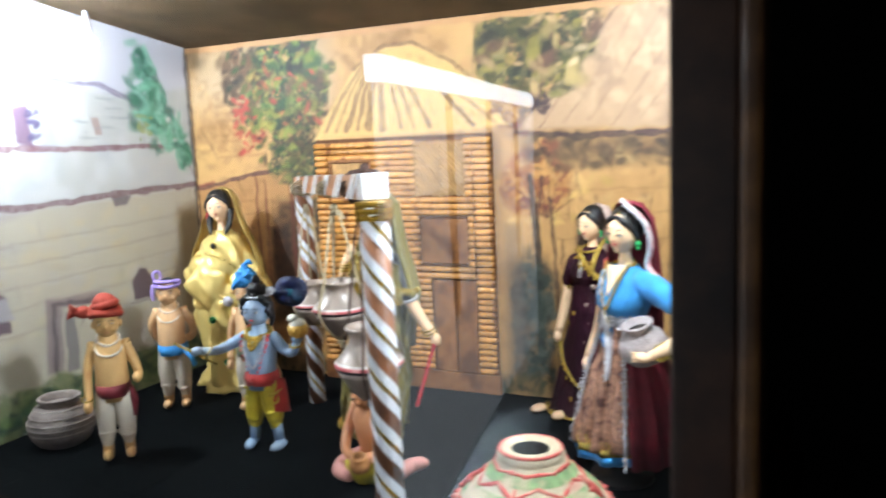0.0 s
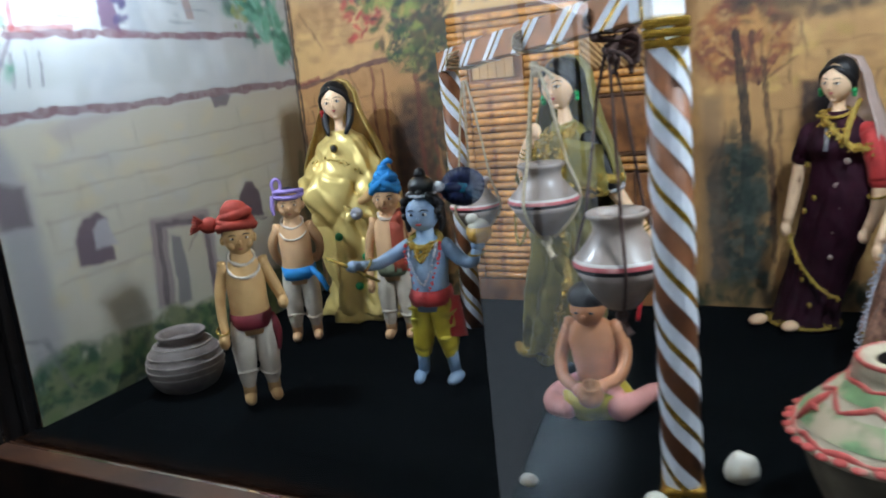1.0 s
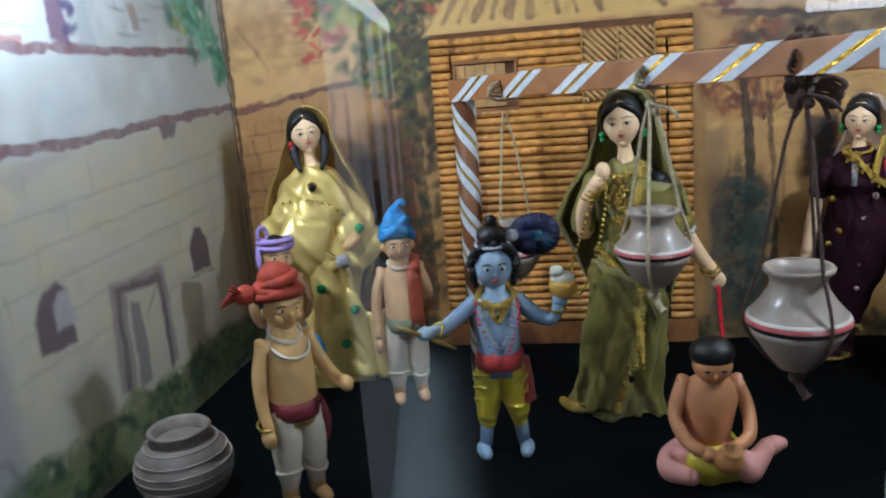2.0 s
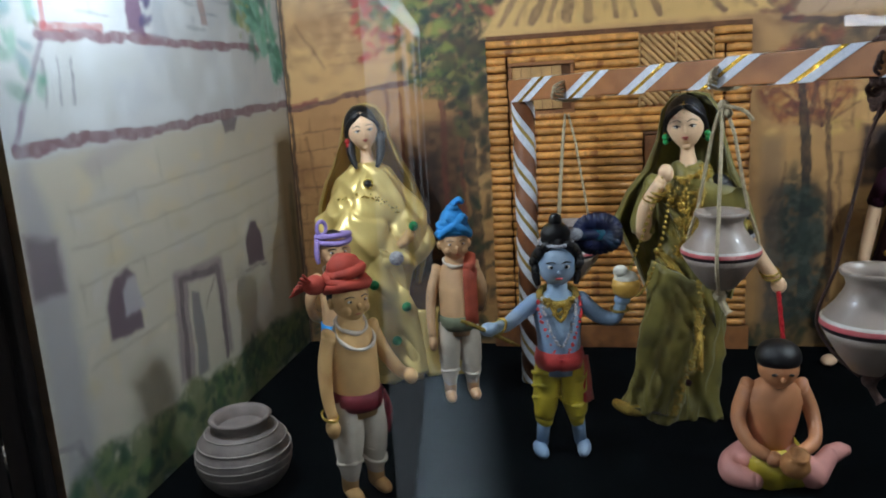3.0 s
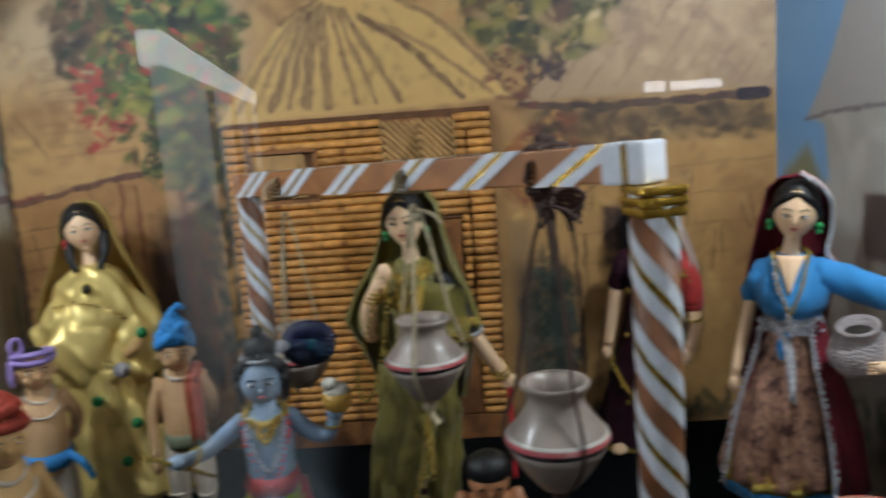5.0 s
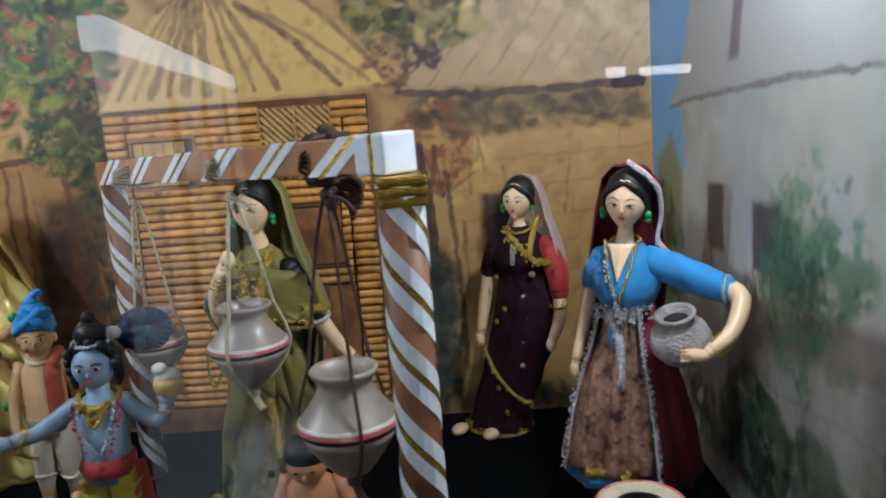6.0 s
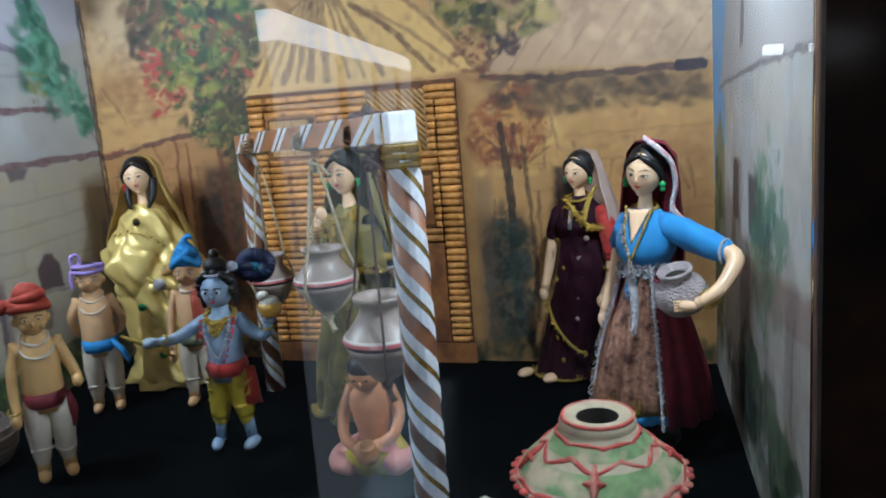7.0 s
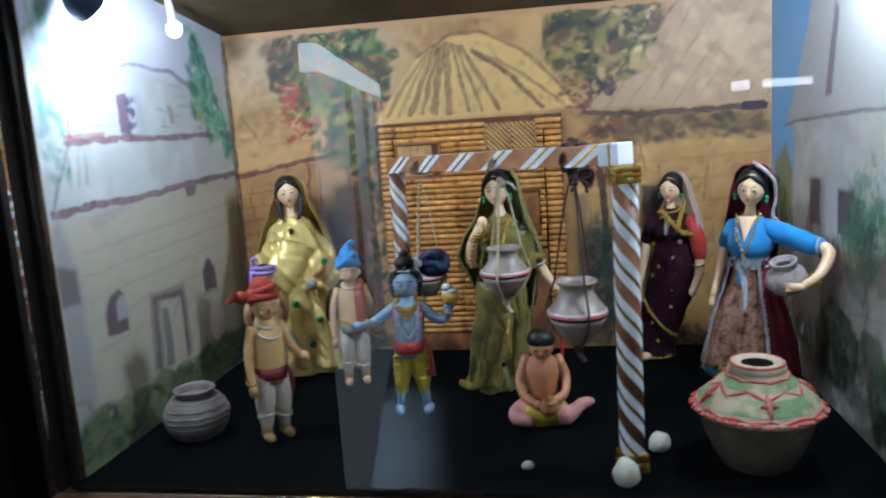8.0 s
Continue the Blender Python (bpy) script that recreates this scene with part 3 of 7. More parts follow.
for k, v in enumerate((0.145, 0.18, 0.212, 0.242, 0.272)):
    c.line([(0.02, v + 0.012), (0.16, v + 0.004), (0.3, v), (0.46, v - 0.004)], 0.0032, (146, 136, 124), 0.5)
    for u in np.arange(0.05 + 0.045 * (k % 2), 0.46, 0.09):
        c.line([(u, v + 0.006), (u + 0.002, v + 0.034)], 0.003, (142, 134, 126), 0.4)
# creeper, grey end of the house
TEALS = [(58, 132, 104), (44, 112, 90), (84, 152, 120), (40, 98, 84)]
for u0, u1, v0, v1, k in ((0.075, 0.115, 0.49, 0.56, 60), (0.06, 0.125, 0.43, 0.5, 90), (0.02, 0.085, 0.4, 0.45, 80), (0.012, 0.04, 0.36, 0.4, 30)):
    c.clump(u0 - 0.006, u1 + 0.006, v0 - 0.01, v1 + 0.01, [(108, 176, 152), (84, 158, 130), (56, 128, 104), (126, 186, 166)], 0.8, 0.018, 0.55)
    c.dabs(k // 4, u0 - 0.008, u1 + 0.008, v0 - 0.008, v1 + 0.008, 0.019, TEALS + [(110, 178, 150)], 0.65, 0.8)
c.dabs(12, 0.09, 0.12, 0.41, 0.45, 0.012, [(140, 150, 80), (150, 150, 84)], 0.6)
c.dabs(70, 0.46, 0.505, 0.36, 0.6, 0.014, [(104, 170, 140), (120, 160, 170), (96, 150, 124)], 0.55, 1.4)
c.line([(0.452, 0.41), (0.448, 0.46), (0.452, 0.53)], 0.007, (176, 60, 66), 0.7)
c.poly([(0.47, 0.04), (0.51, 0.04), (0.51, 0.3), (0.495, 0.32), (0.47, 0.24)], (146, 146, 152), 0.75, 0.008)
c.poly([(0.475, 0.21), (0.51, 0.21), (0.51, 0.26), (0.475, 0.25)], (96, 80, 88), 0.8, 0.004)
# arched window, door, small window
c.poly([(0.383, 0.15), (0.43, 0.153), (0.43, 0.185), (0.415, 0.203), (0.395, 0.21), (0.385, 0.2)], (98, 80, 92), 0.95, 0.002)
c.poly([(0.374, 0.166), (0.405, 0.169), (0.405, 0.19), (0.397, 0.2), (0.386, 0.2)], (166, 162, 166), 0.95, 0.002)
c.poly([(0.225, 0.07), (0.335, 0.075), (0.325, 0.185), (0.225, 0.178)], (136, 122, 124), 0.85, 0.003)
c.line([(0.32, 0.08), (0.313, 0.175), (0.238, 0.168), (0.238, 0.07)], 0.008, (88, 72, 82), 0.8, 0.3)
c.poly([(0.243, 0.065), (0.307, 0.07), (0.302, 0.167), (0.244, 0.163)], (182, 174, 156), 1, 0.002)
c.poly([(0.278, 0.068), (0.302, 0.07), (0.297, 0.158), (0.28, 0.153)], (122, 118, 120), 0.9, 0.002)
c.line([(0.247, 0.16), (0.272, 0.13)], 0.003, (128, 116, 112), 0.8)
c.poly([(0.12, 0.148), (0.165, 0.152), (0.165, 0.18), (0.15, 0.202), (0.135, 0.2), (0.122, 0.18)], (92, 74, 84), 0.95, 0.002)
c.line([(0.115, 0.144), (0.17, 0.148)], 0.004, (124, 112, 110), 0.8)
c.poly([(0.35, 0.06), (0.41, 0.06), (0.41, 0.11), (0.38, 0.125), (0.355, 0.11)], (134, 126, 106), 0.7, 0.012)
c.poly([(0.0, 0.03), (0.055, 0.03), (0.05, 0.29), (0.0, 0.3)], (122, 104, 64), 0.75, 0.01)
c.poly([(0.1, 0.05), (0.2, 0.05), (0.19, 0.11), (0.11, 0.13)], (140, 120, 112), 0.5, 0.015)
c.line([(0.02, 0.05), (0.018, 0.22)], 0.012, (60, 84, 62), 0.6)
c.line([(0.002, 0.66), (0.003, 0.0)], 0.006, (60, 40, 30), 0.8, 0.2)
# grass verge
c.poly([(0.0, 0.0), (0.51, 0.0), (0.51, 0.035), (0.44, 0.055), (0.25, 0.05), (0.09, 0.062), (0.0, 0.05)], (84, 100, 62), 0.9, 0.008)
c.clump(-0.1, 0.65, -0.03, 0.075, [(60, 92, 60), (100, 116, 68), (38, 66, 50), (122, 126, 88)], 0.8, 0.022, 0.55)
c.dabs(120, 0.0, 0.51, 0.0, 0.055, 0.014, [(44, 84, 58), (96, 116, 66), (36, 66, 50), (120, 124, 84)], 0.65, 0.4)
c.line([(0.47, 0.03), (0.49, 0.09), (0.545, 0.1)], 0.006, (104, 104, 110), 0.6)
wall_left = c.board("wall_left", lambda u, v: (XL + 0 * u, -u, v), mural, "painted board of whitewashed village houses with a green creeper")

# pale house, sky and bushes on the other side
c = Canvas(0.0, 0.542, 0.0, 0.66, 0.0018, (178, 174, 166))
c.wash((192, 188, 180), 0.5, 0.09)
c.wash((150, 144, 138), 0.35, 0.06)
c.poly([(0.0, 0.24), (0.12, 0.3), (0.11, 0.35), (0.08, 0.36), (0.16, 0.45), (0.2, 0.53), (0.26, 0.66), (0.0, 0.66)], (112, 166, 214), 1, 0.004)
c.wash((150, 196, 230), 0.12, 0.06)
c.poly([(0.075, 0.358), (0.13, 0.43), (0.19, 0.53), (0.27, 0.6), (0.36, 0.56), (0.545, 0.5), (0.545, 0.385)], (172, 168, 166), 1, 0.003)
c.line([(0.07, 0.357), (0.16, 0.367), (0.3, 0.376), (0.545, 0.384)], 0.005, (118, 106, 108), 0.8)
c.poly([(0.24, 0.395), (0.262, 0.4), (0.285, 0.5), (0.27, 0.51)], (126, 106, 120), 0.8, 0.003)
c.poly([(0.02, 0.2), (0.1, 0.2), (0.11, 0.29), (0.075, 0.33), (0.04, 0.31), (0.02, 0.3)], (150, 146, 84), 0.85, 0.008)
c.clump(-0.02, 0.115, 0.04, 0.28, [(90, 124, 88), (52, 104, 78), (40, 84, 66), (120, 134, 84)], 0.8, 0.018, 0.55)
c.dabs(30, 0.0, 0.1, 0.06, 0.25, 0.016, [(46, 110, 80), (60, 120, 84), (40, 86, 66), (130, 140, 80)], 0.65, 1.3)
c.poly([(0.1, 0.03), (0.2, 0.03), (0.2, 0.25), (0.13, 0.25), (0.1, 0.22)], (140, 128, 122), 0.6, 0.01)
c.poly([(0.185, 0.23), (0.225, 0.23), (0.225, 0.29), (0.185, 0.29)], (112, 96, 98), 0.85, 0.003)
c.poly([(0.29, 0.228), (0.345, 0.232), (0.345, 0.288), (0.29, 0.284)], (92, 80, 88), 0.9, 0.003)
c.clump(0.32, 0.47, 0.17, 0.34, [(110, 156, 122), (76, 138, 100), (130, 160, 136)], 0.7, 0.02)
c.dabs(20, 0.33, 0.46, 0.19, 0.32, 0.018, [(70, 140, 96), (84, 150, 110), (60, 120, 84)], 0.5, 1.4)
c.dabs(30, 0.27, 0.33, 0.17, 0.23, 0.012, [(70, 120, 90), (80, 70, 76)], 0.6, 1.4)
c.poly([(0.23, 0.16), (0.545, 0.2), (0.545, 0.235), (0.23, 0.2)], (140, 116, 112), 0.8, 0.005)
c.poly([(0.23, 0.03), (0.29, 0.03), (0.3, 0.18), (0.23, 0.18)], (116, 98, 92), 0.75, 0.008)
for k, v in enumerate((0.075, 0.105, 0.135, 0.165)):
    c.line([(0.3, v), (0.545, v + 0.03)], 0.003, (150, 138, 128), 0.5)
c.clump(0.2, 0.53, 0.0, 0.13, [(96, 128, 100), (60, 112, 80), (44, 84, 64), (110, 136, 112)], 0.75, 0.02, 0.55)
c.dabs(50, 0.22, 0.5, 0.02, 0.11, 0.018, [(52, 110, 76), (70, 130, 92), (40, 84, 62)], 0.55, 1.3)
c.dabs(60, 0.05, 0.2, 0.02, 0.09, 0.016, [(66, 84, 66), (90, 100, 84)], 0.5, 1.3)
c.poly([(0.0, 0.0), (0.545, 0.0), (0.545, 0.03), (0.1, 0.045), (0.0, 0.05)], (176, 172, 162), 0.6, 0.012, 0.4)
# Lower wall: bushes and strokes, over a wash that paints in the light's falloff.
c.poly([(0.2, 0.03), (0.545, 0.03), (0.545, 0.2), (0.2, 0.165)], (112, 98, 92), 0.55, 0.01, 0.3)
c.clump(0.22, 0.36, 0.01, 0.15, [(52, 84, 62), (36, 62, 48), (74, 104, 72), (30, 44, 40)], 0.8, 0.018, 0.55)
c.clump(0.38, 0.56, 0.0, 0.12, [(50, 92, 62), (34, 60, 46), (84, 116, 80)], 0.75, 0.02, 0.55)
c.clump(0.3, 0.42, 0.15, 0.3, [(70, 128, 92), (48, 100, 72), (92, 142, 108)], 0.6, 0.016)
for k in range(14):
    u, v = 0.1 + 0.4 * c.rng.random(), 0.06 + 0.2 * c.rng.random()
    c.line([(u, v), (u + 0.03 * (c.rng.random() - 0.5), v - 0.04 * c.rng.random() - 0.02)], 0.006, (84, 72, 72), 0.5, 0.6)
slope_r = (XR1 - XR0) / 0.505
wall_right = c.board("wall_right", lambda u, v: (XR0 + u * slope_r, -u, v), mural, "painted board of a pale house, blue sky and bushes", (0.98, 0.4))
# face the side boards inwards
for ob in (wall_right,):
    ob.data.flip_normals()

# ---- the case ----
wood = material("dark_wood", (74, 44, 26), 0.38, scale=22, vary=0.45, second=(40, 22, 14), spread=0.5, bump=0.2, coat=0.3)
# Near-black wood: shade put into the colour of left frame and doll stand.
shade_black_wood = material("shade_darkened_wood", (20, 14, 11), 0.5, scale=22, vary=0.4, spec=0.2)
wood_edge = material("lighter_wood_edge", (134, 90, 48), 0.42, scale=30, vary=0.35, second=(92, 58, 30), bump=0.2, coat=0.2)
board_back = material("raw_board", (120, 92, 62), 0.8, scale=40, vary=0.25)
mat_cloth = material("dark_green_mat", (9, 13, 15), 0.95, scale=45, vary=0.3, fine=1400, bump=0.5, spec=0.06, second=(13, 18, 20), spread=0.55)
ceiling_paint = material("case_ceiling_paint", (128, 106, 80), 0.7, scale=16, vary=0.2, second=(104, 84, 62))

part("backing_board", box(-0.012, 0.95, 0.004, 0.014, -0.02, 0.68), board_back, wall_back)
part("backing_board", box(-0.014, -0.004, -0.505, 0.003, -0.02, 0.68), board_back, wall_left)
part("backing_board", box(0.931, 0.94, -0.505, 0.003, -0.02, 0.68), board_back, wall_right)

bm = bmesh.new()
nx, ny = 92, 56
grid = [[bm.verts.new((-0.004 + 0.934 * i / nx, 0.0 - 0.54 * j / ny, 0.0008 * noise.noise(Vector((i * 0.35, j * 0.35, 1.3))))) for i in range(nx + 1)] for j in range(ny + 1)]
for a, b in zip(grid, grid[1:]):
    for i in range(nx):
        bm.faces.new((a[i + 1], a[i], b[i], b[i + 1])).smooth = True
bmesh.ops.solidify(bm, geom=bm.faces[:], thickness=0.003)
tagged(put_mesh("floor", bm, mat_cloth, smooth=True), "dark blue-green cloth mat covering the case floor", "floor", kind="structure")
tagged(put_mesh("base_board", box(-0.06, 0.985, -0.535, 0.02, -0.05, -0.006), wood), "dark wooden bottom board under the mat", "board", kind="structure")

bm = bmesh.new()
vs = [bm.verts.new(p) for p in ((-0.012, 0.004, 0.567), (0.94, 0.004, 0.567), (0.94, -0.53, 0.645), (-0.012, -0.53, 0.645))]
bm.faces.new(vs)
bmesh.ops.solidify(bm, geom=bm.faces[:], thickness=-0.012)
tagged(put_mesh("ceiling", bm, ceiling_paint), "brownish painted wooden top board of the case", "ceiling", kind="structure")

# front frame
frame_ob = empty("case_frame", (0, 0, 0), 0, "dark varnished wooden frame round the glass front", "frame")
frame_ob["kind"] = "structure"
part("stile", box(0.9235, 0.966, -0.56, -0.506, -0.05, 0.7, bevel=0.003), wood, frame_ob)
part("bead", box(0.9665, 0.98, -0.566, -0.506, -0.05, 0.7, bevel=0.004), wood_edge, frame_ob, "lighter worn edge strip")
part("stile", box(-0.062, -0.0165, -0.56, -0.5135, -0.05, 0.7, bevel=0.003), shade_black_wood, frame_ob)
part("bead", box(-0.016, -0.006, -0.524, -0.5135, -0.004, 0.64, bevel=0.002), shade_black_wood, frame_ob, "inner edge strip, coloured dark for shade")
part("bottom_rail", box(-0.0155, 0.923, -0.575, -0.5405, -0.05, -0.002, bevel=0.003), wood, frame_ob)
part("top_rail", box(-0.0155, 0.923, -0.56, -0.5335, 0.648, 0.7, bevel=0.003), wood, frame_ob)
pane = put_mesh("glass_front", box(-0.0155, 0.923, -0.55, -0.545, -0.0015, 0.6475), pane_glass())
pane.visible_shadow = False
tagged(pane, "clear glass front of the display case with reflections", "glass", kind="structure")
tagged(put_mesh("cabinet_body", box(-0.08, 1.0, -0.55, 0.03, -0.95, -0.0505), wood), "dark wooden cabinet that carries the display case", "cabinet", kind="structure")

# the dim hall around
hall_paint = material("hall_wall_paint", (36, 34, 34), 0.85, scale=6, vary=0.2)
hall_tiles = material("hall_floor_tile", (92, 96, 100), 0.22, scale=8, vary=0.15)
grout = material("dark_grout", (70, 70, 72), 0.8, scale=20, vary=0.2)
hx0, hx1, hy0, hy1, hz0, hz1 = -3.2, 4.0, -7.5, 0.3, -0.95, 2.1
for nm, b in (("wall_north", (hx0, hx1, hy1, hy1 + 0.1, hz0, hz1)), ("wall_south", (hx0, hx1, hy0 - 0.1, hy0, hz0, hz1)),
              ("wall_west", (hx0 - 0.1, hx0, hy0, hy1, hz0, hz1)), ("wall_east", (hx1, hx1 + 0.1, hy0, hy1, hz0, hz1)),
              ("ceiling_hall", (hx0, hx1, hy0, hy1, hz1, hz1 + 0.1))):
    tagged(put_mesh(nm, box(*b), hall_paint), "dim painted wall of the hall", "wall", kind="structure")
hall_floor = tagged(put_mesh("floor_hall", box(hx0, hx1, hy0, hy1, hz0 - 0.1, hz0 - 0.004), grout), "pale tiled floor of the hall", "floor", kind="structure")
bm = box(-0.296, 0.296, -0.296, 0.296, -0.004, 0.0)
tile_mesh = bpy.data.meshes.new("tile")
bm.to_mesh(tile_mesh)
bm.free()
tile_mesh.materials.append(hall_tiles)
for i in range(12):
    for j in range(13):
        ob = new("tile", tile_mesh)
        ob.parent = hall_floor
        ob.location = (hx0 + 0.3 + 0.6 * i, hy0 + 0.3 + 0.6 * j, hz0)
# unseen trough sides, added round the lamp that lights the floor patch
fit_ob = empty("patch_fill_fitting", (-0.2, -2.75, hz1), -11, "unseen fitting added for the lamp that lights the hall floor patch", "light")
part("side", box(-0.14, -0.115, -0.62, 0.62, -0.06, 0), hall_paint, fit_ob)
part("side", box(0.115, 0.14, -0.62, 0.62, -0.06, 0), hall_paint, fit_ob)


def reflected_panel():
    """Pale panel under a light strip, made up for the reflection in the glass."""
    a, b = Vector((-0.14, -2.02, 0)), Vector((-0.68, -4.9, 0))
    d = (b - a).normalized()
    turn = math.degrees(math.atan2(d.y, d.x))
    e = empty("reflection_panel", (a.x, a.y, 0), turn, "glowing panel with a light strip, added for the reflection in the glass", "light panel")
    length = (b - a).length
    # The two lower, dimmer panels lay a soft haze over the pane.
    for z0, z1, power in ((0.2, 0.56, 1.25), (-0.3, 0.198, 0.7), (-0.94, -0.302, 0.48)):
        part("panel", box(0, length, -0.03, 0, z0, z1), glow("panel_glow", (206, 222, 236), power), e)
    part("light_strip", box(0, length, -0.05, 0.004, 0.562, 0.64), glow("strip_glow", (236, 244, 255), 4.2), e, "bright white light strip")
    # Added hangers and mullions, the latter to break up the glow.
    for x in (0.1, length - 0.1):
        part("hanger", box(x - 0.006, x + 0.006, -0.03, -0.018, 0.64, 2.1), hall_paint, e)
    for k in range(1, 4):
        part("mullion", box(length * k / 4 - 0.02, length * k / 4 + 0.02, 0.001, 0.02, -0.3, 0.55), hall_paint, e)


reflected_panel()


def ceiling_tube(x, y, z, length, rz):
    e = empty("tube_light", (x, y, z), rz, "white fluorescent tube on a slim holder", "light", "tubes in the hall")
    bm = bmesh.new()
    tube(bm, [(-length / 2, 0, 0), (length / 2, 0, 0)], 0.018, seg=12)
    part("tube", bm, glow("tube_glow", (244, 248, 255), 7), e)
    part("holder", box(-length / 2, length / 2, -0.05, -0.022, -0.02, 0.03), hall_paint, e)
    part("hanger", box(-0.006, 0.006, -0.045, -0.03, 0.03, 1.66), hall_paint, e)
    return e


ceiling_tube(1.5, -3.45, 0.455, 0.2, 0)
ceiling_tube(1.2, -2.9, 0.445, 0.06, 0)


def case_lamp(place, aim):
    """A small bulb in a dark dish that throws its light back into the case."""
    e = empty("case_lamp", place, 0, "white bulb in a dark bluish dish under the case top", "lamp", "lamps in the case")
    bm = bmesh.new()
    ball(bm, (0, 0, 0), (0.013, 0.013, 0.015))
    bulb = part("bulb", bm, glow("bulb_glow", (236, 244, 255), 60), e, "glowing white bulb", True)
    bulb.visible_shadow = False
    turn = Vector(aim).to_track_quat("Z", "Y").to_matrix().to_4x4()
    bm = bmesh.new()
    lathe(bm, [(0.011, -0.03), (0.02, -0.026), (0.026, -0.016), (0.0285, -0.004), (0.027, -0.004), (0.0245, -0.015), (0.018, -0.0235), (0.004, -0.025)], seg=28)
    dish = part("dish", bm, material("lamp_dish_metal", (54, 64, 96), 0.4, scale=80, vary=0.15), e, "dark bluish metal dish", True)
    dish.matrix_basis = turn
    bm = bmesh.new()
    back = turn @ Vector((0, 0, -0.03))
    tube(bm, smooth_line([back, back + Vector((0, -0.008, 0.02)), Vector((0, -0.02, 0.075))]), 0.004, seg=10)
    part("stem", bm, material("black_cord", (24, 24, 26), 0.6), e)
    return e


case_lamp(LAMP_L, (0.3, 1, -0.55))
case_lamp(LAMP_R, (-0.3, 1, -0.5))
# a small bright bulb high on the side
small = empty("small_bulb", (0.036, -0.23, 0.553), 0, "small bright bulb high beside the painted wall", "lamp")
bm = bmesh.new()
ball(bm, (0, 0, 0), (0.011, 0.011, 0.012), seg=16)
part("bulb", bm, glow("small_bulb_glow", (240, 246, 255), 9), small, "glowing white bulb", True)
bm = bmesh.new()
tube(bm, [(0, 0, 0.008), (-0.004, 0.002, 0.03), (-0.01, 0.004, 0.056)], [0.007, 0.005, 0.004], seg=12)
part("holder", bm, material("white_lamp_holder", (196, 196, 200), 0.5), small, smooth=True)

# ---- reed hut against the back board ----
reed_mat = material("split_reed", (204, 142, 72), 0.5, scale=120, vary=0.28, second=(140, 84, 40), spread=0.55, bump=0.35, per_object=0.22, coat=0.25)
plank_mat = material("thin_brown_plank", (150, 96, 52), 0.55, scale=70, vary=0.25, second=(110, 66, 36), bump=0.25, per_object=0.12)
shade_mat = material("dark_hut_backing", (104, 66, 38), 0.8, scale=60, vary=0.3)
pale_plank = material("pale_plank", (186, 142, 88), 0.6, scale=70, vary=0.2, per_object=0.12, bump=0.25)
REEDS = {}


def reed(length, r=0.0047):
    """A cut reed along x, a little uneven; alike ones share a mesh."""
    key = (round(length, 3), r)
    if key not in REEDS:
        bm = bmesh.new()
        k = 4
        pts = [(length * i / k, 0.0003 * math.sin(i * 2.1), 0.0003 * math.cos(i * 1.7)) for i in range(k + 1)]
        tube(bm, pts, [r * 0.96, r, r * 1.02, r, r * 0.95], seg=7)
        me = bpy.data.meshes.new("reed")
        bm.to_mesh(me)
        bm.free()
        me.materials.append(reed_mat)
        REEDS[key] = me
    return REEDS[key]


hut = empty("reed_hut", (0.268, 0, 0.0), 0, "little hut front of split golden reeds and brown planks", "hut")
part("backing", box(0.0, 0.308, -0.006, -0.001, 0.0, 0.397), shade_mat, hut)
part("base_plank", box(-0.004, 0.312, -0.012, -0.0062, 0.0, 0.03, bevel=0.001), plank_mat, hut)
rng = random.Random(4)
OPEN = ((0.026, 0.106, 0.303, 0.362), (0.182, 0.266, 0.302, 0.39), (0.186, 0.268, 0.2, 0.272), (0.203, 0.279, 0.03, 0.177))


def free_runs(x0, x1, z):
    """The stretches of a row that no panel takes."""
    runs = [(x0, x1)]
    for a, b, lo, hi in OPEN:
        if lo < z < hi:
            runs = [q for s, e in runs for q in ((s, min(e, a)), (max(s, b), e)) if q[1] - q[0] > 0.008]
    return runs


z = 0.0355
while z < 0.396:
    spans = ((0.0, 0.308),) if z > 0.368 else ((0.0, 0.0245), (0.026, 0.2775), (0.2795, 0.308))
    for s, e in spans:
        for a, b in free_runs(s, e, z):
            ob = new("reed", reed(b - a - 0.001))
            ob.parent = hut
            ob.matrix_basis = pose(a + rng.uniform(-0.0006, 0.0008), -0.0098 + rng.uniform(-0.0006, 0.0006), z + rng.uniform(-0.0005, 0.0005), rng.uniform(0, 360), 0, rng.uniform(-0.4, 0.4))
    z += 0.00975
# window of upright planks with a dark gap
for k in range(5):
    part("plank", box(0.03 + 0.0122 * k, 0.0416 + 0.0122 * k, -0.0095, -0.0065, 0.307, 0.358, bevel=0.0006), pale_plank, hut)
for a in ((0.026, 0.106, 0.3595, 0.3645), (0.026, 0.106, 0.3005, 0.3055)):
    part("window_bar", box(a[0], a[1], -0.013, -0.0066, a[2], a[3], bevel=0.0008), plank_mat, hut)
for x in (0.0265, 0.1015):
    part("window_bar", box(x, x + 0.004, -0.013, -0.0066, 0.306, 0.359, bevel=0.0008), plank_mat, hut)
# slanting-slat panel
bm = bmesh.new()
box_in(bm, 0.182, 0.266, -0.0085, -0.0065, 0.303, 0.389)
part("slat_panel", bm, plank_mat, hut)
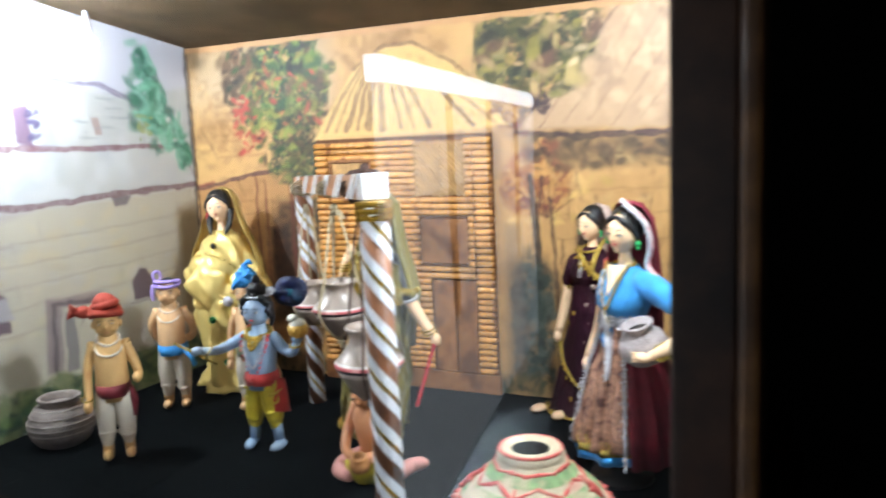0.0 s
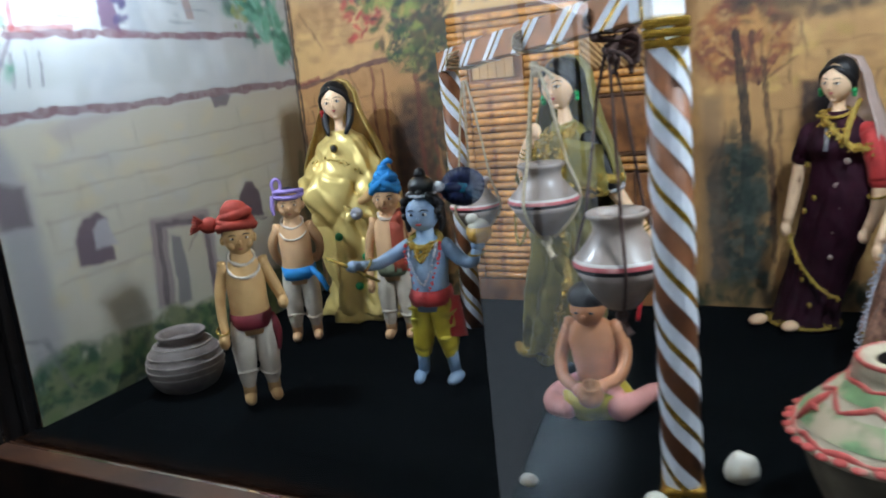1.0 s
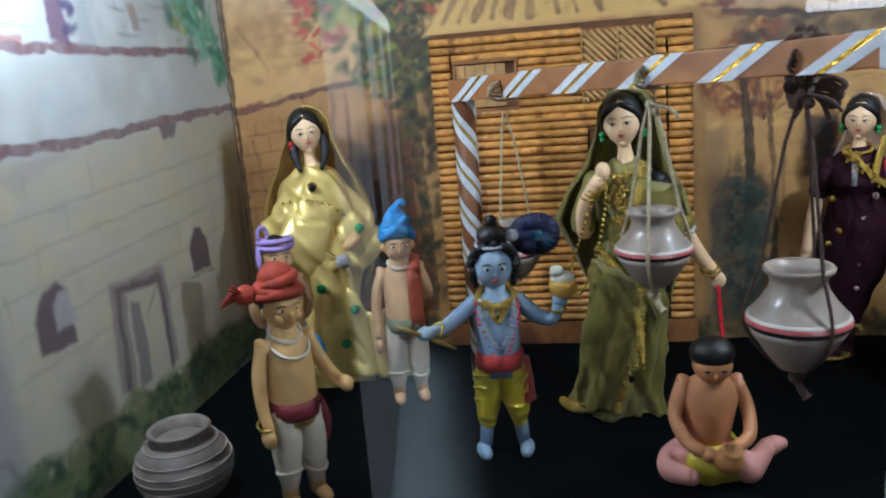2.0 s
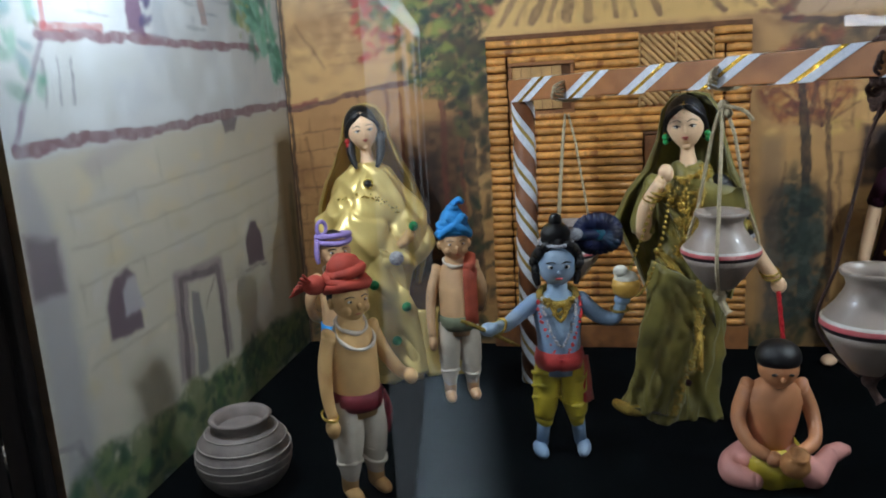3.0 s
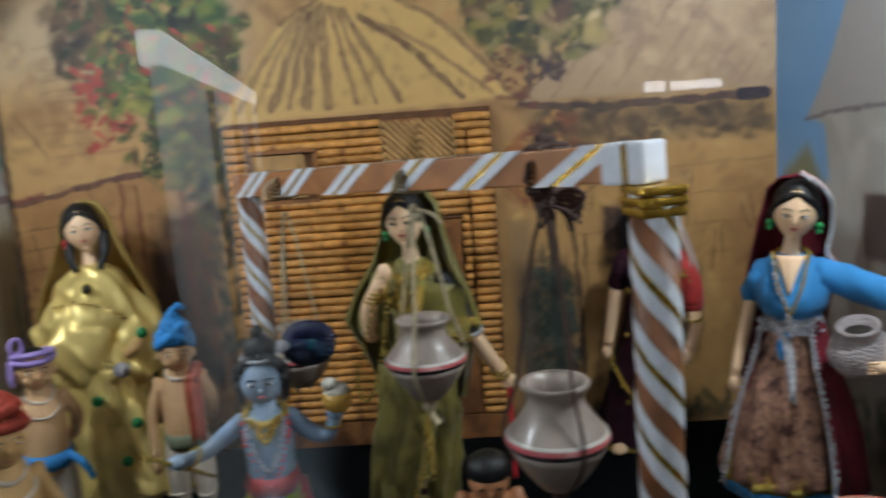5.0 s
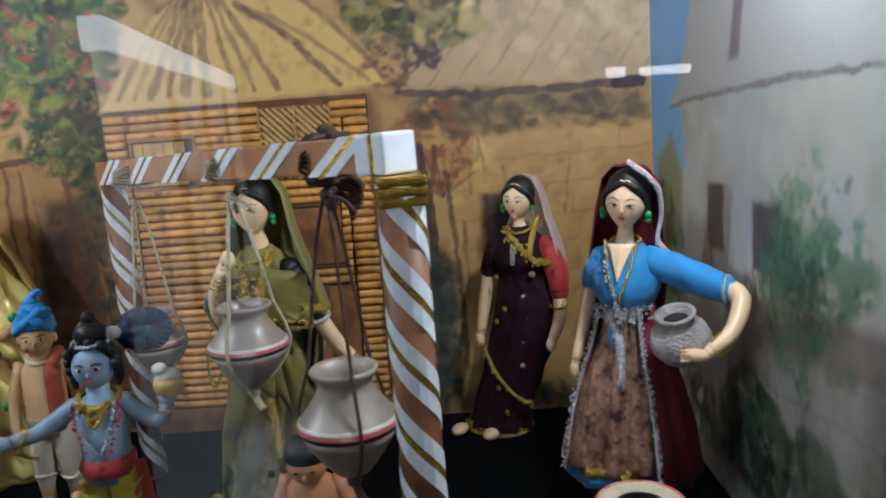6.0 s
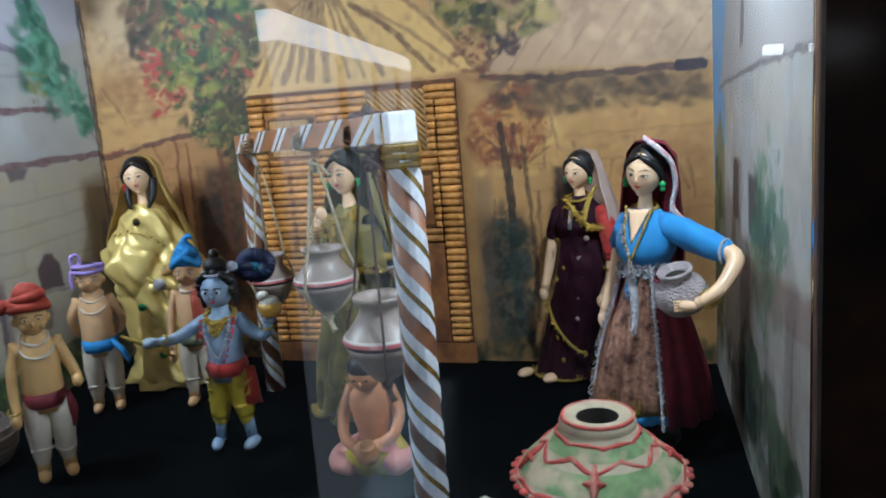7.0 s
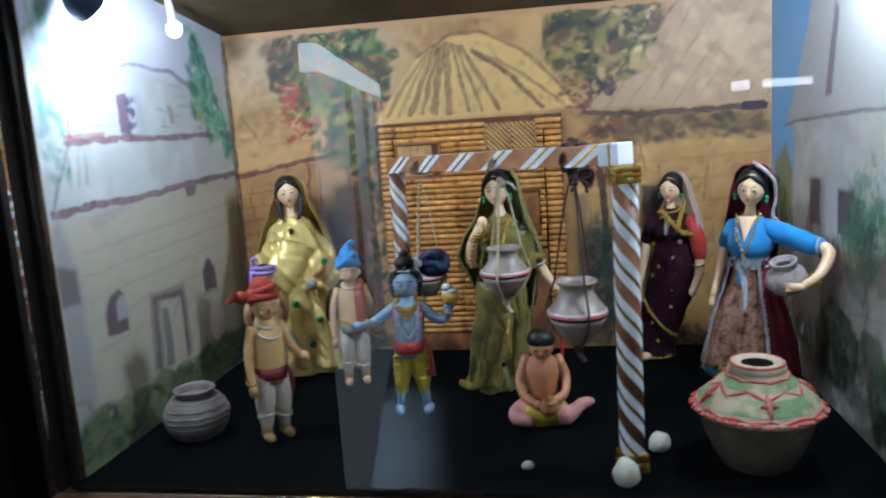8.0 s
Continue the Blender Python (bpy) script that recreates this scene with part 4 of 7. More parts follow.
for half, x0, x1, sgn in ((0, 0.184, 0.2225, 1), (1, 0.2255, 0.264, 1)):
    for k in range(-6, 12):
        zb = 0.303 + k * 0.0086
        pts = []
        for t in range(21):
            x = x0 + (x1 - x0) * t / 20
            zz = zb + (x1 - x) * 1.05
            if 0.3045 < zz < 0.3875:
                pts.append((x, -0.0102, zz))
        if len(pts) > 2:
            bm = bmesh.new()
            tube(bm, [pts[0], pts[len(pts) // 2], pts[-1]], 0.0027, seg=6)
            part("slat", bm, pale_plank, hut)
for x in (0.182, 0.2235, 0.265):
    part("panel_bar", box(x - 0.0012, x + 0.0012, -0.0125, -0.0086, 0.303, 0.389), pale_plank, hut)
# shutter and door
part("shutter", box(0.1875, 0.2665, -0.0105, -0.0065, 0.2015, 0.2705, bevel=0.0012), plank_mat, hut)
for a in ((0.186, 0.268, 0.2715, 0.2745), (0.186, 0.268, 0.1975, 0.2005)):
    part("window_bar", box(a[0], a[1], -0.0135, -0.0066, a[2], a[3], bevel=0.0006), shade_mat, hut)
door = part("door", box(0.2055, 0.277, -0.0105, -0.0065, 0.031, 0.174, bevel=0.0012), plank_mat, hut, "plain brown plank door")
for x in (0.2035, 0.2415):
    part("door_bar", box(x, x + 0.0025, -0.0132, -0.0107, 0.031, 0.176), shade_mat, door)

# ---- striped swing frame ----
post_wood = material("brown_painted_wood", (128, 76, 42), 0.5, scale=50, vary=0.25, second=(98, 56, 32), bump=0.2)
beam_wood = material("tan_painted_beam", (168, 108, 62), 0.5, scale=50, vary=0.2, second=(140, 86, 48), bump=0.2)
white_satin = material("white_satin_ribbon", (214, 216, 224), 0.32, scale=160, vary=0.1, sheen=0.3, bump=0.12)
gold_foil = material("gold_foil_ribbon", (206, 160, 62), 0.24, 0.85, scale=220, vary=0.25, bump=0.5, glint=500)
gold_thread = material("dull_gold_ribbon", (172, 142, 72), 0.38, 0.55, scale=240, vary=0.3, bump=0.4)


def ribbon(length, h, start, width, rise, mat, parent, off=0.0007, label="", round_bar=False):
    """A band wound round a bar of half-width h along z, pulled tight at its corners."""
    bm = bmesh.new()
    per = 8 * h
    k = h + off
    lows, highs = [], []
    n = int(length / abs(rise) * 16) + 34
    rise_step = rise / 16
    if rise < 0:
        start += length
    for i in range(-17, n):
        s = (i / 16.0) % 1.0 * 4
        side, t = int(s), (s - int(s)) * 2 - 1
        t = max(-1, min(1, t))
        p = ((t * k, -k), (k, t * k), (-t * k, k), (-k, -t * k))[side]
        if round_bar:
            a = math.pi * s / 2
            wrinkle = k * (1 + 0.02 * math.sin(i * 2.3 + start * 50))
            p = (wrinkle * math.sin(a), -wrinkle * math.cos(a))
        z = start + i * rise_step
        lows.append((p[0], p[1], min(max(z, 0), length)))
        highs.append((p[0], p[1], min(max(z + width, 0), length)))
    vs = [(bm.verts.new(a), bm.verts.new(b)) for a, b in zip(lows, highs)]
    for (a, b), (c2, d) in zip(vs, vs[1:]):
        if (b.co.z - a.co.z) + (d.co.z - c2.co.z) > 1e-5:
            try:
                bm.faces.new((a, c2, d, b)).smooth = False
            except ValueError:
                pass
    bmesh.ops.remove_doubles(bm, verts=bm.verts[:], dist=1e-6)
    return part("ribbon", bm, mat, parent, label)


def striped_bar(parent, name, base, tip, h, rise, starts, mats, phase=0.0, roll=0.0, round_bar=False):
    """A square bar wound with ribbons, from base to tip."""
    a, b = Vector(base), Vector(tip)
    d = b - a
    bm = box(-h, h, -h, h, 0, d.length, bevel=0.0015)
    if round_bar:
        bm.free()
        bm = bmesh.new()
        lathe(bm, [(h, 0), (h, d.length)], seg=20)
    bar = part(name, bm, post_wood if round_bar else beam_wood, parent)
    bar.matrix_basis = Matrix.Translation(a) @ d.to_track_quat("Z", "Y").to_matrix().to_4x4() @ pose(0, 0, 0, 0, 0, roll)
    for s in range(starts):
        z0 = phase + abs(rise) * s / starts
        for off, w, m in mats:
            ribbon(d.length, h, z0 + off, w, rise, m, bar, round_bar=round_bar)
    return bar


swing = empty("swing_frame", (0.318, -0.121, 0), 0, "brown wooden frame wound with white and gold ribbon stripes", "frame")
near = (0.331, -0.349)
STRIPE = ((0.0, 0.0125, white_satin), (0.0125, 0.0065, gold_foil), (0.019, 0.0125, white_satin))
SLIM = ((0.0, 0.012, white_satin), (0.012, 0.006, gold_thread), (0.018, 0.01, white_satin))
striped_bar(swing, "post", (near[0], near[1], 0.0), (near[0], near[1], 0.337), 0.0134, -0.1, 2, STRIPE, 0.02, 14, True)
striped_bar(swing, "far_post", (0.004, -0.003, 0.0), (0.004, -0.003, 0.322), 0.0118, -0.1, 2, SLIM, 0.0, 14, True)
striped_bar(swing, "beam", (-0.004, 0.005, 0.3335), (0.331, -0.3455, 0.352), 0.0112, -0.16, 2, STRIPE, 0.0, 0)
bm = bmesh.new()
m4 = Matrix.Translation((near[0], near[1], 0)) @ pose(0, 0, 0, 0, 0, 14)
for zz, hh in ((0.0, 0.0155), (0.012, 0.0147)):
    box_in(bm, -hh, hh, -hh, hh, zz, zz + 0.01, bevel=0.002)
bm.transform(m4)
part("foil_foot", bm, gold_foil, swing, "crumpled gold foil round the foot")
bm = bmesh.new()
for zz, hh in ((0.3215, 0.0141), (0.3275, 0.0147), (0.3335, 0.0143)):
    box_in(bm, -hh, hh, -hh, hh, zz, zz + 0.0058, bevel=0.002)
bm.transform(m4)
part("foil_collar", bm, gold_foil, swing, "gold foil collar under the beam")

for z0, z1, m, lab in ((-0.002, 0.009, white_satin, "white satin wrap on the beam end"), (0.009, 0.0125, gold_foil, "gold foil band"), (0.0125, 0.027, white_satin, "white satin wrap on the beam end")):
    bm = box(-0.0122, 0.0122, -0.0122, 0.0122, z0, z1, bevel=0.002)
    a, b = Vector((0.3315, -0.346, 0.352)), Vector((-0.004, 0.005, 0.3335))
    wrap = part("end_wrap", bm, m, swing, lab)
    wrap.matrix_basis = Matrix.Translation(a) @ (b - a).to_track_quat("Z", "Y").to_matrix().to_4x4()

# ---- pots ----
clay_grey = material("grey_glazed_clay", (150, 134, 124), 0.4, scale=45, vary=0.2, second=(116, 98, 88), spread=0.52, coat=0.22, bump=0.12)
band_pink = material("pink_painted_band", (196, 92, 96), 0.4, scale=90, vary=0.2, second=(214, 150, 146))
band_dark = material("dark_painted_band", (44, 36, 40), 0.35, scale=90, vary=0.2)
band_white = material("white_painted_band", (200, 192, 184), 0.4, scale=90, vary=0.12)
# Darker than the clay: shade inside the pots, put into the colour.
inside_shade = material("shaded_pot_inside", (46, 38, 32), 0.8, scale=60, vary=0.2)


def hung_pot(place, r, h, label):
    """A pot with a sharp shoulder, a waisted neck and painted bands; place is the centre of its base."""
    e = empty("clay_pot", place, 0, label, "pot", "pots on the swing frame")
    bm = bmesh.new()
    lathe(bm, [(0.30 * r, 0), (0.36 * r, 0.01 * h), (0.62 * r, 0.16 * h), (0.86 * r, 0.34 * h), (0.96 * r, 0.43 * h)], seg=44, wob=0.006)
    part("body", bm, clay_grey, e, smooth=True)
    for z0, z1, a, b, mat in ((0.43, 0.475, 0.96, 1.0, band_dark), (0.475, 0.52, 1.0, 0.985, band_pink), (0.52, 0.55, 0.985, 0.94, band_white)):
        bm = bmesh.new()
        lathe(bm, [(a * r, z0 * h), ((a + b) / 2 * r + 0.0004, (z0 + z1) / 2 * h), (b * r, z1 * h)], seg=44, wob=0.006, cap=False)
        part("band", bm, mat, e, smooth=True)
    bm = bmesh.new()
    lathe(bm, [(0.94 * r, 0.55 * h), (0.74 * r, 0.66 * h), (0.57 * r, 0.78 * h), (0.53 * r, 0.85 * h), (0.57 * r, 0.91 * h), (0.66 * r, 0.95 * h), (0.675 * r, 0.98 * h), (0.64 * r, h),
               (0.56 * r, 0.985 * h), (0.47 * r, 0.9 * h), (0.45 * r, 0.8 * h)], seg=44, wob=0.006, cap=False)
    part("neck", bm, clay_grey, e, smooth=True)
    bm = bmesh.new()
    lathe(bm, [(0.44 * r, 0.78 * h), (0.47 * r, 0.8 * h)], seg=32)
    part("inside", bm, inside_shade, e)
    return e


P1, P2, P3 = (0.502, -0.315, 0.166), (0.594, -0.405, 0.128), (0.371, -0.188, 0.14)
hung_pot(P1, 0.0325, 0.066, "grey glazed clay pot with pink and black bands, hung on cord")
hung_pot(P2, 0.0358, 0.077, "large grey glazed clay pot with pink bands, hung on dark cord")
hung_pot(P3, 0.029, 0.061, "small grey clay pot hung on pale cord by the hut")

cord_pale = material("pale_twisted_cord", (190, 172, 140), 0.8, scale=300, vary=0.25, bump=0.8, glint=900)
cord_dark = material("dark_brown_cord", (74, 48, 40), 0.7, scale=300, vary=0.3, bump=0.8, glint=900)


def sling(p, r, h, ztop, mat, label, strands=3, thick=0.0016, turn=0.3, knot=True):
    """Cords that carry a pot from the beam: strands from the knot over the shoulder to a tie under the base."""
    e = empty("pot_sling", (p[0], p[1], p[2]), 0, label, "cord", "slings on the swing frame")
    top = ztop - p[2]
    for k in range(strands):
        a = turn + 2 * math.pi * k / strands
        cs, sn = math.cos(a), math.sin(a)
        pts = [(0.002 * cs, 0.002 * sn, top), (0.3 * r * cs, 0.3 * r * sn, top * 0.72 + h * 0.3), (0.72 * r * cs, 0.72 * r * sn, 0.98 * h), (1.03 * r * cs, 1.03 * r * sn, 0.5 * h),
               (0.7 * r * cs, 0.7 * r * sn, 0.17 * h), (0.2 * r * cs, 0.2 * r * sn, -0.004)]
        bm = bmesh.new()
        tube(bm, [pts[0], pts[1], pts[2]] + smooth_line(pts[2:], 5)[1:], thick, seg=7)
        part("strand", bm, mat, e, smooth=True)
    bm = bmesh.new()
    for k in range(3):
        ring_in(bm, (0, 0, top + 0.002 + 0.0035 * k), 0.0235, 0.006, thick * 1.15, seg=26, tilt=math.pi / 2, turn=math.radians(45) + 0.05 * k)
    loop = part("loop", bm, mat, e, smooth=True)
    loop.location = (0.0035, 0.0035, 0.017)
    if knot:
        bm = bmesh.new()
        ball(bm, (0, 0, top), 0.0048, seg=10)
        ball(bm, (0.003, -0.003, top - 0.006), 0.004, seg=10)
        tube(bm, smooth_line([(0.002, -0.003, top), (0.014, -0.01, top - 0.004), (0.021, -0.012, top - 0.012)]), thick)
        ball(bm, (0.0, 0.0, -0.007), 0.0058, seg=10)
        tube(bm, smooth_line([(0, 0, -0.008), (0.003, -0.002, -0.016), (0.007, -0.004, -0.022)]), [0.003] * 10 + [0.0045], 0)
        part("knot", bm, mat, e, smooth=True)
    return e


sling(P1, 0.0325, 0.066, 0.318, cord_pale, "pale twisted cord sling knotted over the beam")
sling(P2, 0.0358, 0.077, 0.324, cord_dark, "dark brown cord sling with a bow on the beam", strands=3, thick=0.0013, turn=0.9)
sling(P3, 0.029, 0.061, 0.31, cord_pale, "thin pale cord sling looped over the beam", strands=3, thick=0.0013, turn=0.1, knot=False)
# dark cord wound round the beam, tied in a bow under it
bow = bmesh.new()
for k in range(4):
    square = [(-0.0155, 0, -0.0155), (0.0155, 0, -0.0155), (0.0155, 0, 0.0155), (-0.0155, 0, 0.0155)]
    ring_pts = []
    for i in range(4):
        p, q = Vector(square[i]), Vector(square[(i + 1) % 4])
        ring_pts += [p.lerp(q, f) * (1 - 0.06 * (f < 0.1 or f > 0.9)) for f in (0.05, 0.35, 0.65, 0.95)]
    ring_pts = [p + Vector((0, 0.0034 * (k - 1.5) + 0.0012 * math.sin(i * 1.3 + k), 0)) for i, p in enumerate(ring_pts)]
    tube(bow, ring_pts + ring_pts[:2], 0.0021, seg=7)
for sgn in (-1, 1):
    for k in range(3):
        tube(bow, smooth_line([(0.002, 0, -0.019), (0.008, 0.012 * sgn, -0.014 - 0.004 * k), (0.01, (0.021 - 0.002 * k) * sgn, -0.019 - 0.006 * k), (0.006, 0.012 * sgn, -0.026 - 0.003 * k), (0.002, 0.001 * sgn, -0.021)]), 0.0022, seg=7)
    tube(bow, smooth_line([(0.004, 0.002 * sgn, -0.02), (0.008, 0.008 * sgn, -0.032), (0.006, 0.013 * sgn, -0.041)]), 0.0019, seg=7)
for q in ((0, 0, -0.021), (0.004, 0.003, -0.024), (0, -0.004, 0.0165), (0.003, 0.006, 0.018)):
    ball(bow, q, 0.0052, seg=10)
bow_ob = put_mesh("cord_bow", bow, cord_dark, smooth=True)
bow_ob.matrix_basis = pose(0.597, -0.4005, 0.3475, 0, 0, 45)
tagged(bow_ob, "dark brown cord wound round the beam and tied in a bow", "bow")

# ground pot beside the boys
ground_clay = material("grey_brown_clay", (120, 108, 102), 0.62, scale=50, vary=0.25, second=(88, 78, 74), bump=0.4)
e = empty("ground_pot", (0.083, -0.384, 0.001), 0, "squat grey clay pot with ridges, standing on the mat", "pot")
bm = bmesh.new()
prof = [(0.026, 0), (0.034, 0.004), (0.041, 0.013), (0.0445, 0.022), (0.0435, 0.0235), (0.0455, 0.03), (0.0445, 0.0315), (0.0455, 0.037), (0.0435, 0.0385), (0.042, 0.046), (0.035, 0.055), (0.027, 0.059)]
lathe(bm, prof, seg=44, wob=0.012)
part("body", bm, ground_clay, e, smooth=True)
bm = bmesh.new()
lathe(bm, [(0.0265, 0.0575), (0.025, 0.061), (0.0285, 0.066), (0.0298, 0.068), (0.028, 0.0698), (0.0235, 0.067), (0.021, 0.057)], seg=44, wob=0.012, cap=False)
part("rim", bm, ground_clay, e, smooth=True)
bm = bmesh.new()
lathe(bm, [(0.018, 0.0555), (0.0212, 0.0572)], seg=32)
part("inside", bm, inside_shade, e)
ridge_clay = material("worn_ridge_clay", (146, 136, 128), 0.7, scale=90, vary=0.25, second=(104, 94, 88), bump=0.4)
for zz, rr in ((0.0232, 0.0446), (0.031, 0.0458), (0.038, 0.0452), (0.0465, 0.0418), (0.0555, 0.0345)):
    bm = bmesh.new()
    ring_in(bm, (0, 0, zz), rr, rr, 0.0008, seg=44)
    part("ridge", bm, ridge_clay, e, "pale worn ridge", True)

e.scale = (0.94, 0.94, 0.97)

# large painted pot at the front
cream = material("cream_limewash", (184, 168, 142), 0.8, scale=60, vary=0.16, second=(190, 132, 116), spread=0.54, bump=0.4)
paint_green = material("green_pot_paint", (118, 144, 98), 0.85, scale=95, vary=0.3, second=(186, 166, 138), spread=0.46)
paint_red = material("red_pot_paint", (180, 72, 64), 0.75, scale=160, vary=0.22, second=(190, 128, 112), spread=0.5)
brown_clay = material("brown_clay", (96, 84, 66), 0.8, scale=40, vary=0.3, second=(70, 58, 46), bump=0.5)
big = empty("painted_pot", (0.785, -0.452, 0.001), -12, "large cream clay pot painted with green bands and red zigzags", "pot")
UPPER = [(0.0695, 0.0705), (0.066, 0.076), (0.058, 0.084), (0.048, 0.0925), (0.0385, 0.1005), (0.0335, 0.106), (0.0312, 0.111)]


def on_upper(t):
    """Radius and height at t (0 to 1) up the shoulder."""
    q = t * (len(UPPER) - 1)
    i = min(int(q), len(UPPER) - 2)
    a, b = UPPER[i], UPPER[i + 1]
    return a[0] + (b[0] - a[0]) * (q - i), a[1] + (b[1] - a[1]) * (q - i)


bm = bmesh.new()
lathe(bm, [(0.034, 0), (0.04, 0.004), (0.05, 0.022), (0.058, 0.042), (0.0635, 0.06), (0.066, 0.0655)], seg=56, wob=0.006)
part("bowl", bm, brown_clay, big, "rough brown unpainted lower half", True)
bm = bmesh.new()
lathe(bm, UPPER, seg=56, wob=0.006, cap=False)
part("shoulder", bm, cream, big, smooth=True)
bm = bmesh.new()
lathe(bm, [(0.0312, 0.111), (0.0314, 0.1145), (0.0295, 0.1185), (0.026, 0.1203), (0.0205, 0.1198), (0.0172, 0.1175)], seg=48, wob=0.006, cap=False)
part("rim", bm, cream, big, smooth=True)
bm = bmesh.new()
lathe(bm, [(0.013, 0.06), (0.0155, 0.09), (0.0165, 0.105), (0.0173, 0.1176)], seg=32, cap=False)
lathe(bm, [(0.012, 0.06), (0.0165, 0.0605)], seg=32)
part("inside", bm, inside_shade, big)
bm = bmesh.new()
lathe(bm, [(0.0655, 0.0655), (0.07, 0.0665), (0.0712, 0.0695), (0.0695, 0.0722), (0.068, 0.0728)], seg=56, wob=0.006, cap=False)
part("flange", bm, cream, big, smooth=True)
for k in range(36):
    a0 = 2 * math.pi * k / 36
    bm = bmesh.new()
    ball(bm, (0.0696 * math.cos(a0), 0.0696 * math.sin(a0), 0.0698 + 0.0012 * (k % 2)), (0.0056, 0.0056, 0.0022), seg=8)
    part("red_scallop", bm, paint_red, big, smooth=True)
for t0, t1 in ((0.2, 0.47), (0.6, 0.8)):
    bm = bmesh.new()
    pr = [on_upper(t0 + (t1 - t0) * i / 4) for i in range(5)]
    lathe(bm, [(r + 0.0005, zz + 0.0003) for r, zz in pr], seg=56, wob=0.006, cap=False)
    part("green_band", bm, paint_green, big, smooth=True)


def zigzag(t0, t1, n, thick, phase=0.0):
    bm = bmesh.new()
    pts = []
    for i in range(n * 6 + 1):
        f = (i / 6.0) % 1.0
        w = abs(2 * f - 1)
        r, zz = on_upper(t0 + (t1 - t0) * w)
        a = phase + 2 * math.pi * i / (n * 6)
        pts.append(((r + 0.0006) * math.cos(a), (r + 0.0006) * math.sin(a), zz + 0.0005))
    g = random.Random(n)
    widths = [thick * g.uniform(0.6, 1.5) for _ in pts]
    tube(bm, [Vector(p) * (1 - 0.45 * w / 0.055) + Vector((0, 0, g.uniform(-0.0007, 0.0007))) for p, w in zip(pts, widths)], widths, seg=8, cap=False)
    part("red_zigzag", bm, paint_red, big, smooth=True)


zigzag(0.47, 0.62, 7, 0.0027)
zigzag(0.05, 0.13, 12, 0.0024, 0.2)
zigzag(0.82, 0.9, 8, 0.0019)
bm = bmesh.new()
ring_in(bm, (0, 0, 0.1185), 0.0285, 0.0285, 0.0018, seg=44)
part("red_rim_line", bm, paint_red, big, smooth=True)
for a0 in (-1.35, 0.3, 2.0, 3.6):
    for da, dt in ((0, 0.2), (0.16, 0.0), (-0.16, 0.0)):
        bm = bmesh.new()
        pts = []
        for i in range(5):
            f = i / 4
            r, zz = on_upper(0.38 + (dt if da == 0 else 0.0) * (2 * f - 1))
            a = a0 + da * f
            pts.append(((r + 0.001) * math.cos(a), (r + 0.001) * math.sin(a), zz + 0.0008))
        tube(bm, pts, [0.001, 0.003, 0.0042, 0.003, 0.001] if da == 0 else [0.0042, 0.0034, 0.0026, 0.0016, 0.0008], seg=6)
        part("red_star_ray", bm, paint_red, big, smooth=True)

big.scale = (0.965, 0.965, 0.985)
# white butter lumps on the mat
butter = material("white_butter_lump", (206, 200, 186), 0.7, scale=120, vary=0.1, second=(188, 172, 146), bump=0.5)
for x, y, r, sq in ((0.532, -0.474, 0.0066, 0.8), (0.683, -0.424, 0.0125, 1.0), (0.64, -0.512, 0.0145, 1.05)):
    bm = bmesh.new()
    bmesh.ops.create_icosphere(bm, subdivisions=3, radius=r)
    for v in bm.verts:
        k = 1 + 0.22 * noise.noise(v.co * 110 + Vector((x * 90, y * 50, 0)))
        v.co = Vector((v.co.x * k, v.co.y * k, v.co.z * k * sq * (1.1 if v.co.z > 0 else 0.85)))
    low = min(v.co.z for v in bm.verts)
    ob = put_mesh("butter_lump", bm, butter, smooth=True)
    ob.location = (x, y, -low + 0.0005)
    tagged(ob, "lumpy white butter ball lying on the mat", "lump", "lumps on the mat")

# ---- dolls: each one plain mesh with a few paints ----
skin_fair = material("fair_doll_skin", (238, 197, 158), 0.42, scale=70, vary=0.06, bump=0.05, coat=0.15)
skin_clay = material("ochre_clay_skin", (208, 164, 106), 0.6, scale=60, vary=0.12, second=(186, 136, 84), spread=0.55, bump=0.2)
skin_tan = material("tan_clay_skin", (208, 164, 120), 0.55, scale=60, vary=0.12, second=(190, 138, 96), spread=0.58, bump=0.2)
skin_brown = material("brown_clay_skin", (196, 132, 90), 0.5, scale=60, vary=0.14, second=(206, 150, 128), spread=0.58, bump=0.2, coat=0.15)
skin_blue = material("pale_blue_paint", (128, 152, 178), 0.5, scale=60, vary=0.12, second=(152, 170, 190), bump=0.15)
hair_black = material("black_doll_hair", (20, 18, 20), 0.4, scale=120, vary=0.3, bump=0.4)
gold_satin = material("gold_satin_cloth", (234, 206, 128), 0.34, 0.4, scale=12, vary=0.03, bump=0.02, fine=160)
gold_veil = material("thin_gold_veil", (204, 174, 98), 0.3, 0.4, scale=40, vary=0.12, bump=0.05)
gold_veil.node_tree.nodes["Principled BSDF"].inputs["Alpha"].default_value = 0.62
olive_cloth = material("olive_green_cloth", (124, 112, 48), 0.5, scale=50, vary=0.2, second=(92, 84, 34), bump=0.2, sheen=0.2)
maroon_cloth = material("dark_maroon_cloth", (44, 9, 26), 0.75, scale=60, vary=0.3, bump=0.3, spec=0.2)
wine_cloth = material("wine_red_cloth", (112, 14, 34), 0.72, scale=60, vary=0.25, bump=0.3)
blue_cloth = material("bright_blue_cloth", (32, 132, 196), 0.75, scale=60, vary=0.15, bump=0.3, sheen=0.2)
brocade = material("brown_brocade", (150, 108, 88), 0.45, 0.2, scale=190, vary=0.4, second=(74, 40, 36), spread=0.52, bump=0.35, glint=500)
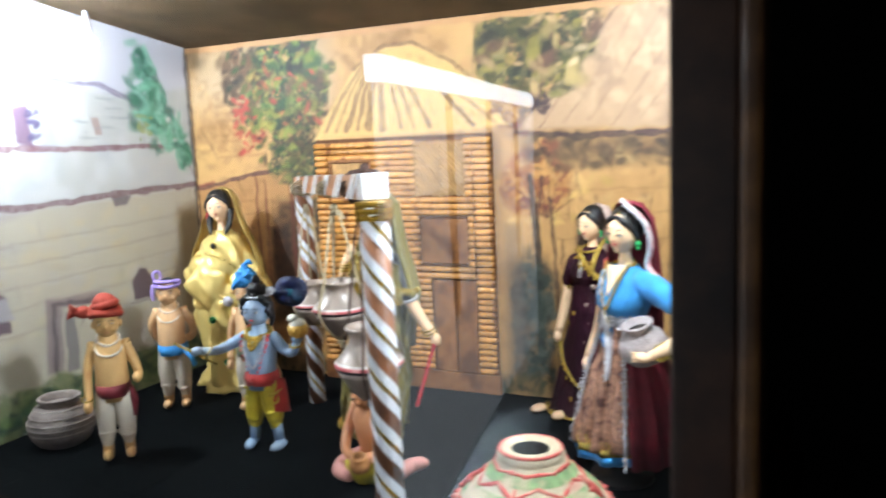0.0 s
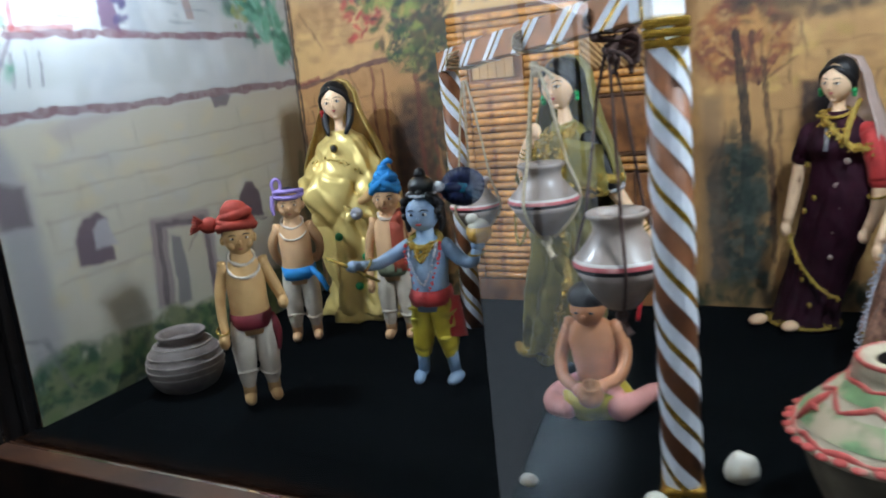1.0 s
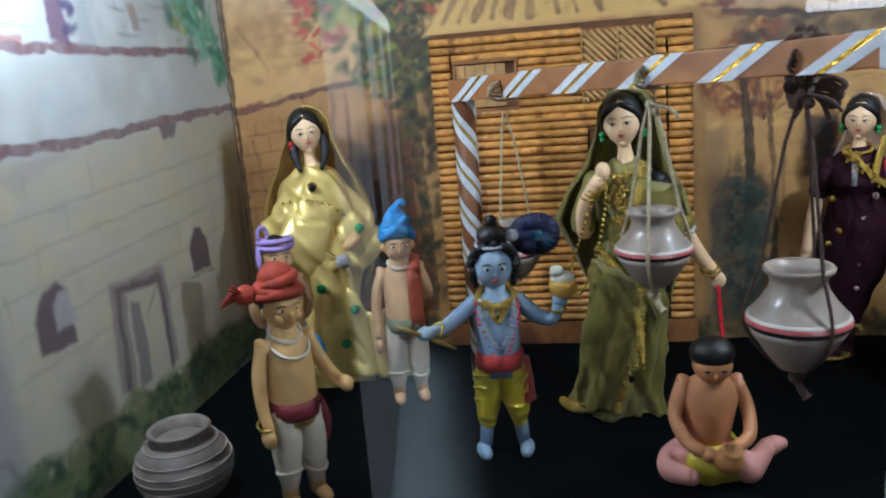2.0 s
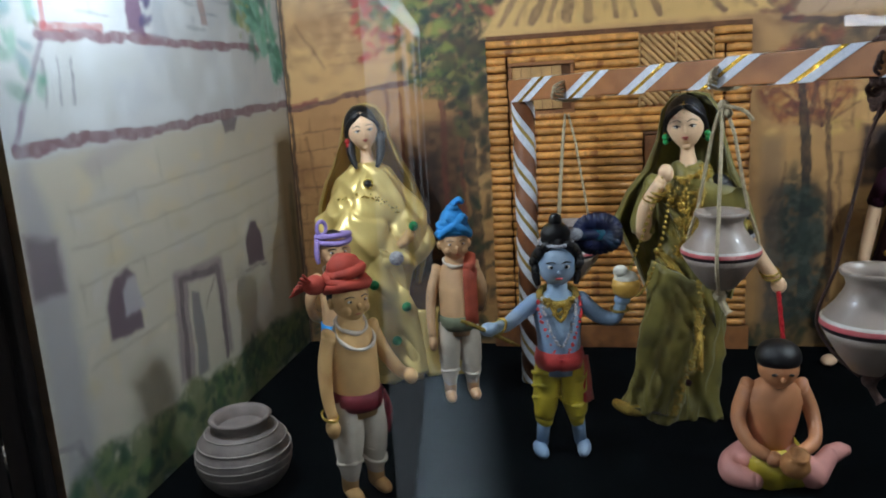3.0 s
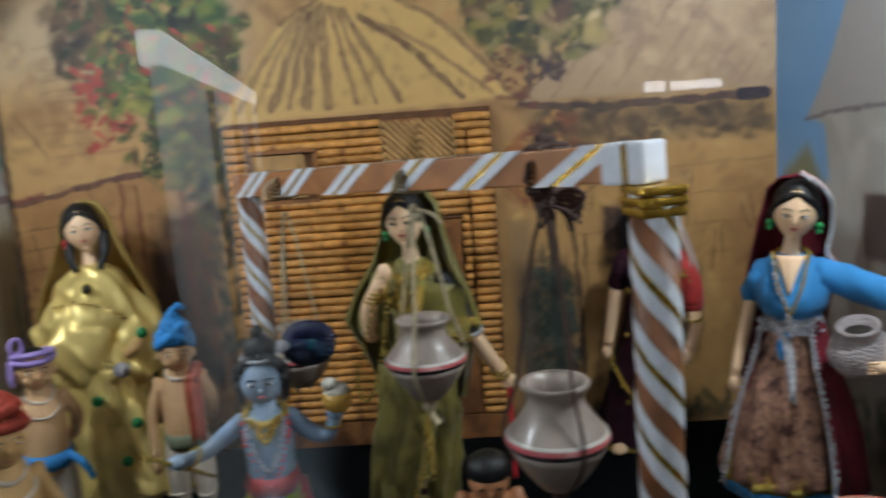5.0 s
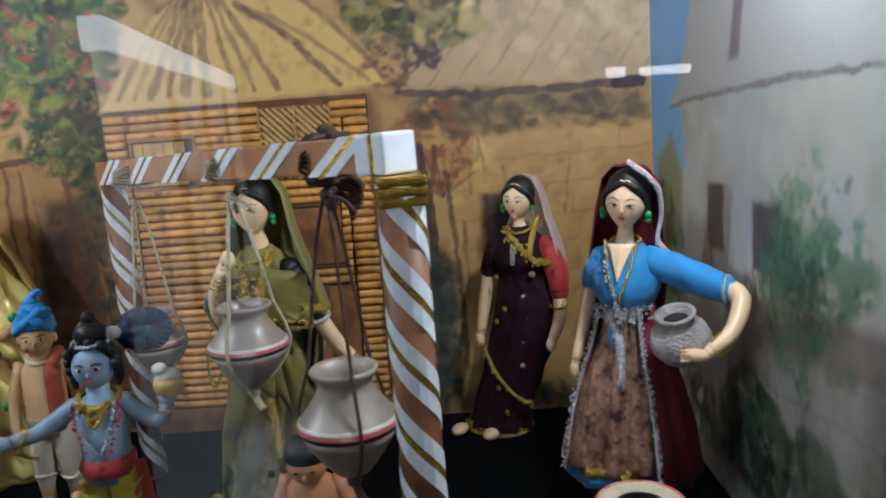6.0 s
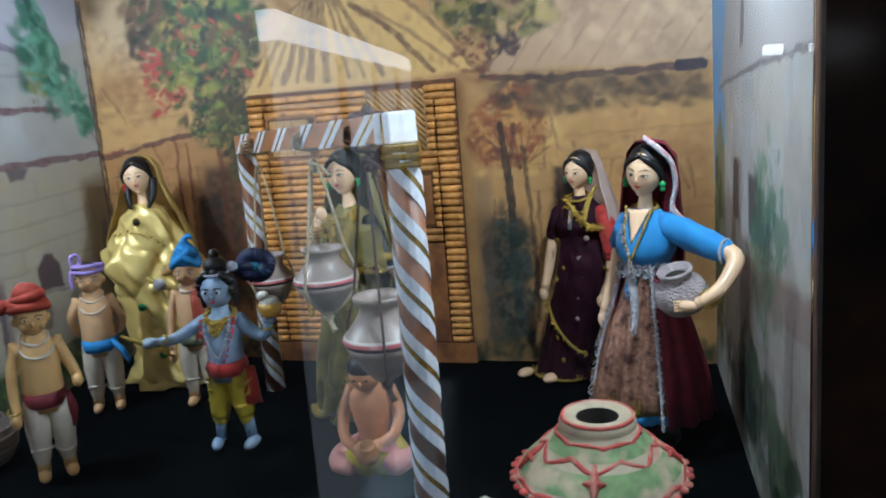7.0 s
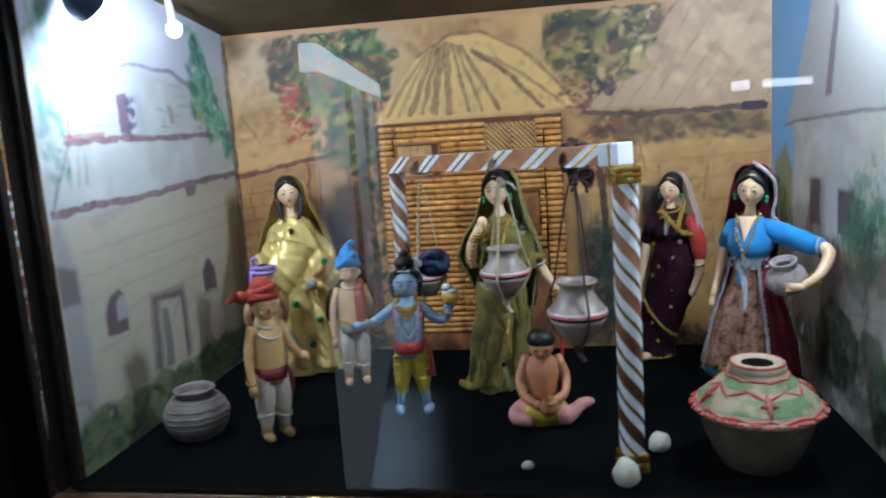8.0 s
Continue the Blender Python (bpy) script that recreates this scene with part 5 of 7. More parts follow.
silver_trim = material("silver_sequin_trim", (216, 214, 222), 0.25, 0.4, scale=500, vary=0.4, bump=0.9, glint=700)
gold_trim = material("gold_sequin_trim", (240, 194, 98), 0.22, 0.7, scale=500, vary=0.35, bump=0.9, glint=700)
green_bead = material("green_bead", (36, 150, 84), 0.3, scale=200, vary=0.15)
red_bead = material("red_bead", (190, 44, 46), 0.35, scale=200, vary=0.15)
red_cloth = material("red_cloth", (176, 40, 36), 0.7, scale=80, vary=0.2, bump=0.3, sheen=0.2)
rust_cloth = material("rust_red_turban_cloth", (158, 52, 34), 0.75, scale=90, vary=0.25, bump=0.4)
maroon_sash = material("maroon_sash_paint", (120, 30, 40), 0.6, scale=90, vary=0.2)
white_paint = material("off_white_paint", (204, 190, 172), 0.65, scale=70, vary=0.14, second=(170, 140, 116), spread=0.58, bump=0.25)
lilac_cloth = material("lilac_cloth", (158, 134, 196), 0.7, scale=90, vary=0.15)
sky_cloth = material("sky_blue_turban_cloth", (44, 142, 210), 0.65, scale=90, vary=0.15, bump=0.35)
yellow_satin = material("yellow_satin", (196, 172, 52), 0.38, 0.1, scale=60, vary=0.2, second=(150, 140, 44), bump=0.2)
peacock = material("dark_peacock_feather", (22, 30, 66), 0.4, scale=130, vary=0.5, second=(16, 70, 92), spread=0.56, bump=0.4)
grey_green = material("grey_green_paint", (104, 108, 84), 0.65, scale=90, vary=0.2)
red_shawl = material("brick_red_paint", (168, 74, 52), 0.65, scale=90, vary=0.2)
white_veil = material("pale_pink_veil", (212, 184, 172), 0.6, scale=90, vary=0.12)
white_veil.node_tree.nodes["Principled BSDF"].inputs["Alpha"].default_value = 0.6
eye_white = material("eye_white_paint", (226, 220, 212), 0.4, scale=200, vary=0.05)
lip_paint = material("rose_paint", (186, 70, 72), 0.45, scale=200, vary=0.1)


class Doll:
    def __init__(self):
        self.bm, self.mats = bmesh.new(), []

    def m(self, mat):
        if mat not in self.mats:
            self.mats.append(mat)
        return self.mats.index(mat)

    def loft(self, rings, mat, seg=40):
        loft(self.bm, rings, self.m(mat), seg)

    def tube(self, pts, radii, mat, seg=10, round_=True):
        if round_:
            n = len(pts)
            fine = smooth_line(pts, 4)
            if isinstance(radii, (list, tuple)):
                radii = [float(np.interp(i / 4, range(n), radii)) for i in range(len(fine))]
            pts = fine
        tube(self.bm, pts, radii, self.m(mat), seg)
        if seg >= 12:
            ends = (radii[0], radii[-1]) if isinstance(radii, (list, tuple)) else (radii, radii)
            for p, r in zip((pts[0], pts[-1]), ends):
                ball(self.bm, p, r * 0.99, self.m(mat), 14)

    def ball(self, c, r, mat, seg=16, turn=None):
        ball(self.bm, c, r, self.m(mat), seg, turn)

    def ring(self, c, rx, ry, r, mat, tilt=0.0, turn=0.0, seg=28):
        ring_in(self.bm, c, rx, ry, r, self.m(mat), seg, tilt, turn)

    def sheet(self, rows, mat, thick=0.0012):
        sheet(self.bm, rows, self.m(mat), thick)

    def disc(self, c, normal, r, mat, thick=0.0008):
        n = Vector(normal).normalized()
        tube(self.bm, [Vector(c) - n * thick, Vector(c) + n * thick], r, self.m(mat), 14)

    def face(self, z, s, skin, y=-0.002):
        """Oval head with a pointed chin and finely painted features; s: half its width."""
        wide, deep, tall = s * 0.9, s * 0.98, s * 1.24

        def jaw(dz):
            return 1 - 0.4 * max(0.0, -dz / tall) ** 1.7

        def on(dx, dz, out=0.0):
            """A point of the face, out above its skin."""
            q = max(0.02, 1 - (dx * s / (wide * jaw(dz * s))) ** 2 - (dz * s / tall) ** 2)
            return (dx * s, y - deep * math.sqrt(q) - out * s, z + dz * s)

        for v in ball(self.bm, (0, y, z), (wide, deep, tall), self.m(skin), 26):
            v.co.x *= jaw(v.co.z - z)
        self.ball(on(0, -0.22, 0.02), (s * 0.085, s * 0.13, s * 0.1), skin, 10)
        self.tube([on(0, 0.16, -0.02), on(0, -0.02, 0.03), on(0, -0.2, 0.08)], [s * 0.045, s * 0.055, s * 0.075], skin, 8)
        self.ball(on(0, -0.93, -0.06), (s * 0.2, s * 0.14, s * 0.16), skin, 10)
        for k in (-1, 1):
            self.ball(on(k * 0.36, 0.04, -0.015), (s * 0.15, s * 0.05, s * 0.06), eye_white, 10)
            self.ball(on(k * 0.35, 0.035, 0.015), (s * 0.065, s * 0.035, s * 0.06), hair_black, 8)
            self.tube([on(k * 0.18, 0.05, 0.01), on(k * 0.34, 0.115, 0.015), on(k * 0.55, 0.06, 0.01)], [s * 0.018, s * 0.034, s * 0.014], hair_black, 6)
            self.tube([on(k * 0.14, 0.27, 0.0), on(k * 0.36, 0.36, 0.0), on(k * 0.62, 0.25, 0.0)], [s * 0.022, s * 0.024, s * 0.01], hair_black, 6)
            self.tube([on(k * 0.01, -0.5, 0.0), on(k * 0.08, -0.485, 0.0), on(k * 0.17, -0.51, -0.02)], [s * 0.045, s * 0.045, s * 0.015], lip_paint, 6)
        self.ball(on(0, -0.575, -0.02), (s * 0.11, s * 0.06, s * 0.045), lip_paint, 8)

    def count(self):
        return set(self.bm.verts)

    def turn(self, before, degrees):
        """Turns all that was built after the mark about the neck."""
        rot = Euler((0, 0, radians(degrees))).to_matrix()
        for v in self.bm.verts:
            if v not in before:
                v.co = rot @ v.co

    def nod(self, before, down, lean, z):
        """Tips all that was built after the mark about the neck at z: face down, crown to the side."""
        rot = (Euler((0, radians(lean), 0)).to_matrix() @ Euler((radians(down), 0, 0)).to_matrix())
        for v in self.bm.verts:
            if v not in before:
                v.co = rot @ (v.co - Vector((0, 0, z))) + Vector((0, 0, z))

    def slim(self, k, z0, z1):
        """Narrows the body up to z0, blending to nothing at z1."""
        for v in self.bm.verts:
            f = min(1.0, max(0.0, (v.co.z - z0) / (z1 - z0)))
            v.co.x *= k + (1 - k) * f

    def sequins(self, pts, spread, r, mat, count, seed=1):
        """Tiny beads strewn along a line."""
        line = smooth_line(pts, 6)
        g = random.Random(seed)
        for _ in range(count):
            q = g.uniform(0, len(line) - 1.001)
            i = int(q)
            p = line[i].lerp(line[i + 1], q - i)
            o = Vector((g.uniform(-1, 1), g.uniform(-1, 1), g.uniform(-1, 1)))
            q, k = p + o * spread, r * g.uniform(0.7, 1.3)
            tilt = Euler((g.uniform(0, 6), g.uniform(0, 6), 0)).to_matrix()
            six = [self.bm.verts.new(q + tilt @ (k * Vector(e))) for e in ((1, 0, 0), (0, 1, 0), (-1, 0, 0), (0, -1, 0), (0, 0, 1), (0, 0, -1))]
            for i in range(4):
                for tri in ((six[i], six[(i + 1) % 4], six[4]), (six[(i + 1) % 4], six[i], six[5])):
                    self.bm.faces.new(tri).material_index = self.m(mat)

    def crumple(self, mats, amp, freq, tall=0.5, crease=0.6):
        """Uneven drapery: pushes cloth in and out along its normals."""
        ids = {self.mats.index(m) for m in mats if m in self.mats}
        self.bm.normal_update()
        seen = {}
        for f in self.bm.faces:
            if f.material_index in ids:
                for v in f.verts:
                    seen[v] = v.normal.copy()
        for v, n in seen.items():
            p = Vector((v.co.x * freq + v.co.z * freq * 0.5, v.co.y * freq, v.co.z * freq * tall))
            k = noise.noise(p) + 0.5 * noise.noise(p * 2.3 + Vector((3, 1, 7)))
            ridge = 1 - 2 * abs(noise.noise(p * 0.8 + Vector((9, 2, 4))))
            v.co += n * amp * (0.7 * k + crease * (ridge - 0.5))

    def place(self, name, x, y, rz, label, category="doll", scale=1.0, group="dolls in the case"):
        ob = put_mesh(name, self.bm, self.mats)
        low = min(v.co.z for v in ob.data.vertices) * scale
        ob.matrix_basis = pose(x, y, 0.001 - low, 0, 0, rz) @ Matrix.Scale(scale, 4)
        return tagged(ob, label, category, group)


def arc_rows(levels, a0, a1, n=22, folds=0.0, k=7):
    """Rows for cloth hung round the back: levels of (z, rx, ry, cx, cy); angles in degrees, 90 behind."""
    rows = []
    for i, (z, rx, ry, cx, cy) in enumerate(levels):
        row = []
        for j in range(n + 1):
            a = math.radians(a0 + (a1 - a0) * j / n)
            s = 1 + folds * (i / len(levels)) * math.sin(k * a * 1.7 + i * 0.25)
            row.append((cx + rx * s * math.cos(a), cy + ry * s * math.sin(a), z))
        rows.append(row)
    return rows


def woman_head(d, z, s, skin, ear, chain=False):
    d.face(z, s, skin)
    d.ball((0, s * 0.16, z + s * 0.3), (s * 0.98, s * 1.02, s * 1.14), hair_black, 26)
    for k in (-1, 1):
        d.tube([(k * s * 0.03, -s * 0.78, z + s * 1.0), (k * s * 0.42, -s * 0.72, z + s * 0.78), (k * s * 0.8, -s * 0.42, z + s * 0.34), (k * s * 0.9, -s * 0.06, z - s * 0.25), (k * s * 0.8, s * 0.14, z - s * 0.75)],
               [s * 0.1, s * 0.19, s * 0.2, s * 0.19, s * 0.1], hair_black, 10)
        d.ball((k * s * 0.99, -s * 0.2, z - s * 0.5), s * 0.17, ear, 10)
        d.ball((k * s * 0.99, -s * 0.2, z - s * 0.74), s * 0.14, ear, 10)
        d.ball((k * s * 0.97, -s * 0.18, z - s * 0.3), s * 0.07, gold_trim, 6)
    d.ball((0, -s * 0.86, z + s * 0.56), s * 0.055, red_bead, 8)
    if chain:
        for k in range(7):
            d.ball((0, -s * (0.84 - 0.05 * k), z + s * (0.72 + 0.075 * k)), s * 0.05, gold_trim, 6)
        d.ring((0, -s * 0.88, z + s * 0.64), s * 0.07, s * 0.07, s * 0.025, gold_trim, math.pi / 2, 0, 12)
    d.tube([(0, 0.0, z - s * 2.1), (0, s * 0.02, z - s * 1.4), (0, -s * 0.02, z - s * 0.8)], [s * 0.5, s * 0.34, s * 0.33], skin, 14)


def drape(d, rows, mat, folds, seg=150, n=8, seed=0.0):
    """Hanging cloth: levels (cx, cy, z, rx, ry, strength) with folds (depth, count, twist, phase) that run along it."""
    pts = [np.array(r, float) for r in rows]
    out = []
    for i in range(len(pts) - 1):
        p0, p1, p2, p3 = (pts[max(0, min(len(pts) - 1, i + k))] for k in (-1, 0, 1, 2))
        for t in [k / n for k in range(n)] + ([1.0] if i == len(pts) - 2 else []):
            q = 0.5 * (2 * p1 + (p2 - p0) * t + (2 * p0 - 5 * p1 + 4 * p2 - p3) * t * t + (3 * p1 - p0 - 3 * p2 + p3) * t ** 3)
            q[2] = p1[2] + t * (p2[2] - p1[2])
            cx, cy, z, rx, ry, k0 = (float(v) for v in q)
            ring = []
            for j in range(seg):
                a = 2 * math.pi * j / seg
                ca, sa = math.cos(a), math.sin(a)
                wob = noise.noise(Vector((ca * 1.4 + seed, sa * 1.4, z * 16)))
                f = 0.0
                for depth, count, twist, phase in folds:
                    g = count * a + twist * z + phase + 1.6 * wob
                    even = 0.55 + 0.6 * noise.noise(Vector((ca * 2.1, sa * 2.1 + seed, z * 22 + count)))
                    f += depth * max(0.0, even) * (2 * abs(math.cos(g / 2)) ** 0.7 - 1.1)
                r = 1 + k0 * (f + 0.05 * wob)
                ring.append((cx + rx * r * ca, cy + ry * r * sa, z))
            out.append(ring)
    skin_rings(d.bm, out, d.m(mat))


# doll in gold satin
d = Doll()
drape(d, [(0.016, -0.006, 0.0, 0.06, 0.052, 1.5), (0.013, -0.005, 0.018, 0.052, 0.046, 1.4), (0.004, -0.002, 0.045, 0.042, 0.038, 1.3), (-0.001, 0, 0.085, 0.039, 0.035, 1.3), (-0.003, 0, 0.13, 0.042, 0.035, 1.2), (-0.002, 0, 0.17, 0.037, 0.031, 0.8),
          (0, 0, 0.2, 0.03, 0.026, 0.3)], gold_satin, [(0.26, 4, 34, 0.4), (0.14, 7, -26, 1.0)], seed=1.3)
drape(d, [(0.004, -0.004, 0.122, 0.04, 0.034, 0.8), (0.004, -0.005, 0.136, 0.051, 0.041, 1.3), (0.003, -0.005, 0.153, 0.058, 0.043, 1.2), (0.0, -0.004, 0.172, 0.0595, 0.043, 1.2), (-0.001, -0.003, 0.192, 0.056, 0.04, 1.1), (0, -0.001, 0.21, 0.048, 0.036, 0.9),
          (0, 0, 0.228, 0.039, 0.029, 0.6), (0, 0, 0.243, 0.028, 0.022, 0.5), (0, 0, 0.254, 0.014, 0.012, 0.1)], gold_satin, [(0.2, 3, 70, 0.2), (0.14, 5, -60, 0.7), (0.05, 9, 40, 0.0)], seed=4.1)
# loose end falling from the arm to the hem, and the hem spread on the mat
d.sheet([[(-0.016 + 0.05 * u + 0.016 * v + 0.02 * (u - 0.4) * v * v, -0.042 - 0.006 * math.sin(3.14 * u) + 0.004 * math.sin(9 * u + 4 * v) * (0.5 + v) - 0.014 * v * v, 0.178 - 0.03 * u * (1 - v) - 0.17 * v)
          for u in [k / 30 for k in range(31)]] for v in [k / 36 for k in range(37)]], gold_satin, 0.004)
d.sheet([[(0.024 + 0.05 * u + 0.034 * v, -0.04 - 0.014 * v + 0.008 * math.sin(8 * u + 4 * v), 0.08 - 0.077 * v) for u in [k / 18 for k in range(19)]] for v in [k / 18 for k in range(19)]], gold_satin, 0.004)
d.tube([(-0.05, -0.022, 0.172), (-0.044, -0.036, 0.163), (-0.037, -0.045, 0.163)], [0.008, 0.007, 0.005], skin_clay, 12)
d.tube([(0.047, -0.026, 0.176), (0.042, -0.041, 0.168), (0.034, -0.048, 0.163)], [0.008, 0.007, 0.005], skin_clay, 12)
mark = d.count()
woman_head(d, 0.294, 0.02, skin_fair, red_bead)
d.nod(mark, 2, -6, 0.262)
d.turn(mark, 9)
for k in (-1, 1):
    d.tube([(k * 0.0175, 0.0, 0.29), (k * 0.0175, -0.008, 0.268), (k * 0.012, -0.016, 0.25)], [0.006, 0.0055, 0.002], hair_black, 10)
d.sheet(arc_rows([(0.3235, 0.004, 0.004, 0, 0.004), (0.319, 0.015, 0.015, 0, 0.005), (0.306, 0.0245, 0.024, 0, 0.005), (0.283, 0.028, 0.027, 0, 0.005), (0.26, 0.037, 0.031, 0, 0.005), (0.235, 0.05, 0.037, 0, 0.005), (0.205, 0.06, 0.042, 0, 0.004),
                  (0.17, 0.064, 0.046, 0, 0.004), (0.135, 0.058, 0.046, 0.002, 0.005), (0.1, 0.048, 0.042, 0.004, 0.006)], -12, 192, 40, 0.06), gold_veil)
d.ball((0.001, -0.037, 0.234), 0.0046, hair_black, 12)
d.ring((0.001, -0.037, 0.234), 0.005, 0.005, 0.0011, gold_trim, math.pi / 2, 0, 14)
d.disc((0.028, -0.056, 0.148), (0.1, -1, 0.1), 0.0085, silver_trim)
for p in ((0.05, -0.042, 0.182), (0.0, -0.058, 0.118), (0.036, -0.06, 0.09), (0.022, -0.062, 0.05)):
    d.disc(p, (p[0] * 8, -1, 0), 0.0058, green_bead)
d.ring((0, -0.002, 0.252), 0.0125, 0.0115, 0.0014, gold_trim, 0.3)
d.sequins([(-0.034, -0.026, 0.214), (-0.016, -0.038, 0.222), (0.004, -0.041, 0.219), (0.024, -0.036, 0.206), (0.038, -0.028, 0.196)], 0.003, 0.0013, gold_trim, 60, 44)
d.crumple([gold_satin], 0.0034, 46, 0.42, 1.5)
d.crumple([gold_veil], 0.003, 60, 0.3, 1.0)
d.place("woman_doll", 0.13, -0.088, 14, "doll in shiny gold satin wrap and veil, standing by the wall")

# doll in olive cloth
d = Doll()
drape(d, [(-0.02, -0.006, 0.0, 0.044, 0.036, 1.5), (-0.013, -0.004, 0.02, 0.037, 0.033, 1.4), (-0.004, 0, 0.06, 0.033, 0.03, 1.2), (0.0, 0, 0.1, 0.034, 0.03, 1.0), (0.001, 0, 0.14, 0.0325, 0.028, 0.7), (0, 0, 0.17, 0.026, 0.022, 0.4),
          (0, 0, 0.195, 0.026, 0.022, 0.2), (0, -0.003, 0.215, 0.0295, 0.027, 0.2), (0, 0, 0.237, 0.031, 0.02, 0.1), (0, 0, 0.25, 0.02, 0.014, 0), (0, 0, 0.256, 0.011, 0.01, 0)], olive_cloth, [(0.24, 5, 10, 0.1), (0.11, 11, -8, 0.8)], seed=7.7)
d.sheet([[(-0.024 + 0.05 * u - 0.02 * v, -0.036 - 0.004 * math.sin(3.14 * u) + 0.004 * math.sin(13 * u + 6 * v) * (0.3 + v) - 0.008 * v, 0.165 - 0.02 * u * (1 - v) - 0.155 * v) for u in [k / 24 for k in range(25)]] for v in [k / 24 for k in range(25)]], olive_cloth)
d.tube([(-0.03, -0.038, 0.006), (-0.045, -0.042, 0.006), (-0.064, -0.032, 0.006)], [0.006, 0.007, 0.005], gold_trim, 10)
d.sheet([[(-0.026 + 0.05 * u + 0.012 * v, -0.029 - 0.004 * math.sin(3.1 * u), 0.232 - 0.04 * u - 0.09 * v * u) for u in (0, 0.2, 0.4, 0.6, 0.8, 1)] for v in (0, 0.25, 0.5, 0.75, 1)], olive_cloth)
d.tube([(0.02, -0.014, 0.25), (0.02, -0.031, 0.225), (0.012, -0.031, 0.195), (0.0, -0.028, 0.17)], [0.004, 0.005, 0.005, 0.004], gold_trim, 10)
d.tube([(-0.024, -0.022, 0.172), (-0.005, -0.031, 0.16), (0.012, -0.033, 0.135), (0.022, -0.036, 0.1), (0.026, -0.04, 0.06)], [0.003, 0.0045, 0.0045, 0.004, 0.003], gold_trim, 10)
d.tube([(-0.03, -0.004, 0.232), (-0.04, -0.012, 0.2), (-0.035, -0.024, 0.192)], [0.012, 0.012, 0.009], olive_cloth, 12)
d.tube([(-0.036, -0.022, 0.188), (-0.03, -0.035, 0.215), (-0.014, -0.038, 0.243)], [0.008, 0.0075, 0.006], skin_fair, 12)
d.ball((-0.01, -0.036, 0.25), (0.0075, 0.006, 0.009), skin_fair, 12)
for k in range(3):
    d.ring((-0.0225 + 0.003 * k, -0.0365, 0.227 + 0.004 * k), 0.0085, 0.0085, 0.0012, gold_trim, 0.5, 0.3)
d.tube([(0.03, 0.0, 0.234), (0.046, 0.003, 0.204), (0.052, 0.005, 0.19)], [0.012, 0.0125, 0.0105], hair_black, 12)
d.tube([(0.052, 0.005, 0.19), (0.066, 0.012, 0.163), (0.079, 0.02, 0.142)], [0.0085, 0.0075, 0.006], skin_fair, 12)
d.ring((0.053, 0.006, 0.188), 0.0105, 0.0105, 0.0022, silver_trim, 0.3)
d.ball((0.0825, 0.0215, 0.135), (0.0075, 0.006, 0.0085), skin_fair, 12)
for k in range(2):
    d.ring((0.0745 + 0.002 * k, 0.0175, 0.149 - 0.004 * k), 0.0085, 0.0085, 0.0011, gold_trim, 0.4)
mark = d.count()
woman_head(d, 0.293, 0.0196, skin_fair, green_bead, True)
d.nod(mark, 4, -4, 0.262)
d.turn(mark, 13)
d.sheet(arc_rows([(0.3225, 0.004, 0.004, 0, 0.006), (0.319, 0.016, 0.015, 0, 0.007), (0.306, 0.0255, 0.024, 0, 0.007), (0.278, 0.031, 0.028, 0, 0.006), (0.25, 0.04, 0.03, 0, 0.005), (0.225, 0.057, 0.036, -0.004, 0.004), (0.195, 0.067, 0.039, -0.007, 0.004),
                  (0.16, 0.052, 0.037, -0.004, 0.005), (0.12, 0.04, 0.034, 0, 0.006)], -6, 200, 30, 0.07), olive_cloth)
d.tube([(0.05, -0.012, 0.2), (0.058, 0.004, 0.197), (0.054, 0.014, 0.196)], [0.005, 0.006, 0.005], gold_trim, 8)
d.sheet([[(0.008 + 0.05 * u, -0.036 + 0.024 * u + 0.003 * math.sin(9 * u), 0.246 - 0.05 * v - 0.012 * u) for u in (0, 0.25, 0.5, 0.75, 1)] for v in (0, 0.25, 0.5, 0.75, 1)], olive_cloth, 0.0015)
d.sequins([(0.008, -0.037, 0.198), (0.03, -0.028, 0.19), (0.058, -0.013, 0.184)], 0.0045, 0.002, gold_trim, 110, 21)
d.sequins([(0.008, -0.038, 0.246), (0.009, -0.039, 0.22), (0.008, -0.038, 0.197)], 0.005, 0.002, gold_trim, 90, 22)
chain = smooth_line([(-0.012, -0.041, 0.246), (-0.03, -0.045, 0.19), (-0.045, -0.04, 0.15), (-0.036, -0.045, 0.13), (-0.022, -0.047, 0.15), (-0.008, -0.046, 0.2), (-0.004, -0.042, 0.24)], 9)
for p in chain:
    d.ball(p, 0.0019, gold_trim, 6)
d.ring((0, -0.008, 0.25), 0.017, 0.016, 0.002, gold_trim, 0.4)
for p in ((0.0, -0.036, 0.205), (0.012, -0.036, 0.215), (-0.004, -0.038, 0.225)):
    d.ball(p, 0.003, gold_trim, 8)
for p in ((0.022, -0.033, 0.08), (0.03, -0.028, 0.12), (-0.03, -0.03, 0.05), (0.014, -0.04, 0.045), (-0.02, -0.03, 0.1)):
    d.disc(p, (p[0] * 10, -1, 0), 0.0035, maroon_cloth)
d.sequins([(0.024, -0.042, 0.15), (0.028, -0.047, 0.1), (0.012, -0.05, 0.05), (0.004, -0.052, 0.015)], 0.003, 0.0018, gold_trim, 110, 31)
d.sequins([(0.02, -0.014, 0.25), (0.02, -0.033, 0.225), (0.012, -0.034, 0.195), (0.0, -0.031, 0.17)], 0.006, 0.0019, gold_trim, 110)
d.sequins([(-0.024, -0.024, 0.172), (-0.005, -0.034, 0.16), (0.012, -0.036, 0.135), (0.022, -0.04, 0.1), (0.026, -0.043, 0.06)], 0.004, 0.0017, gold_trim, 70, 2)
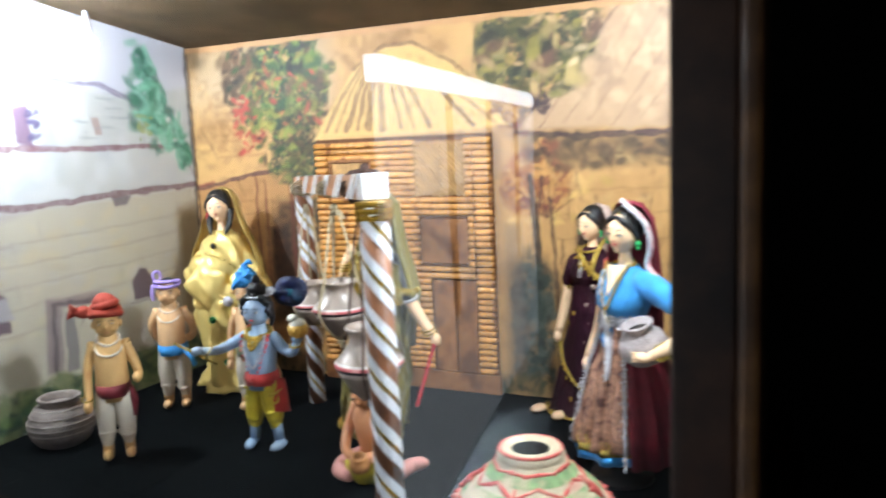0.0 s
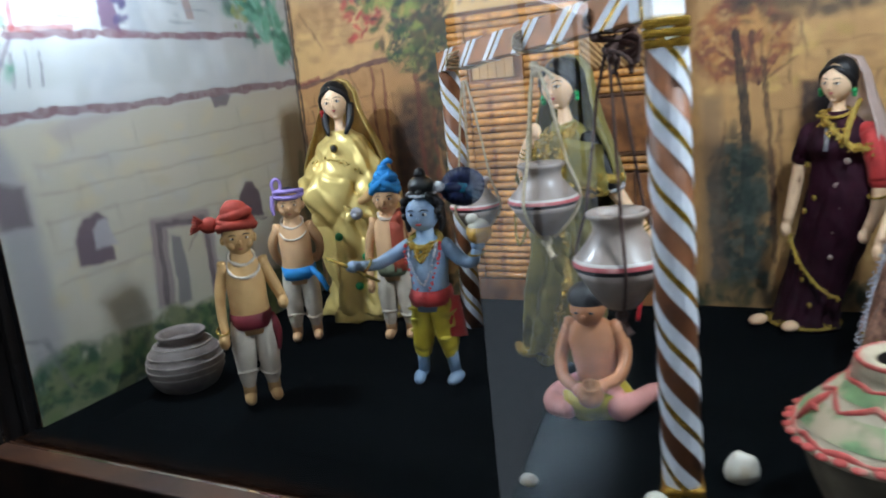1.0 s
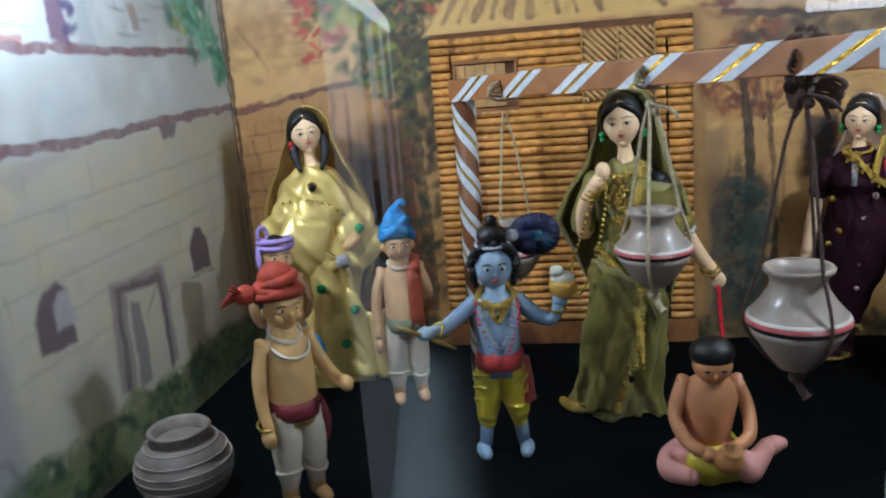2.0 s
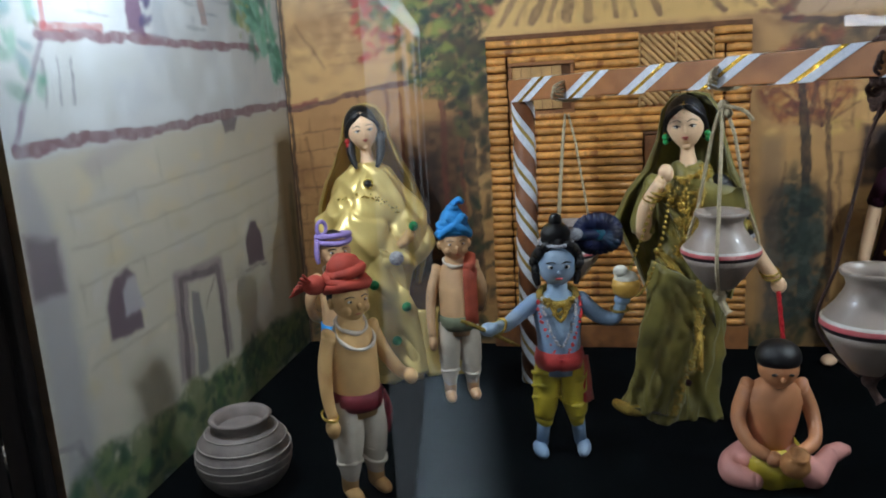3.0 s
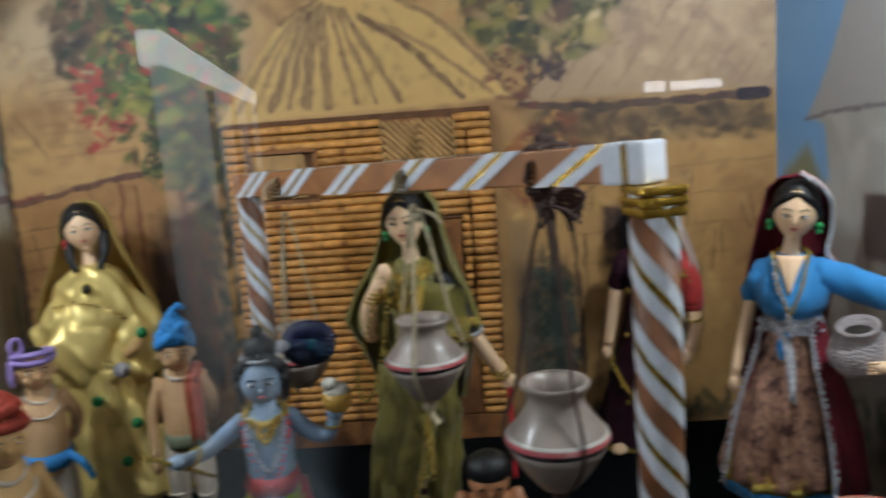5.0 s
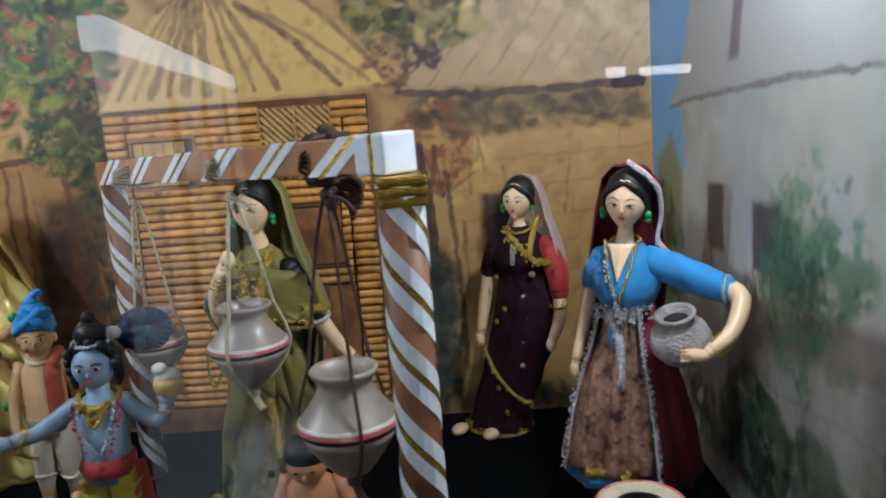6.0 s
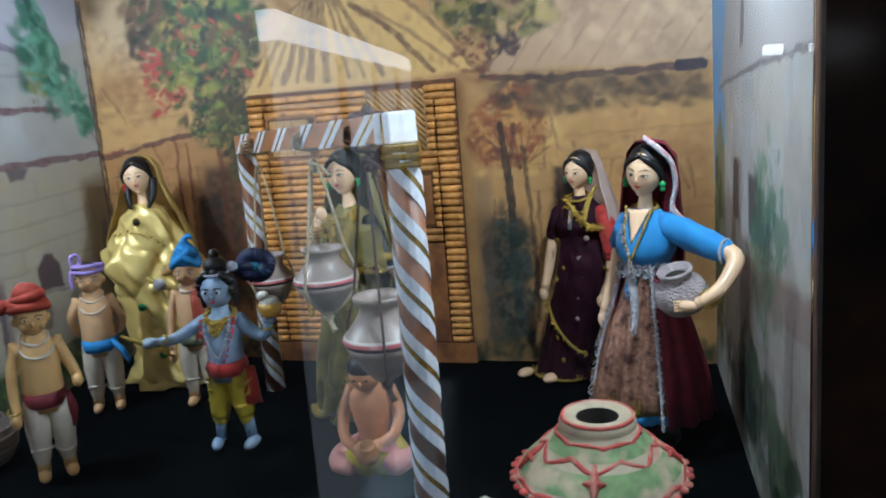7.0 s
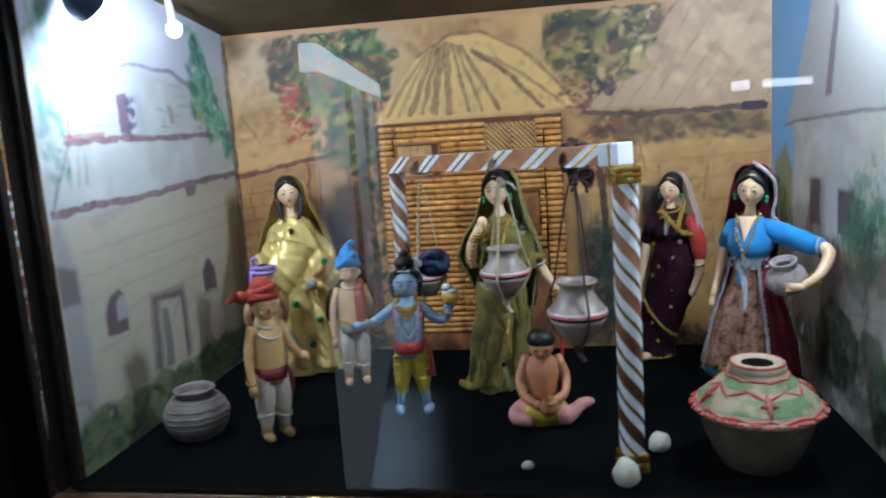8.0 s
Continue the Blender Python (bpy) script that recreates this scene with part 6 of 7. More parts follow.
d.sequins([(0.05, -0.014, 0.2), (0.058, 0.002, 0.197), (0.054, 0.014, 0.196)], 0.005, 0.0018, gold_trim, 40, 3)
d.sequins([(-0.014, -0.028, 0.235), (0.0, -0.034, 0.222), (0.014, -0.028, 0.236)], 0.005, 0.0018, gold_trim, 40, 4)
d.crumple([olive_cloth], 0.0026, 75, 0.2, 1.5)
d.place("woman_doll", 0.487, -0.196, -22, "doll in olive cloth and gold trim, hand at her chin")

# doll in dark maroon
d = Doll()
MAROON = [(-0.036, -0.004, 0.0, 0.037, 0.033, 1.2), (-0.031, -0.003, 0.025, 0.034, 0.031, 1.1), (-0.018, 0, 0.07, 0.034, 0.031, 0.9), (-0.004, 0, 0.115, 0.0365, 0.032, 0.7), (0.002, 0, 0.15, 0.0345, 0.03, 0.5), (0.001, 0, 0.175, 0.029, 0.025, 0.3),
          (0, 0, 0.188, 0.028, 0.024, 0.2), (0, -0.003, 0.202, 0.03, 0.026, 0.1), (0, 0, 0.221, 0.0295, 0.019, 0), (0, 0, 0.233, 0.018, 0.0125, 0), (0, 0, 0.238, 0.0105, 0.0095, 0)]
drape(d, MAROON, maroon_cloth, [(0.09, 6, 6, 0.0), (0.05, 11, -10, 0.8)], seed=2.2)
d.ring((-0.036, -0.004, 0.003), 0.038, 0.034, 0.0026, gold_trim)
d.tube([(-0.028, -0.004, 0.216), (-0.037, -0.006, 0.19)], [0.011, 0.011], maroon_cloth, 12, False)
d.tube([(-0.037, -0.006, 0.192), (-0.043, -0.012, 0.15), (-0.046, -0.02, 0.12)], [0.0075, 0.007, 0.0055], skin_fair, 12)
d.ball((-0.047, -0.022, 0.112), (0.006, 0.0055, 0.009), skin_fair, 12)
d.tube([(0.03, 0.0, 0.216), (0.042, -0.004, 0.19), (0.045, -0.006, 0.168)], [0.0115, 0.0125, 0.011], red_cloth, 12)
d.tube([(0.045, -0.006, 0.168), (0.046, -0.012, 0.14), (0.042, -0.024, 0.12)], [0.0075, 0.007, 0.0055], skin_fair, 12)
d.ball((0.041, -0.028, 0.114), (0.006, 0.0055, 0.008), skin_fair, 12)
d.ring((0.0445, -0.009, 0.153), 0.009, 0.009, 0.0013, gold_trim, 0.2)
mark = d.count()
woman_head(d, 0.269, 0.0176, skin_fair, green_bead, True)
d.nod(mark, 6, 3, 0.24)
d.turn(mark, 1)
d.sheet(arc_rows([(0.295, 0.004, 0.004, 0, 0.007), (0.29, 0.015, 0.014, 0.002, 0.008), (0.275, 0.022, 0.021, 0.003, 0.008), (0.25, 0.027, 0.025, 0.006, 0.007), (0.228, 0.036, 0.028, 0.006, 0.006), (0.205, 0.042, 0.03, 0.006, 0.005), (0.175, 0.04, 0.031, 0.006, 0.005)],
                 -25, 150, 22, 0.05), white_veil)
d.tube([(-0.012, -0.014, 0.236), (0.004, -0.026, 0.226), (0.024, -0.024, 0.205), (0.04, -0.01, 0.2), (0.048, 0.006, 0.2)], [0.002, 0.003, 0.0035, 0.003, 0.002], gold_trim, 10)
d.tube([(0.024, -0.004, 0.25), (0.022, -0.02, 0.23), (0.02, -0.027, 0.21)], [0.0025, 0.0035, 0.0035], gold_trim, 10)
d.ring((0, -0.004, 0.237), 0.014, 0.013, 0.0018, gold_trim, 0.35)
d.tube([(0, -0.02, 0.228), (0.001, -0.029, 0.2)], [0.0035, 0.0025], silver_trim, 8, False)
d.tube([(-0.044, -0.02, 0.105), (-0.024, -0.034, 0.078), (0.0, -0.034, 0.052), (0.014, -0.022, 0.04)], 0.002, gold_trim, 8)
for p in ((0.012, -0.0265, 0.165), (0.012, -0.0285, 0.14), (0.01, -0.03, 0.115), (0.022, -0.024, 0.19), (-0.012, -0.0275, 0.15), (-0.02, -0.0265, 0.185), (-0.018, -0.028, 0.11), (0.008, -0.031, 0.088), (-0.022, -0.034, 0.06), (-0.012, -0.037, 0.033), (-0.022, -0.0275, 0.135)):
    d.disc(p, (p[0] * 25, -1, 0), 0.0034, white_veil if p[0] > 0 else gold_trim)
for k in (-1, 1):
    d.ball((-0.052 + 0.02 * k, -0.038, 0.006), (0.009, 0.014, 0.006), skin_fair, 12)
d.sequins([(-0.07, -0.018, 0.006), (-0.05, -0.034, 0.006), (-0.025, -0.037, 0.006), (0.0, -0.014, 0.006)], 0.004, 0.0018, gold_trim, 80)
d.sequins([(-0.012, -0.016, 0.236), (0.004, -0.03, 0.226), (0.024, -0.028, 0.205), (0.04, -0.012, 0.2)], 0.006, 0.0018, gold_trim, 80, 2)
d.sequins([(-0.044, -0.022, 0.105), (-0.024, -0.036, 0.078), (0.0, -0.036, 0.052), (0.014, -0.024, 0.04)], 0.003, 0.0016, gold_trim, 50, 3)
d.crumple([maroon_cloth], 0.002, 70, 0.4)
d.crumple([white_veil], 0.004, 60, 0.35)
d.place("woman_doll", 0.74, -0.064, -26, "doll in dark maroon dress with sequin dots and gold hem")

# doll with blue blouse
pink_band = material("pink_white_embroidered_band", (208, 150, 150), 0.6, scale=420, vary=0.35, second=(226, 216, 214), spread=0.48, bump=0.5)
d = Doll()
# Assumed stand under the raised hem; its black also stands for shade.
d.loft([(-0.008, 0, 0.0, 0.04, 0.036), (-0.008, 0, 0.006, 0.04, 0.036), (-0.008, 0, 0.008, 0.016, 0.016), (-0.006, 0, 0.05, 0.014, 0.014)], shade_black_wood, 40)
d.loft([(-0.012, 0, 0.032, 0.056, 0.05, 0.05, 9, 0), (-0.012, 0, 0.044, 0.055, 0.049, 0.05, 9, 0)], blue_cloth, 72)
d.loft([(-0.012, 0, 0.042, 0.056, 0.05, 0.06, 9, 0), (-0.011, 0, 0.05, 0.0545, 0.0485, 0.07, 9, 0.1)], gold_trim, 72)
drape(d, [(-0.012, 0, 0.047, 0.0545, 0.0485, 1.2), (-0.009, 0, 0.08, 0.049, 0.043, 1.2), (-0.005, 0, 0.125, 0.039, 0.034, 1.0), (-0.001, 0, 0.16, 0.029, 0.025, 0.7), (0, 0, 0.182, 0.023, 0.02, 0.3)], brocade, [(0.2, 9, 3, 0.3), (0.08, 17, -4, 0.0)], seed=5.5)
d.loft([(0, 0, 0.178, 0.0245, 0.021), (0, 0, 0.195, 0.0255, 0.0225)], silver_trim, 32)
d.loft([(0, 0, 0.19, 0.0245, 0.0215), (0, -0.004, 0.205, 0.033, 0.03), (0, -0.002, 0.216, 0.035, 0.028), (0, 0, 0.232, 0.033, 0.019), (0, 0, 0.246, 0.018, 0.013)], blue_cloth, 40)
d.sheet([[((u - 0.5) * 0.026 * (1 - v) , -0.0155 - 0.0165 * v + 0.004 * abs(u - 0.5), 0.247 - 0.03 * v) for u in [k / 8 for k in range(9)]] for v in [k / 8 for k in range(9)]], skin_fair, 0.002)
# wine-red side cloth with silver edges, open at the front
d.sheet(arc_rows([(0.19, 0.028, 0.026, 0, 0), (0.16, 0.035, 0.032, 0, 0), (0.125, 0.047, 0.042, 0.002, 0), (0.08, 0.06, 0.053, 0.002, 0.002), (0.034, 0.066, 0.058, 0.003, 0.003)], -50, 205, 60, 0.08, 9), wine_cloth, 0.0018)
for sgn, a in ((1, -52), (-1, 207)):
    ca, sa = math.cos(math.radians(a)), math.sin(math.radians(a))
    d.tube([(0.029 * ca, 0.027 * sa, 0.19), (0.036 * ca, 0.034 * sa, 0.16), (0.05 * ca, 0.045 * sa, 0.125), (0.063 * ca, 0.056 * sa, 0.08), (0.07 * ca, 0.061 * sa, 0.036)], 0.0016, silver_trim, 8)
d.tube([(-0.012, -0.024, 0.19), (0.0, -0.029, 0.165), (0.004, -0.037, 0.125)], [0.004, 0.005, 0.003], silver_trim, 10)
d.tube([(-0.004, -0.024, 0.182), (-0.006, -0.026, 0.168), (-0.008, -0.028, 0.158)], [0.005, 0.006, 0.002], blue_cloth, 8)
# arms: the one bent round the pot, the other hanging
d.tube([(0.024, 0, 0.231), (0.058, -0.005, 0.222), (0.098, -0.012, 0.211)], [0.0125, 0.0145, 0.0118], blue_cloth, 16)
d.ring((0.1, -0.0125, 0.2102), 0.0116, 0.0116, 0.0018, silver_trim, math.pi / 2, math.pi / 2 - 0.15)
d.tube([(0.096, -0.012, 0.212), (0.113, -0.018, 0.2045), (0.109, -0.042, 0.184), (0.093, -0.058, 0.172)], [0.0088, 0.0092, 0.0074, 0.0056], skin_fair, 14)
d.ball((0.083, -0.062, 0.169), (0.011, 0.0055, 0.0052), skin_fair, 12)
for k in range(4):
    d.tube([(0.078, -0.063, 0.1725 - 0.0026 * k), (0.068, -0.0625, 0.1715 - 0.0028 * k)], [0.0019, 0.0014], skin_fair, 6, False)
for k in range(3):
    d.ring((0.1 + 0.0024 * k, -0.053 + 0.0022 * k, 0.175 + 0.0016 * k), 0.0078, 0.0078, 0.0013, gold_trim, 1.2, 0.9)
d.tube([(-0.024, 0, 0.231), (-0.038, 0.004, 0.21)], [0.012, 0.0112], blue_cloth, 12, False)
d.tube([(-0.038, 0.004, 0.211), (-0.048, 0.002, 0.168), (-0.054, -0.01, 0.136)], [0.0078, 0.0066, 0.005], skin_fair, 12)
d.ball((-0.055, -0.012, 0.128), (0.0055, 0.005, 0.0085), skin_fair, 12)
mark = d.count()
woman_head(d, 0.284, 0.0196, skin_fair, green_bead, True)
VEIL = [(0.3135, 0.004, 0.004, 0, 0.006), (0.3105, 0.016, 0.015, 0, 0.007), (0.298, 0.0258, 0.0245, 0, 0.007), (0.272, 0.029, 0.028, 0, 0.007), (0.25, 0.033, 0.029, 0, 0.008), (0.215, 0.04, 0.031, 0, 0.008), (0.17, 0.038, 0.032, 0, 0.009), (0.1, 0.05, 0.045, 0, 0.01)]
d.sheet(arc_rows(VEIL, 5, 175, 24, 0.05), wine_cloth)
rim = [(0.0, -0.008, 0.3195), (0.015, -0.01, 0.311), (0.0255, -0.003, 0.297), (0.029, 0.002, 0.275), (0.03, -0.002, 0.252), (0.042, 0.0, 0.24), (0.062, 0.004, 0.226)]
d.tube(rim, [0.0012, 0.0016, 0.0018, 0.0018, 0.0018, 0.0018, 0.0015], silver_trim, 8)
band = smooth_line(rim, 5)
d.sheet([[p + Vector((0.0016 * math.sin(3 * w) - 0.001 * w, 0.009 * w, 0.0022 - 0.004 * w * w)) for w in (0, 0.25, 0.5, 0.75, 1)] for p in band], pink_band, 0.001)
d.sequins(rim, 0.0016, 0.0011, silver_trim, 120, 8)
d.nod(mark, 8, 6, 0.255)
d.turn(mark, 4)
d.tube([(-0.016, -0.012, 0.25), (-0.01, -0.028, 0.225), (0.0, -0.035, 0.2), (0.004, -0.03, 0.182)], 0.0014, gold_trim, 8)
d.sequins([(-0.016, -0.013, 0.25), (-0.01, -0.03, 0.225), (0.0, -0.037, 0.2), (0.004, -0.032, 0.182)], 0.0025, 0.0015, silver_trim, 70, 15)
d.tube([(0.016, -0.012, 0.25), (0.012, -0.03, 0.225), (0.002, -0.036, 0.2)], 0.0014, gold_trim, 8)
d.ring((0, -0.003, 0.247), 0.0145, 0.0135, 0.0018, gold_trim, 0.35)
for a, seed in ((-52, 1), (207, 2)):
    ca, sa = math.cos(math.radians(a)), math.sin(math.radians(a))
    d.sequins([(0.031 * ca, 0.029 * sa, 0.19), (0.038 * ca, 0.036 * sa, 0.16), (0.052 * ca, 0.048 * sa, 0.125), (0.066 * ca, 0.059 * sa, 0.08), (0.073 * ca, 0.064 * sa, 0.036)], 0.0026, 0.0012, silver_trim, 240, seed)
d.sequins([(-0.024, -0.012, 0.188), (0.0, -0.026, 0.187), (0.024, -0.012, 0.188)], 0.007, 0.0017, silver_trim, 170, 5)
d.sequins([(-0.012, -0.026, 0.19), (0.0, -0.031, 0.165), (0.004, -0.04, 0.125)], 0.004, 0.0013, silver_trim, 80, 6)
d.sequins([(-0.062, -0.02, 0.056), (-0.032, -0.048, 0.056), (0.008, -0.048, 0.056), (0.033, -0.024, 0.056)], 0.004, 0.0015, gold_trim, 60, 7)
d.crumple([wine_cloth, blue_cloth], 0.0032, 80, 0.3)
d.crumple([brocade], 0.0016, 90, 0.3)
d.slim(0.87, 0.24, 0.262)
d.place("woman_doll", 0.822, -0.237, -27, "doll with blue blouse, brocade skirt and wine-red veil")

# pot on the hip of the blue doll
e = empty("hip_pot", (0.0, 0.0, 0.0), 0, "small grey clay pot held under the doll's arm", "pot")
e.matrix_basis = pose(0.822, -0.237, 0.0, 0, 0, -27) @ pose(0.056, -0.032, 0.156, 18, -6, 0)
bm = bmesh.new()
lathe(bm, [(0.01, 0), (0.018, 0.004), (0.0245, 0.014), (0.0255, 0.02), (0.022, 0.03), (0.0145, 0.036), (0.0135, 0.039), (0.0165, 0.043), (0.0165, 0.045), (0.0125, 0.0445), (0.0105, 0.038)], seg=32)
part("body", bm, material("rough_grey_clay", (158, 146, 146), 0.75, scale=120, vary=0.25, bump=0.9, glint=420), e, smooth=True)
bm = bmesh.new()
lathe(bm, [(0.0095, 0.037), (0.0108, 0.0385)], seg=24)
part("inside", bm, inside_shade, e)


def boy(skin, sash):
    """A standing clay boy with bare chest, sash and baggy white breeches."""
    d = Doll()
    for k in (-1, 1):
        d.tube([(k * 0.012, 0, 0.09), (k * 0.0155, -0.001, 0.06), (k * 0.0165, 0.0, 0.036), (k * 0.017, 0.0, 0.024)], [0.0175, 0.0172, 0.0135, 0.0105], white_paint, 16)
        d.tube([(k * 0.017, 0, 0.03), (k * 0.0175, 0.001, 0.01)], [0.0098, 0.0092], skin, 12, False)
        d.ball((k * 0.0185, -0.0075, 0.0065), (0.0085, 0.0145, 0.0065), skin, 14)
        for zz in (0.034, 0.046, 0.058, 0.071):
            d.ring((k * 0.0158, 0, zz), 0.0135 + 0.03 * (zz - 0.034), 0.0138 + 0.03 * (zz - 0.034), 0.002, white_paint, 0.25 * k, 0)
    d.loft([(0, 0, 0.078, 0.026, 0.02), (0, -0.001, 0.095, 0.0275, 0.0215), (0, -0.002, 0.115, 0.0265, 0.021), (0, -0.001, 0.135, 0.0275, 0.0195), (0, 0, 0.148, 0.026, 0.016), (0, 0, 0.157, 0.013, 0.011), (0, -0.001, 0.168, 0.0095, 0.0095)], skin, 32)
    d.loft([(0, 0, 0.084, 0.0285, 0.0225), (0, -0.001, 0.09, 0.0295, 0.0235, 0.03, 5), (0, -0.001, 0.1, 0.029, 0.023)], sash, 32)
    return d


def boy_head(d, z, skin):
    for v in ball(d.bm, (0, -0.002, z), (0.0158, 0.017, 0.0195), d.m(skin), 20):
        v.co.x *= 1 - 0.22 * max(0.0, (z - v.co.z) / 0.0195) ** 1.5
    d.ball((0, 0.004, z + 0.004), (0.0165, 0.0165, 0.0185), hair_black, 18)
    d.ball((0, -0.0192, z - 0.003), (0.0022, 0.003, 0.0034), skin, 8)
    for k in (-1, 1):
        d.ball((k * 0.0064, -0.0165, z + 0.0015), (0.0028, 0.001, 0.0012), eye_white, 8)
        d.ball((k * 0.0064, -0.0174, z + 0.0015), (0.0013, 0.0007, 0.0012), hair_black, 8)
        d.tube([(k * 0.003, -0.0182, z + 0.0045), (k * 0.0065, -0.0172, z + 0.0056), (k * 0.0105, -0.0148, z + 0.0042)], 0.0005, hair_black, 5)
        d.ball((k * 0.0078, -0.0118, z - 0.0055), (0.0052, 0.0052, 0.0055), skin, 12)
        d.ball((k * 0.0158, 0.001, z - 0.002), (0.0028, 0.004, 0.005), skin, 8)
    d.ball((0, -0.0158, z - 0.0098), (0.003, 0.0012, 0.0009), lip_paint, 8)


def turban(d, z, mat, r=0.021, rolls=3, lean=0.0):
    for k in range(rolls):
        d.ring((lean * k, 0.001, z + 0.006 * k), r - 0.0018 * k, r - 0.0018 * k, 0.0052, mat, 0.22 * (1 if k % 2 else -1), 0.5 * k)
    d.ball((lean * rolls, 0.002, z + 0.006 * rolls - 0.003), (r * 0.86, r * 0.86, 0.0125), mat, 18)


# boy with the rust turban
d = boy(skin_clay, maroon_sash)
boy_head(d, 0.178, skin_clay)
turban(d, 0.189, rust_cloth, 0.0168)
d.ball((-0.026, 0.006, 0.193), (0.01, 0.009, 0.0085), rust_cloth, 12)
for k in range(7):
    d.tube([(-0.028, 0.006, 0.194), (-0.04 - 0.001 * k, 0.004 + 0.003 * (k - 3), 0.196 - 0.0035 * (k - 3))], [0.0022, 0.001], rust_cloth, 5, False)
d.tube([(-0.026, 0.002, 0.147), (-0.036, 0.0, 0.125), (-0.039, -0.004, 0.1), (-0.038, -0.01, 0.082)], [0.0088, 0.0078, 0.0068, 0.0056], skin_clay, 12)
d.ball((-0.041, -0.013, 0.075), (0.0078, 0.008, 0.009), skin_clay, 12)
d.ring((-0.041, -0.009, 0.085), 0.0085, 0.0085, 0.0013, gold_trim, 0.3)
d.tube([(0.026, 0.0, 0.147), (0.038, -0.004, 0.125), (0.044, -0.018, 0.112), (0.043, -0.034, 0.112)], [0.0088, 0.0078, 0.0066, 0.0053], skin_clay, 12)
d.ball((0.042, -0.04, 0.113), (0.0075, 0.0085, 0.007), skin_clay, 12)
for r, zz, dy in ((0.015, 0.157, 0.0), (0.0215, 0.148, -0.004)):
    d.ring((0, -0.003 + dy, zz), r, r * 0.85, 0.002, white_paint, 0.5)
d.tube([(0.027, -0.006, 0.094), (0.032, -0.008, 0.075), (0.03, -0.008, 0.055)], [0.005, 0.007, 0.004], maroon_sash, 8)
d.crumple([white_paint, rust_cloth, sky_cloth], 0.0012, 120, 0.8)
d.slim(0.74, 0.15, 0.164)
d.place("boy_doll", 0.197, -0.39, 46, "bare-chested clay boy doll with rust-red turban and white breeches")

# boy with the lilac head band
d = boy(skin_tan, sky_cloth)
boy_head(d, 0.178, skin_tan)
for k in range(2):
    d.ring((0, 0.0, 0.191 + 0.004 * k), 0.0172, 0.0175, 0.0032, lilac_cloth, 0.12 * (1 - 2 * k))
d.ring((-0.013, -0.004, 0.2045), 0.0055, 0.0075, 0.0022, lilac_cloth, math.pi / 2, 0.3)
d.tube([(-0.019, -0.006, 0.192), (-0.021, -0.008, 0.178), (-0.02, -0.008, 0.168)], [0.003, 0.003, 0.002], lilac_cloth, 8)
d.tube([(-0.026, 0.002, 0.147), (-0.04, 0.006, 0.128), (-0.034, 0.016, 0.106), (-0.016, 0.02, 0.1)], [0.0088, 0.0078, 0.0066, 0.0053], skin_tan, 12)
d.tube([(0.026, 0.002, 0.147), (0.04, 0.006, 0.128), (0.036, 0.016, 0.106), (0.016, 0.022, 0.1)], [0.0088, 0.0078, 0.0066, 0.0053], skin_tan, 12)
d.tube([(0.022, -0.014, 0.095), (0.036, -0.022, 0.085), (0.046, -0.02, 0.068)], [0.004, 0.005, 0.004], sky_cloth, 8)
d.ring((0, -0.003, 0.156), 0.016, 0.0135, 0.0016, white_paint, 0.5)
d.ring((0, -0.006, 0.146), 0.022, 0.0185, 0.0016, white_paint, 0.55)
d.crumple([white_paint, rust_cloth, sky_cloth], 0.0012, 120, 0.8)
d.slim(0.74, 0.15, 0.164)
d.place("boy_doll", 0.124, -0.212, 34, "bare-chested clay boy doll with lilac head band and blue sash")

# boy with the blue turban
d = boy(skin_tan, grey_green)
boy_head(d, 0.178, skin_tan)
turban(d, 0.189, sky_cloth, 0.0155, 3)
d.tube([(-0.017, -0.008, 0.187), (-0.004, -0.0165, 0.198), (0.01, -0.012, 0.208)], [0.0035, 0.005, 0.004], sky_cloth, 8)
d.tube([(0.017, -0.008, 0.187), (0.005, -0.0165, 0.197), (-0.008, -0.012, 0.209)], [0.0035, 0.005, 0.004], sky_cloth, 8)
d.ball((0, 0, 0.214), (0.0075, 0.007, 0.0065), sky_cloth, 12)
d.tube([(0.0, 0.0, 0.218), (0.006, -0.001, 0.224), (0.012, -0.001, 0.221)], [0.004, 0.0035, 0.002], sky_cloth, 8)
d.tube([(-0.026, 0.002, 0.147), (-0.037, 0.0, 0.125), (-0.041, -0.003, 0.1), (-0.041, -0.007, 0.078)], [0.0088, 0.0078, 0.0068, 0.0056], skin_tan, 12)
d.ball((-0.041, -0.009, 0.07), (0.007, 0.008, 0.009), skin_tan, 12)
d.tube([(0.026, 0.002, 0.147), (0.037, 0.004, 0.125), (0.036, 0.012, 0.103)], [0.01, 0.0095, 0.0085], skin_tan, 12)
d.sheet([[(0.006 + 0.02 * u, -0.0225 + 0.006 * u, 0.152 - 0.062 * v) for u in (0, 0.33, 0.66, 1)] for v in (0, 0.2, 0.4, 0.6, 0.8, 1)], red_shawl, 0.003)
d.sheet([[(0.006 + 0.02 * u, 0.02 - 0.003 * u, 0.155 - 0.075 * v) for u in (0, 0.33, 0.66, 1)] for v in (0, 0.2, 0.4, 0.6, 0.8, 1)], red_shawl, 0.003)
d.tube([(0.015, -0.02, 0.15), (0.017, 0.0, 0.158), (0.015, 0.019, 0.152)], [0.009, 0.008, 0.009], red_shawl, 8)
d.ring((0, -0.002, 0.158), 0.014, 0.012, 0.002, white_paint, 0.35)
d.crumple([white_paint, rust_cloth, sky_cloth], 0.0012, 120, 0.8)
d.slim(0.74, 0.15, 0.164)
d.place("boy_doll", 0.248, -0.18, 20, "bare-chested clay boy doll with bright blue turban and red shawl")

